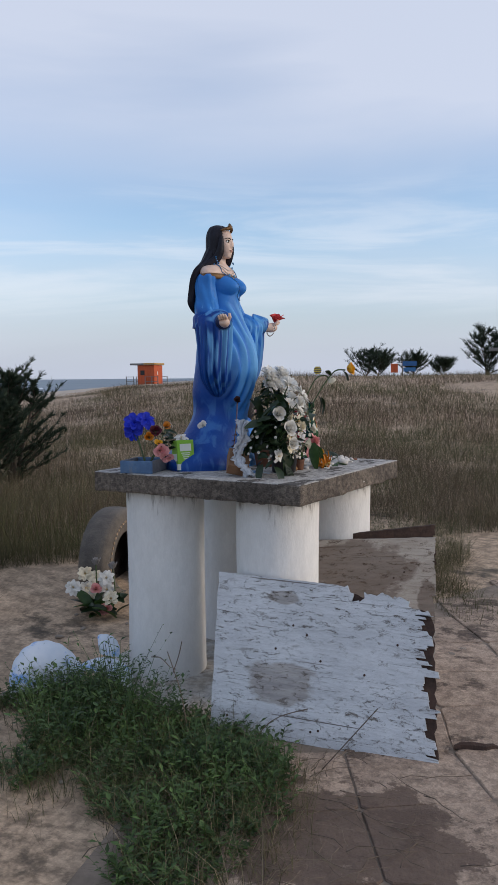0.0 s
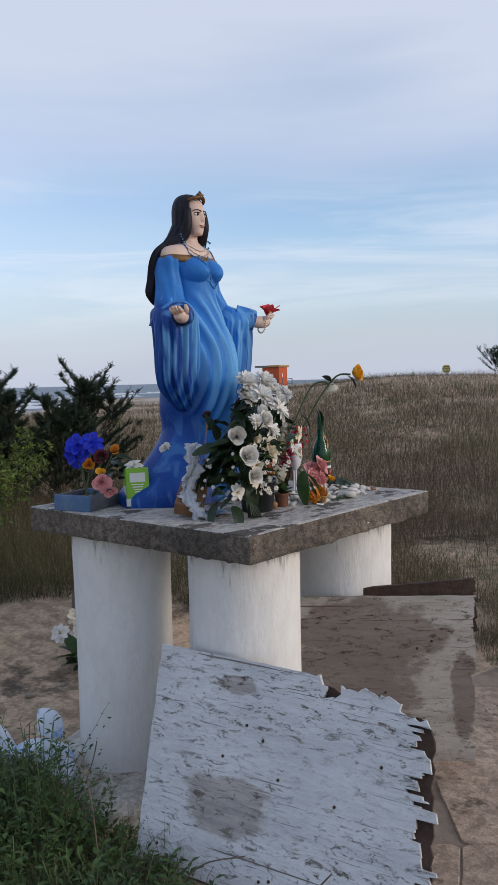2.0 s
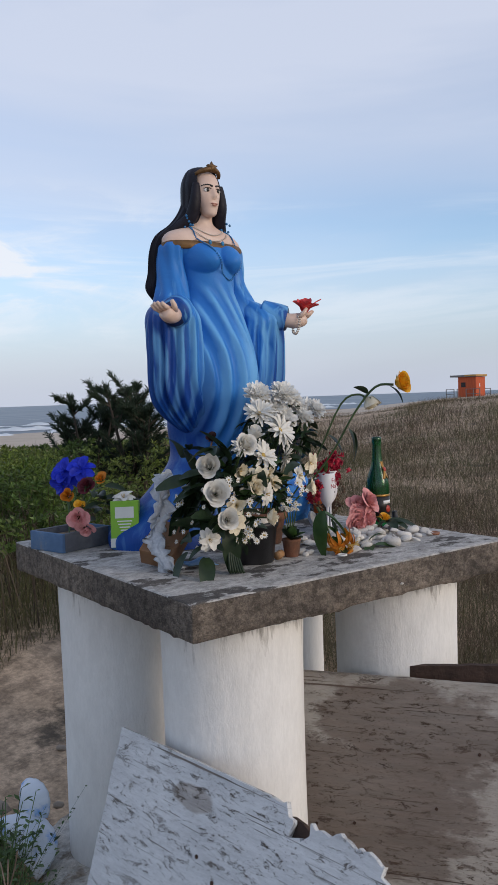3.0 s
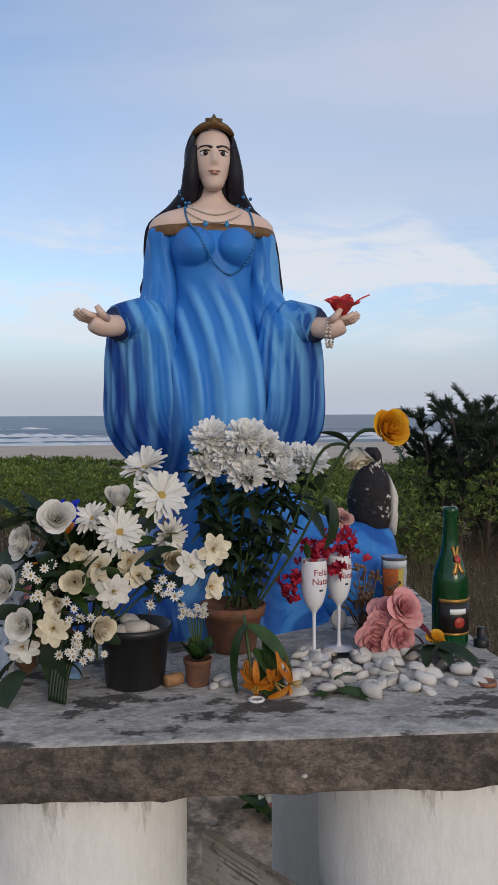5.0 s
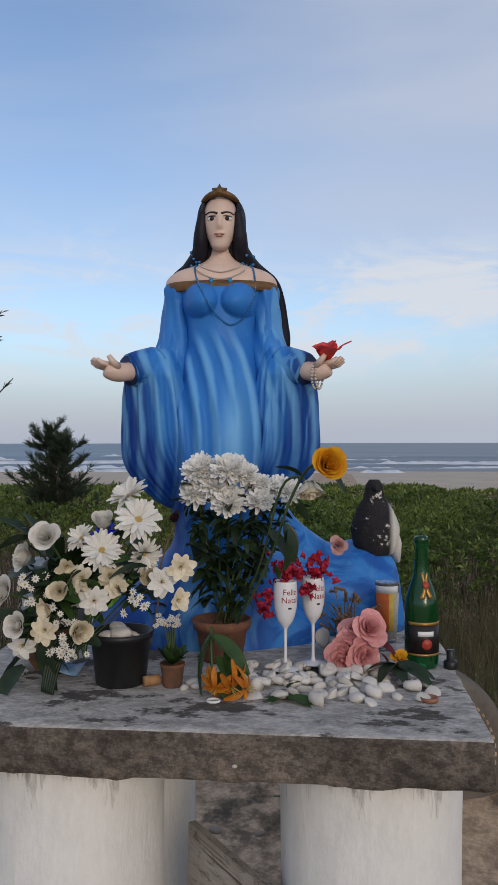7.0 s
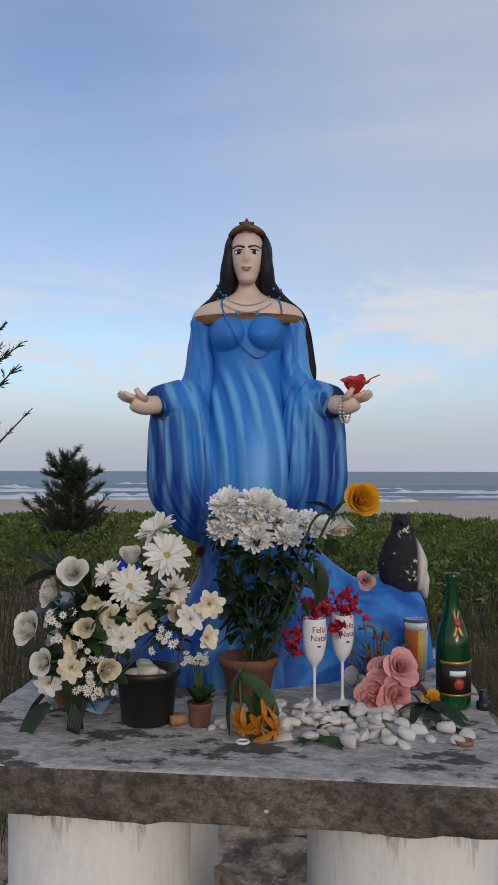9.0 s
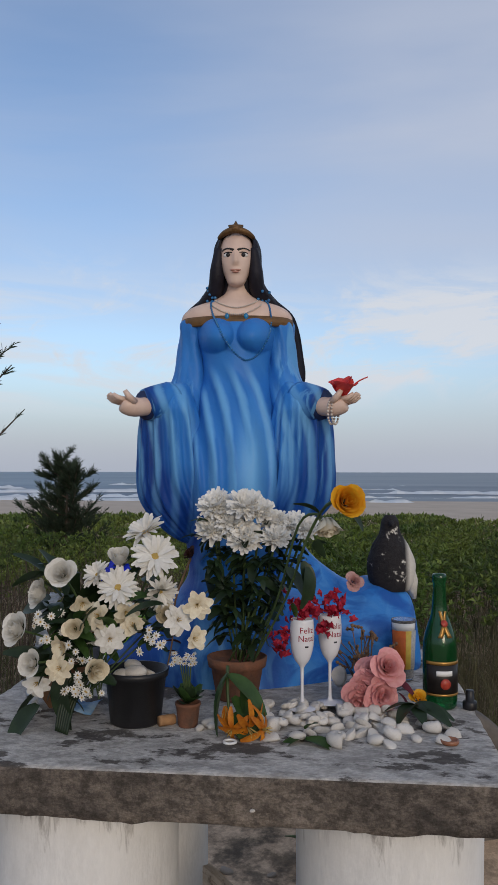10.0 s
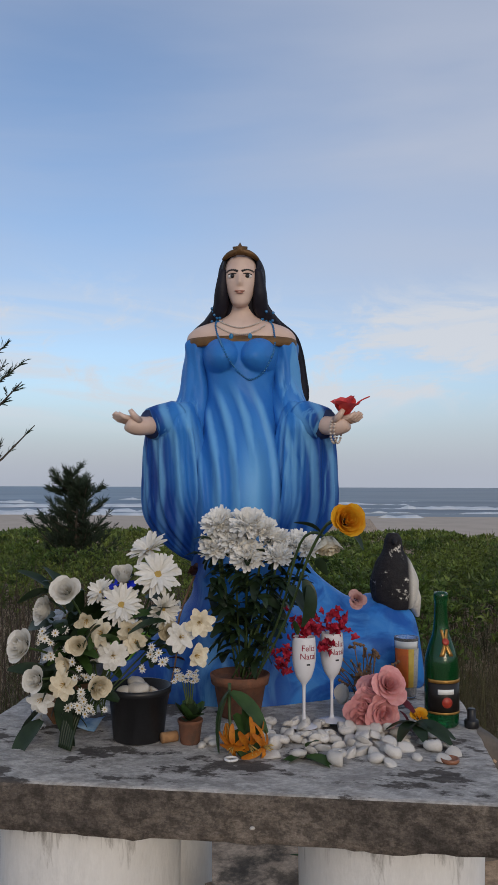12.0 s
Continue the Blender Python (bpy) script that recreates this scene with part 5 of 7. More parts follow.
# ---- tall yellow rose and drooping cream rose ----
YROSE = rose_mesh([PY, LF], 0.6, 41, 24)
yr = thing("yellow_rose", pose(-1.70, 3.95, TOP + 0.1), "long-stemmed open yellow rose standing in the plant pot", "flower")
put(yr, "flower", YROSE, Vector((-1.41, 4.159, 1.612)), (0.92, 0.25, 0.22), 0.048, 0.5)
stem_part(yr, [(-1.435, 4.15, 1.605), (-1.48, 4.115, 1.60), (-1.53, 4.07, 1.52), (-1.60, 4.02, 1.38), (-1.72, 3.93, 1.20)], 0.0042)
leaf_at(yr, LEAF_D, (-1.50, 4.10, 1.58), (-0.1, -0.6, 0.5), 0.06, 0.5)
leaf_at(yr, LEAF_D, (-1.45, 4.15, 1.60), (0.3, 0.75, -0.45), 0.065, 0.2)
leaf_at(yr, LEAF_D, (-1.55, 4.06, 1.47), (0.25, 0.35, -0.75), 0.085, 0.4)
leaf_at(yr, LEAF_D, (-1.54, 4.07, 1.46), (0.35, 0.15, -0.9), 0.09, -0.5)
cr = thing("cream_rose", pose(-1.70, 3.97, TOP + 0.1), "drooping faded cream rose on a bent stem", "flower")
put(cr, "flower", rose_mesh([PC, LF], 0.35, 44, 18), Vector((-1.505, 4.118, 1.555)), (0.35, 0.2, -0.9), 0.046, 0.2)
stem_part(cr, [(-1.51, 4.115, 1.55), (-1.53, 4.095, 1.578), (-1.57, 4.05, 1.55), (-1.64, 4.0, 1.38), (-1.74, 3.93, 1.20)], 0.0038)
leaf_at(cr, LEAF_D, (-1.60, 4.02, 1.45), (0.3, 0.5, -0.4), 0.08, 0.3)

# ---- flutes with red blossoms ----
def wrapped_text(parent, text, size, radius, z, turn, mat, name="lettering"):
    """Letters laid round a turned body."""
    cu = bpy.data.curves.new("letters", "FONT")
    cu.body, cu.size, cu.align_x, cu.extrude, cu.resolution_u = text, size, "CENTER", 0.0002, 3
    tmp = new("letters", cu)
    me = bpy.data.meshes.new_from_object(tmp.evaluated_get(bpy.context.evaluated_depsgraph_get()))
    bpy.data.objects.remove(tmp)
    for v in me.vertices:
        r = radius(z + v.co.y) + 0.0006 + v.co.z
        a = turn + v.co.x / r
        v.co = (r * math.cos(a), r * math.sin(a), z + v.co.y)
    me.materials.clear()
    me.materials.append(mat)
    ob = new(name, me)
    ob.parent = parent
    return ob


INK = material("red_ink", (0.30, 0.02, 0.05), None, 20, 0.4)
DARKINK = material("dark_ink", (0.03, 0.03, 0.035), None, 20, 0.4)
FLUTE = [(0.0, 0.0), (0.030, 0.0), (0.030, 0.002), (0.012, 0.006), (0.0045, 0.016), (0.0040, 0.085), (0.0065, 0.100), (0.018, 0.116), (0.0255, 0.140), (0.0285, 0.165), (0.0285, 0.19), (0.0265, 0.212), (0.0255, 0.212), (0.0265, 0.19), (0.026, 0.165), (0.0, 0.16)]


def flute_radius(z):
    zs, rs = [p[1] for p in FLUTE[6:12]], [p[0] for p in FLUTE[6:12]]
    return float(np.interp(z, zs, rs))


def flute(x, y, rz, lean):
    th = thing("champagne_flute", pose(x, y, TOP + 0.012, lean, 0, 0), "white plastic champagne flute printed with red Christmas lettering", "glass", "champagne flutes")
    bm = bmesh.new()
    lathe(bm, refine(FLUTE[:12], 3) + FLUTE[12:], 36)
    part("flute_body", bm, GLASSW, th)
    wrapped_text(th, "Feliz", 0.020, flute_radius, 0.182, radians(rz), INK)
    wrapped_text(th, "Natal", 0.020, flute_radius, 0.163, radians(rz), INK)
    bm = bmesh.new()
    for k in range(5):
        a = radians(rz) + (k - 2) * 0.06
        r = flute_radius(0.150) + 0.0006
        box(bm, 0.0006, 0.0022, 0.004, Matrix.Rotation(a, 4, "Z") @ pose(r, 0, 0.150))
    part("printed_bar", bm, DARKINK, th)
    return th


flute(-1.655, 4.055, 26, 0)
flute(-1.715, 4.120, 30, 0)
redb = thing("red_blossoms", pose(-1.69, 4.06, TOP + 0.15), "crimson blossom sprigs stuck in the champagne flutes", "flowers")
rr = random.Random(77)
bm = bmesh.new()
inv = redb.matrix_basis.inverted()
for c, sp, cnt in (((-1.655, 4.05, 1.345), 0.032, 26), ((-1.66, 4.02, 1.28), 0.026, 20), ((-1.70, 4.13, 1.345), 0.036, 28), ((-1.67, 4.10, 1.30), 0.02, 14), ((-1.665, 4.00, 1.25), 0.022, 12), ((-1.69, 4.085, 1.335), 0.025, 16)):
    for k in range(cnt):
        p = Vector(c) + Vector((rr.gauss(0, sp * 0.6), rr.gauss(0, sp * 0.6), rr.gauss(0, sp * 0.6)))
        base = Matrix.Translation(inv @ p) @ Euler((rr.uniform(-1.5, 1.5), rr.uniform(-1.5, 1.5), rr.uniform(0, 6))).to_matrix().to_4x4()
        for q in range(5):
            petal(bm, base @ rot(q * 1.257, radians(25)), 0.0125, 0.011, 0.6, rr.uniform(-0.5, 0.8), 0, 3, 0.6)
part("blossom", bm, PR, redb)
leaf_at(redb, LEAF_L, (-1.64, 4.04, 1.33), (0.1, -0.1, 0.9), 0.04, 0.4)

# ---- pink fabric flowers, dried twigs, cup, bottle ----
PINKF = rose_mesh([PP, LF], 1.25, 51, 22)
pink = thing("fabric_flowers", pose(-1.68, 4.22, TOP), "bunch of faded pink fabric flowers lying on the slab", "flowers")
for k, (p, d) in enumerate((((-1.66, 4.20, 1.165), (0.9, -0.3, 0.3)), ((-1.66, 4.257, 1.215), (0.8, 0.3, 0.5)), ((-1.655, 4.19, 1.135), (0.9, -0.2, -0.1)), ((-1.65, 4.243, 1.150), (0.9, 0.3, 0.0)), ((-1.68, 4.225, 1.205), (0.6, -0.2, 0.8)))):
    put(pink, "flower", PINKF, Vector(p), d, 0.042, k * 1.3)
leaf_at(pink, leaf_mesh([PM], 0.4), (-1.68, 4.27, 1.18), (0.3, 0.7, -0.2), 0.06, 0.3)
leaf_at(pink, leaf_mesh([PM], 0.4), (-1.68, 4.28, 1.15), (0.4, 0.6, -0.4), 0.05, -0.3)
TWIG = material("dry_twig", (0.20, 0.12, 0.07), (0.11, 0.065, 0.04), 40, 0.9)
tw = thing("dried_flowers", pose(-1.85, 4.20, TOP), "bunch of dried brown flower twigs", "flowers")
bm = bmesh.new()
inv = tw.matrix_basis.inverted()
for k in range(34):
    a = Vector((-1.84 + rr.uniform(-0.02, 0.02), 4.21 + rr.uniform(-0.02, 0.02), TOP + 0.01))
    b = a + Vector((rr.uniform(-0.02, 0.07), rr.uniform(-0.09, 0.07), rr.uniform(0.07, 0.17)))
    c = b + Vector((rr.uniform(-0.03, 0.03), rr.uniform(-0.03, 0.03), rr.uniform(-0.03, 0.015)))
    tube(bm, [inv @ a, inv @ (a.lerp(b, 0.6) + Vector((0, 0, 0.015))), inv @ b, inv @ c], 0.0014, 5)
    for q in range(4):
        blob(bm, Matrix.Translation(inv @ (b.lerp(c, q / 3))) @ Matrix.Scale(rr.uniform(0.003, 0.006), 4), 0, 1, 0.4, k)
part("twig", bm, TWIG, tw)

cup = thing("plastic_cup", pose(-2.02, 4.322, TOP), "clear plastic cup with a faded orange and yellow label", "cup")
CLEAR = material("clear_plastic", (0.9, 0.9, 0.9), (0.85, 0.85, 0.85), 10, 0.12, trans=0.92, ior=1.4)
bm = bmesh.new()
lathe(bm, [(0.0, 0.0), (0.026, 0.0), (0.027, 0.004), (0.034, 0.16), (0.0345, 0.163), (0.0325, 0.163), (0.0255, 0.006), (0.0, 0.004)], 32)
part("cup_body", bm, CLEAR, cup).visible_shadow = False
for z0, z1, a0, a1, mat in ((0.03, 0.135, -1.2, 0.1, material("orange_print", (0.62, 0.14, 0.02), (0.5, 0.1, 0.02), 60, 0.6)), (0.03, 0.135, 0.1, 0.6, material("yellow_print", (0.62, 0.45, 0.08), (0.55, 0.36, 0.06), 60, 0.6)),
                            (0.135, 0.155, -1.2, 1.0, M["white"]), (0.03, 0.135, 0.6, 1.3, material("grey_print", (0.45, 0.44, 0.42), (0.3, 0.3, 0.3), 200, 0.6))):
    bm = bmesh.new()
    skin_rings(bm, [[((0.0268 + 0.0445 * z) * math.cos(a), (0.0268 + 0.0445 * z) * math.sin(a), z), ((0.0278 + 0.0445 * z) * math.cos(a), (0.0278 + 0.0445 * z) * math.sin(a), z)] for z in (z0, z1) for a in (a0,)][:0] or
               [[((0.0278 + 0.0445 * z + o) * math.cos(a), (0.0278 + 0.0445 * z + o) * math.sin(a), z) for z, o in ((z0, 0), (z1, 0), (z1, 0.0008), (z0, 0.0008))] for a in np.linspace(a0, a1, 12)])
    part("label_band", bm, mat, cup)

GREENG = material("green_glass", (0.012, 0.17, 0.045), (0.010, 0.14, 0.035), 6, 0.07, trans=0.75, ior=1.5, spec=0.6)
bottle = thing("cider_bottle", pose(-1.757, 4.388, TOP), "open green glass cider bottle with a dark label", "bottle")
bm = bmesh.new()
lathe(bm, [(0.0, 0.008), (0.036, 0.0), (0.0405, 0.006), (0.0415, 0.02), (0.0415, 0.135)] + refine([(0.0415, 0.135), (0.039, 0.165), (0.030, 0.195), (0.0215, 0.22), (0.0175, 0.25), (0.0152, 0.30)], 4)[1:] +
      [(0.0172, 0.302), (0.0175, 0.318), (0.0155, 0.322), (0.0115, 0.321), (0.0115, 0.30), (0.014, 0.25), (0.018, 0.22), (0.035, 0.165), (0.038, 0.13), (0.038, 0.02), (0.0, 0.014)], 44)
part("bottle_glass", bm, GREENG, bottle)


def band(parent, name, z0, z1, a0, a1, r, mat, label=""):
    bm = bmesh.new()
    skin_rings(bm, [[(rr_ * math.cos(a), rr_ * math.sin(a), z) for z, rr_ in ((z0, r), (z1, r), (z1, r + 0.0007), (z0, r + 0.0007))] for a in np.linspace(a0, a1, 20)])
    return part(name, bm, mat, parent, label)


LABELD = material("black_label", (0.012, 0.010, 0.009), (0.02, 0.016, 0.014), 40, 0.4)
GOLDL = material("gold_foil", (0.50, 0.27, 0.07), (0.38, 0.20, 0.05), 60, 0.35, metal=0.6)
REDL = material("red_print", (0.42, 0.05, 0.025), (0.30, 0.03, 0.02), 120, 0.4)
lab = band(bottle, "label_band", 0.038, 0.112, -0.95, 1.55, 0.0418, LABELD, "black paper label")
band(lab, "gold_edge", 0.108, 0.116, -0.95, 1.55, 0.0426, GOLDL)
band(lab, "gold_edge", 0.034, 0.039, -0.95, 1.55, 0.0426, GOLDL)
band(lab, "brand_bar", 0.082, 0.094, -0.32, 0.62, 0.0427, M["white"])
bm = bmesh.new()
lathe(bm, [(0.0, 0.0), (0.013, 0.0), (0.0125, 0.0012), (0.0, 0.0018)], 24, 0, Matrix.Rotation(0.2, 4, "Z") @ pose(0.0423, 0, 0.063, 0, 90, 0))
part("apple_print", bm, REDL, lab)
for s in (-1, 1):
    bm = bmesh.new()
    rings = []
    for i in range(11):
        u = i / 10
        z = 0.172 + 0.062 * u
        rad = float(np.interp(z, [0.135, 0.165, 0.195, 0.22, 0.25], [0.0415, 0.039, 0.030, 0.0215, 0.0175])) + 0.0012
        a = 0.25 + s * (0.55 - 1.1 * u) * 0.6
        rings.append([(rad * math.cos(a + q), rad * math.sin(a + q), z) for q in (-0.16, 0.16)] + [((rad + 0.001) * math.cos(a + q), (rad + 0.001) * math.sin(a + q), z) for q in (0.16, -0.16)])
    skin_rings(bm, rings)
    part("neck_ribbon", bm, GOLDL, bottle)
bm = bmesh.new()
lathe(bm, [(0.0, 0.0), (0.009, 0.0), (0.008, 0.0016), (0.0, 0.002)], 20, 0, Matrix.Rotation(0.25, 4, "Z") @ pose(0.0305, 0, 0.206, 0, 65, 0))
part("neck_seal", bm, REDL, bottle)
cork = thing("bottle_stopper", pose(-1.742, 4.457, TOP), "black plastic bottle stopper standing on the slab", "stopper")
bm = bmesh.new()
lathe(bm, [(0.0, 0.0), (0.0165, 0.0), (0.0175, 0.003), (0.0175, 0.016), (0.0155, 0.019), (0.0105, 0.020), (0.010, 0.042), (0.009, 0.045), (0.0, 0.045)], 24)
part("stopper_body", bm, BLACKP, cork)
glassr = thing("glass_lid", pose(-1.482, 4.373, TOP), "small round amber glass lid lying on the slab", "lid")
bm = bmesh.new()
lathe(bm, [(0.0, 0.0), (0.018, 0.0), (0.02, 0.003), (0.02, 0.009), (0.0175, 0.009), (0.016, 0.004), (0.0, 0.004)], 28)
part("lid_body", bm, material("amber_plastic", (0.30, 0.13, 0.07), (0.22, 0.09, 0.05), 20, 0.25), glassr)

shell("pebble", STONES[0], -1.256, 3.978, 1.032, 0.007, 0, 0, "tiny white snail shell stuck on the slab edge")

# fallen leaves and a yellow flower beside the bottle
fall = thing("fallen_leaves", pose(-1.43, 4.08, TOP), "three fresh green leaves lying on the slab", "leaves")
for p, d, s in (((-1.47, 4.075, TOP + 0.006), (0.5, -0.75, 0.02), 0.085), ((-1.45, 4.07, TOP + 0.008), (0.35, 0.9, 0.0), 0.10), ((-1.48, 4.07, TOP + 0.02), (0.3, 0.2, 0.35), 0.05)):
    leaf_at(fall, LEAF_L, p, d, s, 0.1)
sprig = thing("leaf_sprig", pose(-1.60, 4.33, TOP), "yellow flower with dark leaves fallen beside the bottle", "flowers")
for k, (d, s) in enumerate((((0.8, -0.5, 0.15), 0.09), ((0.9, 0.1, 0.1), 0.08), ((0.7, 0.6, 0.12), 0.10), ((0.4, 0.9, 0.1), 0.09), ((0.2, -0.9, 0.2), 0.07))):
    leaf_at(sprig, LEAF_D, (-1.635, 4.315, TOP + 0.035), d, s, 0.2)
put(sprig, "flower", rose_mesh([PY, LF], 1.1, 55, 12), Vector((-1.66, 4.325, TOP + 0.045)), (0.6, -0.1, 0.7), 0.026)
corkb = thing("wine_cork", pose(-1.545, 3.752, TOP), "wine cork lying on the slab", "cork")
bm = bmesh.new()
lathe(bm, [(0.0, 0.0), (0.0115, 0.0), (0.012, 0.002), (0.012, 0.036), (0.0115, 0.038), (0.0, 0.038)], 20, 0, pose(0, 0.018, 0.012, 90, 0, 35))
part("cork_body", bm, material("cork", (0.40, 0.22, 0.10), (0.28, 0.15, 0.07), 60, 0.9, 0.4, 150), corkb)

# ---- on and round the statue ----
bird = bmesh.new()
loft(bird, refine([(0.0, 0.0, 0.0, 0.05, 0.045), (0.03, 0.0, 0.0, 0.066, 0.055), (0.08, 0.0, 0.0, 0.070, 0.058), (0.13, 0.0, -0.002, 0.055, 0.050), (0.165, 0.0, -0.003, 0.033, 0.034), (0.185, 0.0, -0.003, 0.028, 0.030),
                    (0.205, 0.002, -0.003, 0.025, 0.028), (0.222, 0.0, -0.003, 0.015, 0.017)], 6), 40, 0, lambda t, z: 0.03 * math.sin(21 * t + 40 * z))
tube(bird, [(0.022, -0.003, 0.200), (0.038, -0.003, 0.197), (0.048, -0.003, 0.192)], [0.011, 0.007, 0.002], 8)
tube(bird, [(-0.02, 0.04, 0.07), (-0.03, 0.062, 0.02), (-0.035, 0.075, -0.03)], [0.03, 0.024, 0.006], 10)
BIRDM = material("bird_paint", (0.010, 0.009, 0.012), (0.020, 0.018, 0.020), 40, 0.8, 0.6, 90, (0.66, 0.63, 0.57), 26, 0.37, 0.03)


def side_white(mat, lo, hi):
    """White paint on the bird's wing side and head."""
    n, l = mat.node_tree.nodes, mat.node_tree.links
    b = n["Principled BSDF"]
    src = b.inputs["Base Color"].links[0].from_socket
    co, s, mr, mx = n.new("ShaderNodeTexCoord"), n.new("ShaderNodeSeparateXYZ"), n.new("ShaderNodeMapRange"), n.new("ShaderNodeMix")
    l.new(co.outputs["Object"], s.inputs[0])
    l.new(s.outputs[1], mr.inputs["Value"])
    mr.inputs["From Min"].default_value, mr.inputs["From Max"].default_value = lo, hi
    mx.data_type = "RGBA"
    l.new(mr.outputs[0], mx.inputs["Factor"])
    l.new(src, mx.inputs[6])
    mx.inputs[7].default_value = (0.66, 0.63, 0.57, 1)
    l.new(mx.outputs[2], b.inputs["Base Color"])


side_white(BIRDM, 0.034, 0.05)
tagged(part("bird_statue", bird, BIRDM, m=pose(-2.16, 4.298, 1.322, 0, 0, 5)), "black and white painted bird statue on a blue wave", "statue")
prose = thing("fabric_rose", pose(-2.02, 4.185, 1.345), "faded pink fabric rose on the blue wave", "flower")
put(prose, "flower", rose_mesh([PT, LF], 1.3, 61, 16), Vector((-2.0, 4.186, 1.368)), (0.9, 0.1, 0.4), 0.026)
wsh = thing("seashell_rosette", pose(-1.86, 4.14, TOP), "white ribbed shell standing against the blue wave", "shell")
put(wsh, "shell_body", CLAMS[1], Vector((-1.84, 4.143, TOP + 0.045)), (0.9, -0.2, 0.4), 0.036)
medal = thing("white_rosette", pose(-2.07, 3.70, 1.32), "white fabric rosette stuck on the blue gown", "rosette")
put(medal, "flower", rose_mesh([PW, PW], 1.5, 64, 14), Vector((-2.032, 3.664, 1.323)), (0.5, -0.85, 0.2), 0.024)

# bead strings round the neck, pearls round the wrist
BLUEB = material("blue_glass_bead", (0.02, 0.11, 0.32), (0.03, 0.2, 0.4), 200, 0.15, spec=0.7)
PEARL = material("pearl_bead", (0.62, 0.55, 0.48), (0.55, 0.48, 0.42), 60, 0.25)
neck = thing("bead_necklace", STATUE @ pose(0, 0, 1.0), "strings of blue and pale glass beads hung round the statue's neck", "necklace")


def chain(path, r, mat, name, closed=True):
    bm = bmesh.new()
    pts = refine(path, 6)
    acc = 0.0
    for a, b in zip(pts, pts[1:]):
        a, b = Vector(a), Vector(b)
        n = max(1, round((b - a).length / (1.9 * r)))
        for k in range(n):
            blob(bm, Matrix.Translation(a.lerp(b, k / n)) @ Matrix.Scale(r, 4), 0, 1)
    return part(name, bm, mat, neck)


def on_gown(y, z, lift):
    """The point of the statue's front at y, z, as the necklace sees it."""
    hit = STATUE_SKIN.ray_cast(Vector((0.6, y, 1.0 + z)), Vector((-1, 0, 0)))[0]
    return ((hit.x if hit else 0.05) + lift, y, z)


chain([(-0.02, -0.065, 0.09)] + [on_gown(y, z, 0.004) for y, z in ((-0.072, 0.058), (-0.066, 0.025), (-0.050, -0.012), (-0.030, -0.055), (-0.002, -0.092), (0.030, -0.114), (0.062, -0.098), (0.088, -0.060), (0.100, -0.010), (0.098, 0.030), (0.090, 0.060))] + [(-0.02, 0.066, 0.09)], 0.0034, BLUEB, "bead_string")
chain([(0.0, -0.075, 0.075)] + [on_gown(y, z, 0.003) for y, z in ((-0.066, 0.050), (-0.035, 0.030), (0.0, 0.022), (0.035, 0.028), (0.068, 0.048))] + [(0.0, 0.078, 0.075)], 0.0028, PEARL, "bead_string")
chain([(0.0, -0.07, 0.085)] + [on_gown(y, z, 0.003) for y, z in ((-0.052, 0.060), (0.0, 0.042), (0.052, 0.058))] + [(0.0, 0.07, 0.085)], 0.0026, PEARL, "bead_string")
for y in (-0.024, 0.030):
    bm = bmesh.new()
    blob(bm, pose(*on_gown(y, 0.014, 0.003)) @ Matrix.Diagonal((0.004, 0.0065, 0.009, 1)), 0, 2)
    part("pendant", bm, material("turquoise_stone", (0.02, 0.22, 0.42), (0.015, 0.15, 0.33), 60, 0.2), neck)
for y in (-0.070, 0.074):
    bm = bmesh.new()
    for k in range(24):
        blob(bm, pose(0.018 + rr.gauss(0, 0.012), y + rr.gauss(0, 0.012), 0.078 + rr.gauss(0, 0.012)) @ Matrix.Scale(0.005, 4), 0, 1)
    part("bead_cluster", bm, BLUEB, neck)
wrist = thing("pearl_bracelet", STATUE @ pose(0.183, 0.262, 0.742), "pearl bracelet on the statue's wrist", "bracelet")
for o in (0.0, 0.010):
    bm = bmesh.new()
    for k in range(22):
        a = 2 * math.pi * k / 22
        blob(bm, pose(0.006 * math.sin(a) - 0.4 * o, o - 0.4 * 0.028 * math.cos(a), 0.032 * math.sin(a) - 0.006) @ pose(0.028 * math.cos(a), 0, 0) @ Matrix.Scale(0.0038, 4), 0, 1)
    part("pearl_string", bm, PEARL, wrist)
hib = thing("hibiscus_flower", STATUE @ pose(0.195, 0.30, 0.765), "red hibiscus flower laid in the statue's palm", "flower")
put(hib, "flower", lily_mesh([PH, PR], 5, 70, 62, 1.0, -0.15), (STATUE @ Vector((0.198, 0.292, 0.775))), (0.15, -0.05, 1.0), 0.058, 0.6)
stem_part(hib, [STATUE @ Vector((0.198, 0.292, 0.775)), STATUE @ Vector((0.215, 0.325, 0.81)), STATUE @ Vector((0.22, 0.355, 0.825))], 0.0028, PH, "stamen")

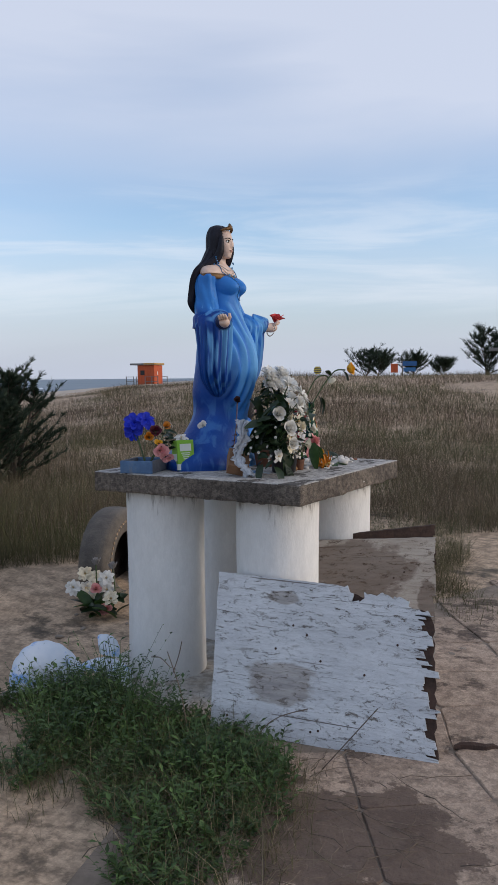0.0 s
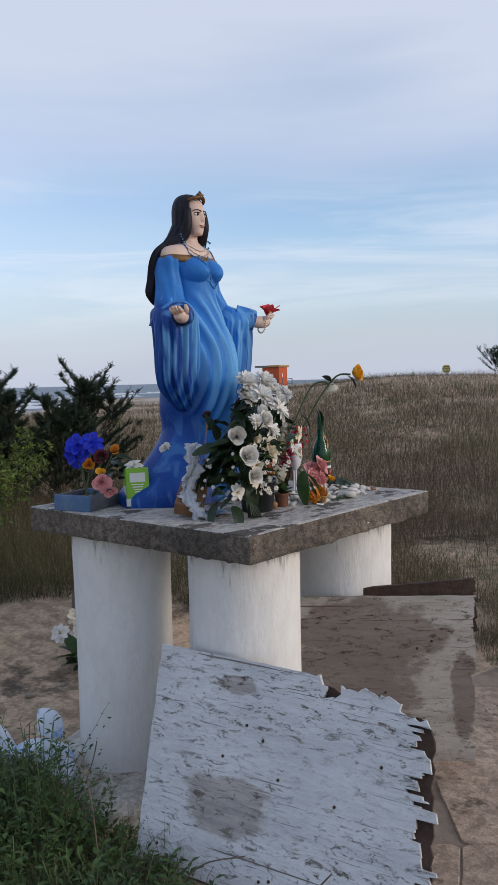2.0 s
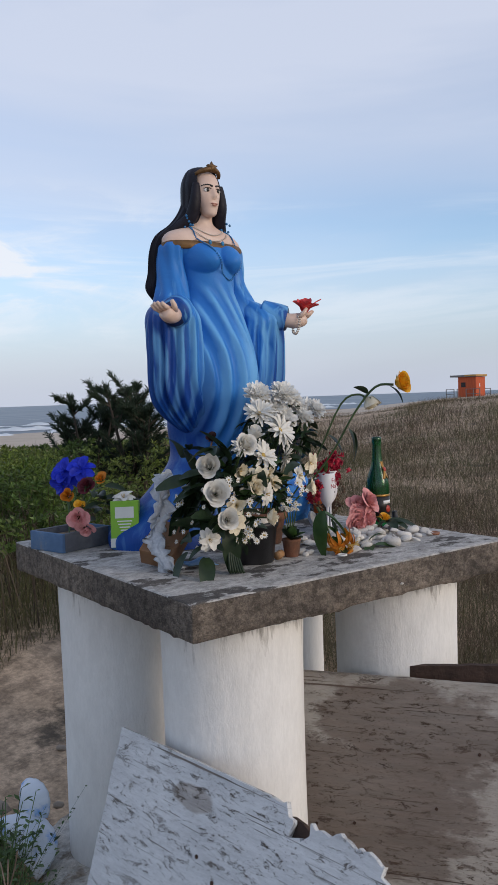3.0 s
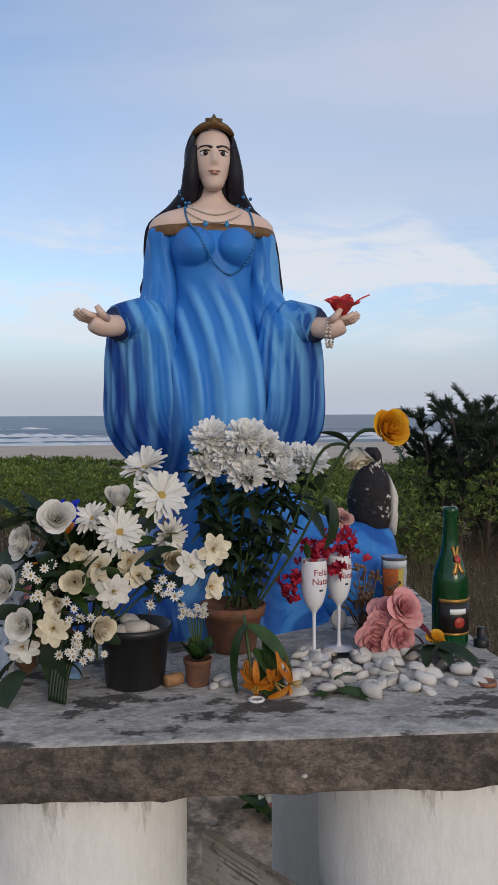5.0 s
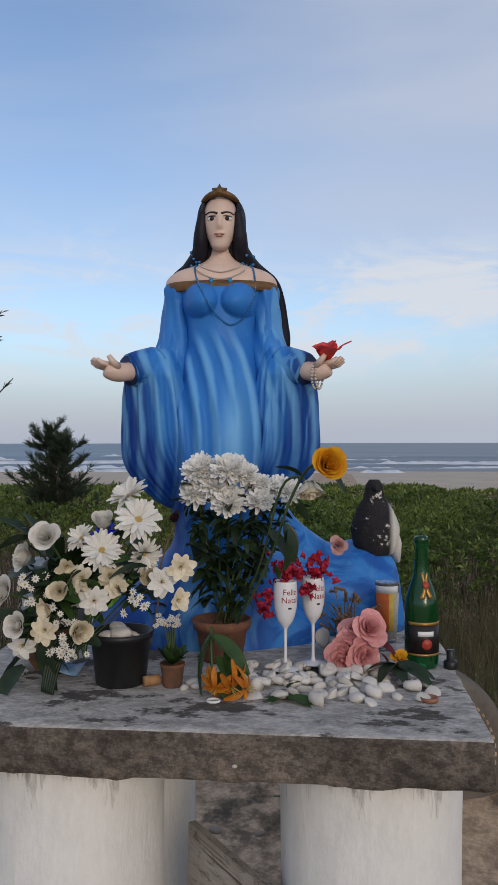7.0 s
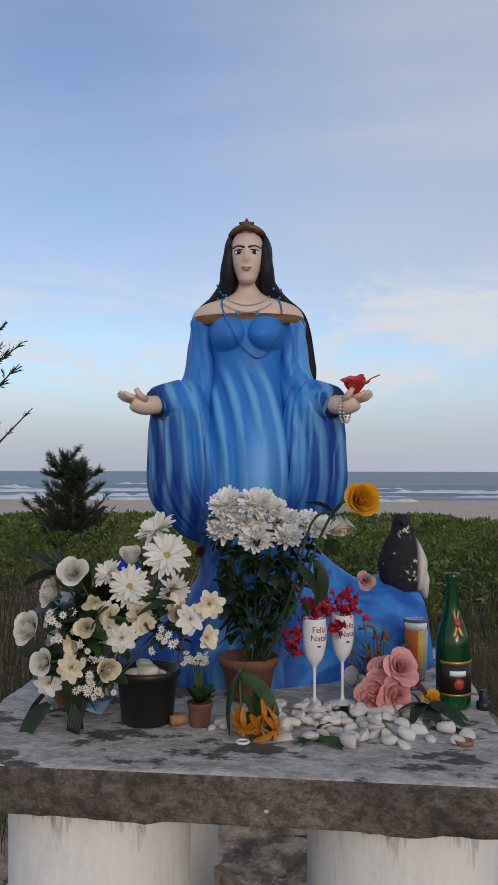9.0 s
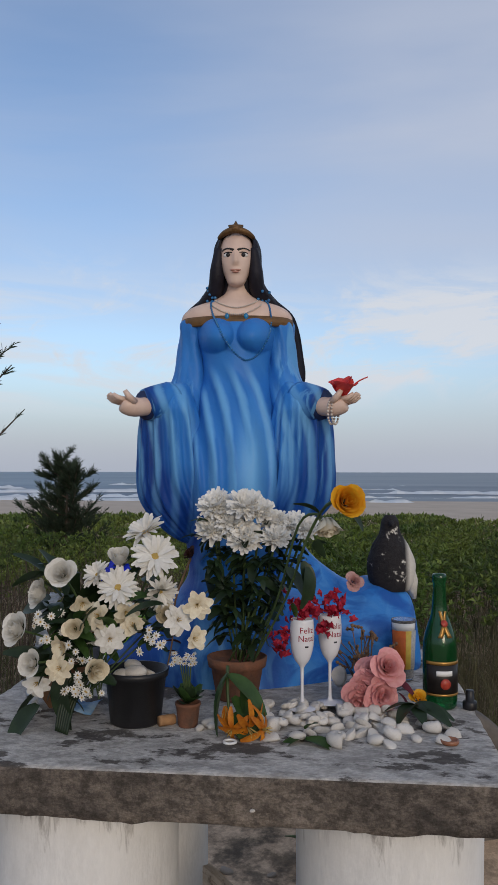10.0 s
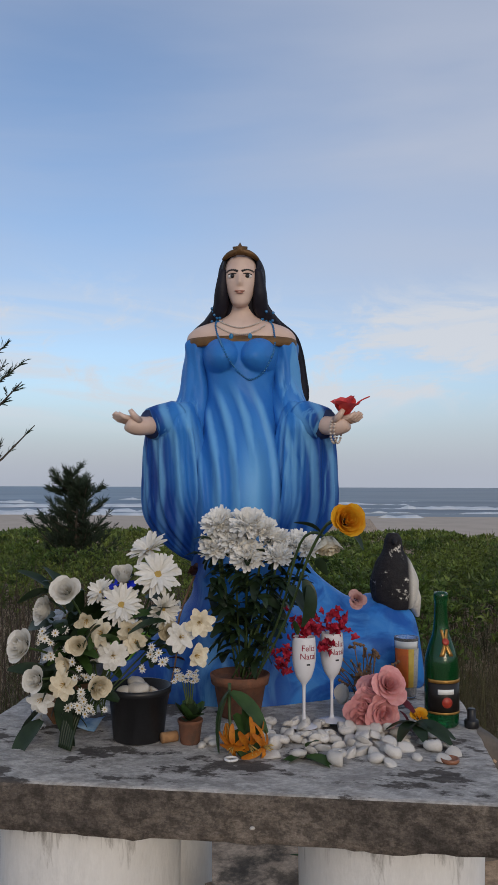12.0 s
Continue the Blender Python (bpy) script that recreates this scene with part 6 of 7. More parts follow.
# ---- offerings at the seaward and path side of the slab ----
BLUEW = material("blue_worn_paint", (0.10, 0.19, 0.33), (0.07, 0.13, 0.24), 12, 0.75, 0.4, 60, (0.22, 0.20, 0.18), 12, 0.38)
GREYW = material("grey_worn_wood", (0.16, 0.17, 0.19), (0.10, 0.105, 0.12), 14, 0.85, 0.5, 70, (0.05, 0.05, 0.05), 10, 0.36)
crate = thing("wooden_box", pose(-2.20, 3.375, TOP, 0, 0, 15), "small open wooden box with worn blue paint", "box")
for n, sx, sy, x, y, mat in (("front_board", 0.17, 0.012, 0, -0.084, BLUEW), ("rear_board", 0.17, 0.012, 0, 0.11, BLUEW), ("end_board", 0.012, 0.182, 0.079, 0.013, GREYW), ("end_board", 0.012, 0.182, -0.079, 0.013, GREYW)):
    bm = bmesh.new()
    box(bm, sx, sy, 0.062, pose(x, y, 0.032))
    part(n, bm, mat, crate, bevel=0.002)
bm = bmesh.new()
box(bm, 0.144, 0.18, 0.03, pose(0, 0.013, 0.025))
part("soil", bm, M["sand"], crate)
art = thing("artificial_flowers", pose(-2.17, 3.38, TOP + 0.03), "faded artificial flowers in blue, orange and pink in a box", "flowers")
rx = random.Random(9)
BLUEF = lily_mesh([PB, PB], 7, 80, 20, 0.75, -0.3)
for p, d, s in (((-2.285, 3.415, 1.345), (0.5, -0.8, 0.5), 0.055), ((-2.24, 3.45, 1.355), (0.6, -0.6, 0.6), 0.05), ((-2.28, 3.40, 1.30), (0.4, -0.9, 0.0), 0.05), ((-2.30, 3.44, 1.33), (0.8, -0.2, 0.5), 0.05)):
    put(art, "blue_flower", BLUEF, Vector(p), d, s, rx.uniform(0, 6))
    stem_part(art, [p, (p[0] * 0.4 - 2.17 * 0.6, 3.39, 1.2), (-2.18, 3.37, TOP + 0.035)], 0.0025)
for p, d, s, me in (((-2.145, 3.355, 1.282), (0.6, -0.7, 0.3), 0.028, rose_mesh([PO, LF], 0.9, 81, 14)), ((-2.07, 3.353, 1.215), (0.7, -0.6, 0.1), 0.038, rose_mesh([PP, LF], 1.2, 82, 14)), ((-2.045, 3.37, 1.175), (0.6, -0.6, -0.6), 0.034, rose_mesh([PP, LF], 1.3, 83, 10)),
                    ((-2.16, 3.43, 1.31), (0.5, -0.6, 0.6), 0.034, rose_mesh([PM, LF], 1.2, 84, 16)), ((-2.11, 3.46, 1.33), (0.5, -0.5, 0.7), 0.026, rose_mesh([PO, LF], 1.0, 85, 12)), ((-2.10, 3.38, 1.25), (0.6, -0.6, 0.5), 0.022, rose_mesh([PY, LF], 1.0, 86, 10))):
    put(art, "flower", me, Vector(p), d, s)
    stem_part(art, [p, (-2.13, 3.39, 1.2), (-2.17, 3.38, TOP + 0.035)], 0.0025)
for k in range(16):
    az = rx.uniform(0, 6.28)
    leaf_at(art, LEAF_D, (-2.12 + rx.uniform(-0.05, 0.06), 3.43 + rx.uniform(-0.03, 0.06), 1.20 + rx.uniform(0, 0.1)), (math.cos(az), math.sin(az), rx.uniform(-0.1, 0.8)), rx.uniform(0.05, 0.085), rx.uniform(-0.6, 0.6))

carton = thing("drink_carton", pose(-2.045, 3.512, TOP, 0, -7, -32) @ Matrix.Scale(1.22, 4), "green and white cardboard drink carton, slightly tilted", "carton")
GREENC = material("green_card", (0.22, 0.46, 0.035), (0.18, 0.40, 0.03), 20, 0.5)
WHITEC = material("white_card", (0.66, 0.68, 0.64), (0.6, 0.62, 0.58), 20, 0.5)
bm = bmesh.new()
box(bm, 0.062, 0.075, 0.125, pose(0, 0, 0.064))
part("carton_body", bm, GREENC, carton, bevel=0.002, smooth=False)
for sx, sy, sz, x, y, z in ((0.0632, 0.0762, 0.024, 0, 0, 0.015), (0.0005, 0.05, 0.03, 0.0313, 0, 0.095), (0.05, 0.0005, 0.03, 0, -0.0378, 0.055)):
    bm = bmesh.new()
    box(bm, sx, sy, sz, pose(x, y, z))
    part("printed_panel", bm, WHITEC, carton, smooth=False)
for k in range(4):
    bm = bmesh.new()
    box(bm, 0.0006, 0.04 - 0.006 * k, 0.003, pose(0.0314, 0, 0.072 - 0.008 * k))
    part("printed_bar", bm, M["white"], carton, smooth=False)
lilyw = thing("white_lily", pose(-2.06, 3.515, TOP + 0.150), "wilted white flower laid on the carton", "flower")
put(lilyw, "flower", LILY[1], Vector((-2.065, 3.52, TOP + 0.158)), (0.3, -0.3, 0.9), 0.034, 0.3)
leaf_at(lilyw, LEAF_D, (-2.09, 3.55, TOP + 0.12), (-0.2, 0.7, 0.4), 0.10, 0.3)
leaf_at(lilyw, LEAF_D, (-2.09, 3.54, TOP + 0.12), (-0.5, 0.5, 0.5), 0.09, -0.4)

CARD = material("brown_card", (0.23, 0.125, 0.065), (0.18, 0.095, 0.05), 14, 0.85, 0.2, 60)
cbox = thing("cardboard_box", pose(-1.70, 3.465, TOP + 0.040, 34, 12, 38), "small brown cardboard box lying tilted", "box")
bm = bmesh.new()
box(bm, 0.10, 0.13, 0.055, pose(0, 0, 0.03))
part("box_body", bm, CARD, cbox, bevel=0.002, smooth=False)
bm = bmesh.new()
box(bm, 0.104, 0.02, 0.002, pose(0, -0.02, 0.0592))
part("box_flap", bm, CARD, cbox, bevel=0.0005, smooth=False)
LACE = leafy("white_lace", (0.70, 0.73, 0.77), (0.55, 0.58, 0.63), 0.8, 0.0, 0.35, 120)
lace = thing("lace_cloth", pose(-1.645, 3.435, TOP + 0.1), "crumpled white lace cloth hanging over a cardboard box", "cloth")
bm = bmesh.new()
path = refine([(-0.015, 0.02, 0.165), (0.0, 0.0, 0.15), (0.012, -0.012, 0.10), (0.0, -0.01, 0.055), (-0.02, -0.02, 0.015), (0.0, -0.03, -0.03), (0.035, -0.025, -0.065), (0.055, -0.015, -0.095)], 5)
rows = []
for i, (x, y, z) in enumerate(path):
    w = 0.012 + 0.018 * abs(math.sin(i * 0.33)) + 0.01 * math.sin(i * 1.7)
    rows.append([(x + w * s * 0.75 + 0.006 * math.sin(9 * s + i), y + w * s * 0.6 - 0.010 * math.cos(7 * s + i * 0.8), z + 0.008 * math.sin(5 * s + i)) for s in np.linspace(-1, 1, 13)])
skin_rings(bm, rows, closed=False)
ob = part("cloth_body", bm, LACE, lace)
ob.modifiers.new("thickness", "SOLIDIFY").thickness = 0.002
paper = thing("blue_paper", pose(-1.625, 3.53, TOP), "scrap of blue and white paper on the slab", "paper")
bm = bmesh.new()
rows = [[(0.05 * (u - 0.5) * 2, 0.035 * v, 0.004 + 0.012 * math.sin(2.2 * u + v) ** 2) for v in np.linspace(-1, 1, 6)] for u in np.linspace(0, 1, 7)]
skin_rings(bm, rows, closed=False)
ob = part("sheet", bm, material("blue_print", (0.09, 0.24, 0.48), (0.3, 0.45, 0.62), 30, 0.6), paper)
ob.modifiers.new("thickness", "SOLIDIFY").thickness = 0.0012
soap = thing("pink_soap", pose(-1.91, 3.60, TOP), "small pink bar of soap lying at the statue's feet", "soap")
bm = bmesh.new()
blob(bm, pose(0, 0, 0.012) @ Matrix.Diagonal((0.034, 0.022, 0.013, 1)), 0, 3, 0.1)
part("soap_body", bm, material("pink_soap", (0.55, 0.25, 0.33), (0.48, 0.2, 0.28), 20, 0.4), soap)
dr = thing("dried_rose", pose(-1.90, 3.70, TOP), "dark dried rose on a thin stem leaning on the gown", "flower")
put(dr, "flower", rose_mesh([PD, PD], 0.7, 90, 12), Vector((-1.865, 3.745, 1.452)), (0.4, -0.5, 0.5), 0.026)
stem_part(dr, [(-1.868, 3.748, 1.44), (-1.85, 3.71, 1.33), (-1.86, 3.70, 1.22), (-1.84, 3.68, TOP + 0.004)], 0.003, TWIG)
for k in range(5):
    leaf_at(dr, leaf_mesh([PD], 0.5), (-1.875, 3.72, 1.27 - 0.03 * k), (0.5 - 0.2 * k, -0.5, 0.3), 0.045, 0.4)

# ---- sea, far shore, plants ----
def stuff(name, verts, faces, mat, label, category, smooth=False):
    me = bpy.data.meshes.new(name)
    me.from_pydata(verts, [], faces)
    me.materials.append(mat)
    if smooth:
        me.shade_smooth()
    return tagged(new(name, me), label, category, kind="stuff")


SEAM = material("sea_water", (0.105, 0.135, 0.175), (0.075, 0.105, 0.14), 0.02, 0.40, 1.0, 0.35, stretch=(1, 0.25, 1), spec=0.3)
FOAM = material("sea_foam", (0.74, 0.76, 0.78), (0.55, 0.60, 0.64), 0.6, 0.8, 0.3, 3, stretch=(1, 0.4, 1))


def swell(x, y):
    d = -x - 104
    w = 0.0
    for k, (pos, amp, wid) in enumerate(((14, 0.35, 4), (34, 0.55, 5), (62, 0.6, 7), (100, 0.55, 8))):
        p = pos + 7 * noise.noise((y * 0.012, k * 3.0, 0))
        w += amp * (0.4 + 0.9 * max(0, noise.noise((y * 0.02, k * 5.1, 1)) + 0.35)) * math.exp(-((d - p) / wid) ** 2)
    return -2.42 + w + 0.05 * noise.noise((x * 0.2, y * 0.06, 0))


xs = sorted([-104 - v for v in list(np.arange(-6, 130, 1.6)) + [140, 160, 190, 230, 290, 380, 520, 760, 1150, 1800, 2800, 4300]])
ys = [-3900, -2200, -1300, -800, -560] + list(np.arange(-420, 620, 6.0)) + [800, 1100, 1700, 2700, 4200]
sea = tagged(sheet("water", xs, ys, swell, SEAM), "grey-blue sea with low breaking waves", "sea", kind="structure")
verts, faces = [], []
for k, (pos, wid, thr) in enumerate(((3, 2.2, -0.1), (15, 3.0, 0.0), (23, 2.0, 0.05), (35, 3.0, 0.0), (45, 1.5, 0.12), (63, 3.2, 0.08), (101, 2.5, 0.15))):
    y = -330.0
    while y < 560:
        ln = 1.3
        ps = [noise.noise((q * 0.02, k * 5.1, 1)) + 0.35 * noise.noise((q * 0.13, k, 4)) + 0.2 * noise.noise((q * 0.6, k, 9)) - thr + 0.10 for q in (y, y + ln)]
        if max(ps) > 0:
            n = len(verts)
            for yy, p in zip((y, y + ln), ps):
                p = max(0.0, p)
                c = pos + 7 * noise.noise((yy * 0.012, k * 3.0, 0)) * (0 if k == 0 else 1)
                wd = wid * min(1, p * 4) * (0.7 + 0.6 * noise.noise((yy * 0.3, k, 2)))
                for s in (-1, 0, 1):
                    x = -104 - c + s * wd * 0.6 + 0.5 * noise.noise((yy * 0.4, s, k))
                    verts.append((x, yy, swell(x, yy) + (min(1, p * 4) * (0.50 + 0.45 * noise.noise((yy * 0.5, k, 6))) if s == 0 else 0.02)))
            faces += [(n, n + 1, n + 4, n + 3), (n + 1, n + 2, n + 5, n + 4)]
        y += ln
stuff("sea_foam", verts, faces, FOAM, "white foam of breaking waves", "foam", True)
# bare beach in front of the water
beach = tagged(sheet("beach", [-112, -104, -96, -88, -76, -62, -52, -46, -41], list(np.arange(-300, 400, 12.0)),
                     lambda x, y: max(height(x, y), -2.4) + 0.035 - (0.5 if x > -42 else 0.0), M["beach"]), "smooth pale beach sand along the water", "beach", kind="structure")

rg = np.random.RandomState(4)


def scatter(n, r0, r1, b0, b1, cx=0.3, cy=1.5):
    """Places spread evenly in bearing and in the logarithm of their distance."""
    r = np.exp(rg.uniform(math.log(r0), math.log(r1), n))
    b = np.radians(rg.uniform(b0, b1, n))
    return cx - r * np.sin(b), cy + r * np.cos(b), r


def blades(pts, hts, wid, lean, seg=2):
    """Grass blades: narrow tapering strips that bend over. Returns vertices and faces."""
    n = len(pts)
    az = rg.uniform(0, 2 * math.pi, n)
    ln = np.abs(rg.normal(0, lean, n)) + 0.05
    out = np.stack([np.cos(az), np.sin(az), np.zeros(n)], 1)
    face = rg.uniform(0, 2 * math.pi, n)
    side = np.stack([np.cos(face), np.sin(face), np.zeros(n)], 1)
    rows = []
    for k in range(seg + 1):
        u = k / seg
        c = pts + np.stack([np.zeros(n), np.zeros(n), hts * u * (1 - 0.25 * ln * u)], 1) + out * (hts * ln * u * u)[:, None]
        w = (wid * (1 - 0.85 * u))[:, None] * side
        rows += [c - w, c + w]
    v = np.stack(rows, 1).reshape(-1, 3)
    m = 2 * (seg + 1)
    base = np.arange(n)[:, None] * m
    f = np.concatenate([base + np.array([[2 * k, 2 * k + 1, 2 * k + 3, 2 * k + 2]]) for k in range(seg)], 0)
    return v.tolist(), f.tolist()


def keep_out(x, y):
    """Bare ground: round the altar, on the paving, and the sand patches."""
    d = np.hypot((x + 1.85) / 1.15, (y - 3.9) / 1.35)
    bare = d < 1.0
    bare |= (x > -2.9 + 0.35 * np.sin(y * 2.1)) & (y < 5.4 + 0.5 * np.sin(x * 2.3)) & (y > -6)
    bare |= (x > -0.8 + 0.3 * np.sin(y * 1.7)) & (y < 6.4)
    s = np.array([noise.noise((a * 0.55, b * 0.55, 11)) for a, b in zip(x, y)])
    near = np.hypot((x + 3.0) / 1.15, (y - 3.75) / 0.95) + 0.9 * s < 0.88
    bare |= near
    bare |= np.hypot(x + 3.45, y - 4.6) < 0.5
    bare |= (np.hypot(x + 0.6, y - 6.8) < 1.7) & (s > 0.05)
    far = np.array([noise.noise((a * 0.11, b * 0.07, 21)) for a, b in zip(x, y)])
    bare |= (y > 20) & (far > 0.40)
    return bare


DRY = leafy("dry_grass", (0.155, 0.102, 0.072), (0.085, 0.056, 0.042), 0.85, 0.5, 0.3, 0.25, (0.10, 0.095, 0.045), 0.30)
PALE = leafy("pale_grass", (0.36, 0.29, 0.18), (0.23, 0.18, 0.11), 0.85, 0.35, 0.25, 0.25)
GRN = leafy("green_grass", (0.095, 0.115, 0.040), (0.055, 0.066, 0.024), 0.7, 0.40, 0.3, 0.3, (0.12, 0.10, 0.05), 0.35)


def field(name, n, r0, r1, b0, b1, hmin, hmax, wid, lean, mat, label, seed, thin=None):
    x, y, r = scatter(n, r0, r1, b0, b1)
    ok = ~keep_out(x, y)
    tuft = np.array([noise.noise((a * 0.7, b * 0.7, seed)) for a, b in zip(x, y)])
    ok &= tuft > -0.35
    if thin is not None:
        ok &= thin(x, y)
    x, y, r, tuft = x[ok], y[ok], r[ok], tuft[ok]
    z = np.array([height(a, b) for a, b in zip(x, y)])
    h = rg.uniform(hmin, hmax, len(x)) * (0.75 + 0.55 * tuft) * np.clip(0.55 + r / 16, 0.6, 1.0)
    w = wid * np.clip(r / 7, 1, 4.5) * rg.uniform(0.6, 1.3, len(x))
    v, f = blades(np.stack([x, y, z - 0.02], 1), h, w, lean)
    return stuff(name, v, f, mat, label, "grass")


def landside(x, y):
    return (x > -24 - 0.55 * np.clip(y - 8, 0, 70))


field("dry_grass", 260000, 4.6, 60, -20, 60, 0.18, 0.60, 0.0014, 1.0, DRY, "tall dry brown dune grass", 31, landside)
field("pale_grass", 26000, 4.6, 50, -20, 75, 0.22, 0.62, 0.0013, 1.0, PALE, "pale straw-coloured dune grass", 33, landside)
field("green_grass", 140000, 4.2, 40, -20, 120, 0.10, 0.36, 0.0018, 1.05, GRN, "short green and brown dune grass", 35, landside)
field("undergrowth", 110000, 3.8, 24, -30, 75, 0.04, 0.17, 0.0024, 1.3, GRN, "low green and brown undergrowth among the dune grass", 37, landside)
# wiry dark grass close behind the slab
x, y, r = scatter(15000, 2.8, 8, 74, 150, 0.0, 4.0)
ok = (x < -3.1) & (np.hypot(x + 3.5, y - 4.6) > 0.7) & ~keep_out(x, y)
x, y = x[ok], y[ok]
z = np.array([height(a, b) for a, b in zip(x, y)])
v, f = blades(np.stack([x, y, z - 0.02], 1), rg.uniform(0.25, 0.75, len(x)), rg.uniform(0.0012, 0.0028, len(x)), 0.55)
stuff("wiry_grass", v, f, GRN, "wiry grey-green grass close behind the altar", "grass")


# low leafy shrubs between the altar and the beach
def canopy(x, y):
    d = math.hypot(x, y - 4)
    top = 1.60 - 0.064 * d - 0.12 * sm(d, 4, 8) + 0.34 * noise.noise((x * 0.45, y * 0.45, 41)) + 0.20 * noise.noise((x * 1.3, y * 1.3, 43)) - 0.04
    return top


SHRUB = leafy("shrub_leaf", (0.095, 0.155, 0.032), (0.042, 0.080, 0.019), 0.45, 0.60, 0.30, 0.6, (0.16, 0.20, 0.042), 0.8)
verts, faces = [], []
rs = random.Random(17)


def shrub_ground(x, y, r):
    if math.degrees(math.atan2(0.34 - x, y - 0.18)) < 51 + 2.5 * noise.noise((x, y, 2)):
        return False
    if x > -4.2 - 0.5 * noise.noise((y * 0.8, 3, 3)) or x < -25:
        return False
    return not (noise.noise((x * 0.30, y * 0.30, 47)) < -0.22 and r < 14)


def rosette(c, axis, k, leaves=6):
    """A tuft of leaves round a shoot that points along axis."""
    side = axis.orthogonal().normalized()
    other = axis.cross(side)
    for q in range(leaves):
        a = q * 2.4 + rs.uniform(-0.4, 0.4)
        el = 0.15 + 0.17 * q
        d = (side * math.cos(a) + other * math.sin(a)) * math.cos(el) + axis * math.sin(el)
        s = d.cross(axis)
        s = s.normalized() if s.length > 1e-4 else side
        ln = rs.uniform(0.040, 0.070) * k
        wd = ln * rs.uniform(0.15, 0.21)
        bend = s.cross(d) * ln * 0.10
        n = len(verts)
        verts.extend((tuple(c), tuple(c + d * ln * 0.5 + s * wd + bend), tuple(c + d * ln), tuple(c + d * ln * 0.5 - s * wd + bend)))
        faces.extend(((n, n + 1, n + 2), (n, n + 2, n + 3)))


tufts = 0
while tufts < 36000:
    r = math.exp(rs.uniform(math.log(4.6), math.log(27)))
    b = radians(rs.uniform(58, 132))
    x, y = 0.1 - r * math.sin(b), 4.0 + r * math.cos(b)
    if not shrub_ground(x, y, r):
        continue
    g = height(x, y)
    top = max(canopy(x, y), g + 0.14)
    top = g + (top - g) * (0.45 + 0.55 * sm(-4.1 - x, 0, 1.2)) * rs.uniform(0.72, 1.06)
    k = max(1.0, r / 9)
    # one shoot-covered dome
    rad, tall = rs.uniform(0.13, 0.30) * k ** 0.7, min(top - g, rs.uniform(0.18, 0.40) * k ** 0.5)
    for q in range(int(rs.uniform(22, 40))):
        az, el = rs.uniform(0, 6.283), math.asin(rs.uniform(-0.15, 1.0))
        d = Vector((math.cos(az) * math.cos(el), math.sin(az) * math.cos(el), math.sin(el)))
        w = 1 + 0.25 * noise.noise(d * 2 + Vector((x, y, 0)))
        c = Vector((x + d.x * rad * w, y + d.y * rad * w, top - tall + tall * d.z * w))
        axis = (d + Vector((rs.gauss(0, 0.25), rs.gauss(0, 0.25), 0.7))).normalized()
        rosette(c, axis, k * rs.uniform(0.8, 1.15))
        tufts += 1
stuff("shrubs", verts, faces, SHRUB, "low dense dune shrubs with bright green narrow leaves", "shrub")
# their brown twigs and some bare stalks above them
pts, hts = [], []
while len(pts) < 5200:
    r = math.exp(rs.uniform(math.log(4.6), math.log(26)))
    b = radians(rs.uniform(58, 132))
    x, y = 0.1 - r * math.sin(b), 4.0 + r * math.cos(b)
    if x > -4.0 or x < -25 or math.degrees(math.atan2(0.34 - x, y - 0.18)) < 51:
        continue
    g = height(x, y)
    tall = rs.random() < 0.14 and r > 9
    pts.append((x, y, g))
    hts.append(max(0.1, canopy(x, y) - g) * rs.uniform(0.6, 0.95) + (rs.uniform(0.1, 0.32) if tall else 0))
v, f = blades(np.array(pts), np.array(hts), np.full(len(pts), 0.006), 0.25)
stuff("bare_twigs", v, f, material("twig_bark", (0.085, 0.062, 0.045), (0.05, 0.038, 0.03), 3, 0.9, island=0.3), "thin bare brown twigs among the shrubs", "twigs")


# ---- needle-leaved trees ----
BARK = material("bark", (0.085, 0.065, 0.05), (0.05, 0.04, 0.032), 12, 0.9, 0.7, 30)
NEEDLE = leafy("needle_foliage", (0.030, 0.050, 0.026), (0.018, 0.032, 0.018), 0.7, 0.40, 0.2, 0.8)


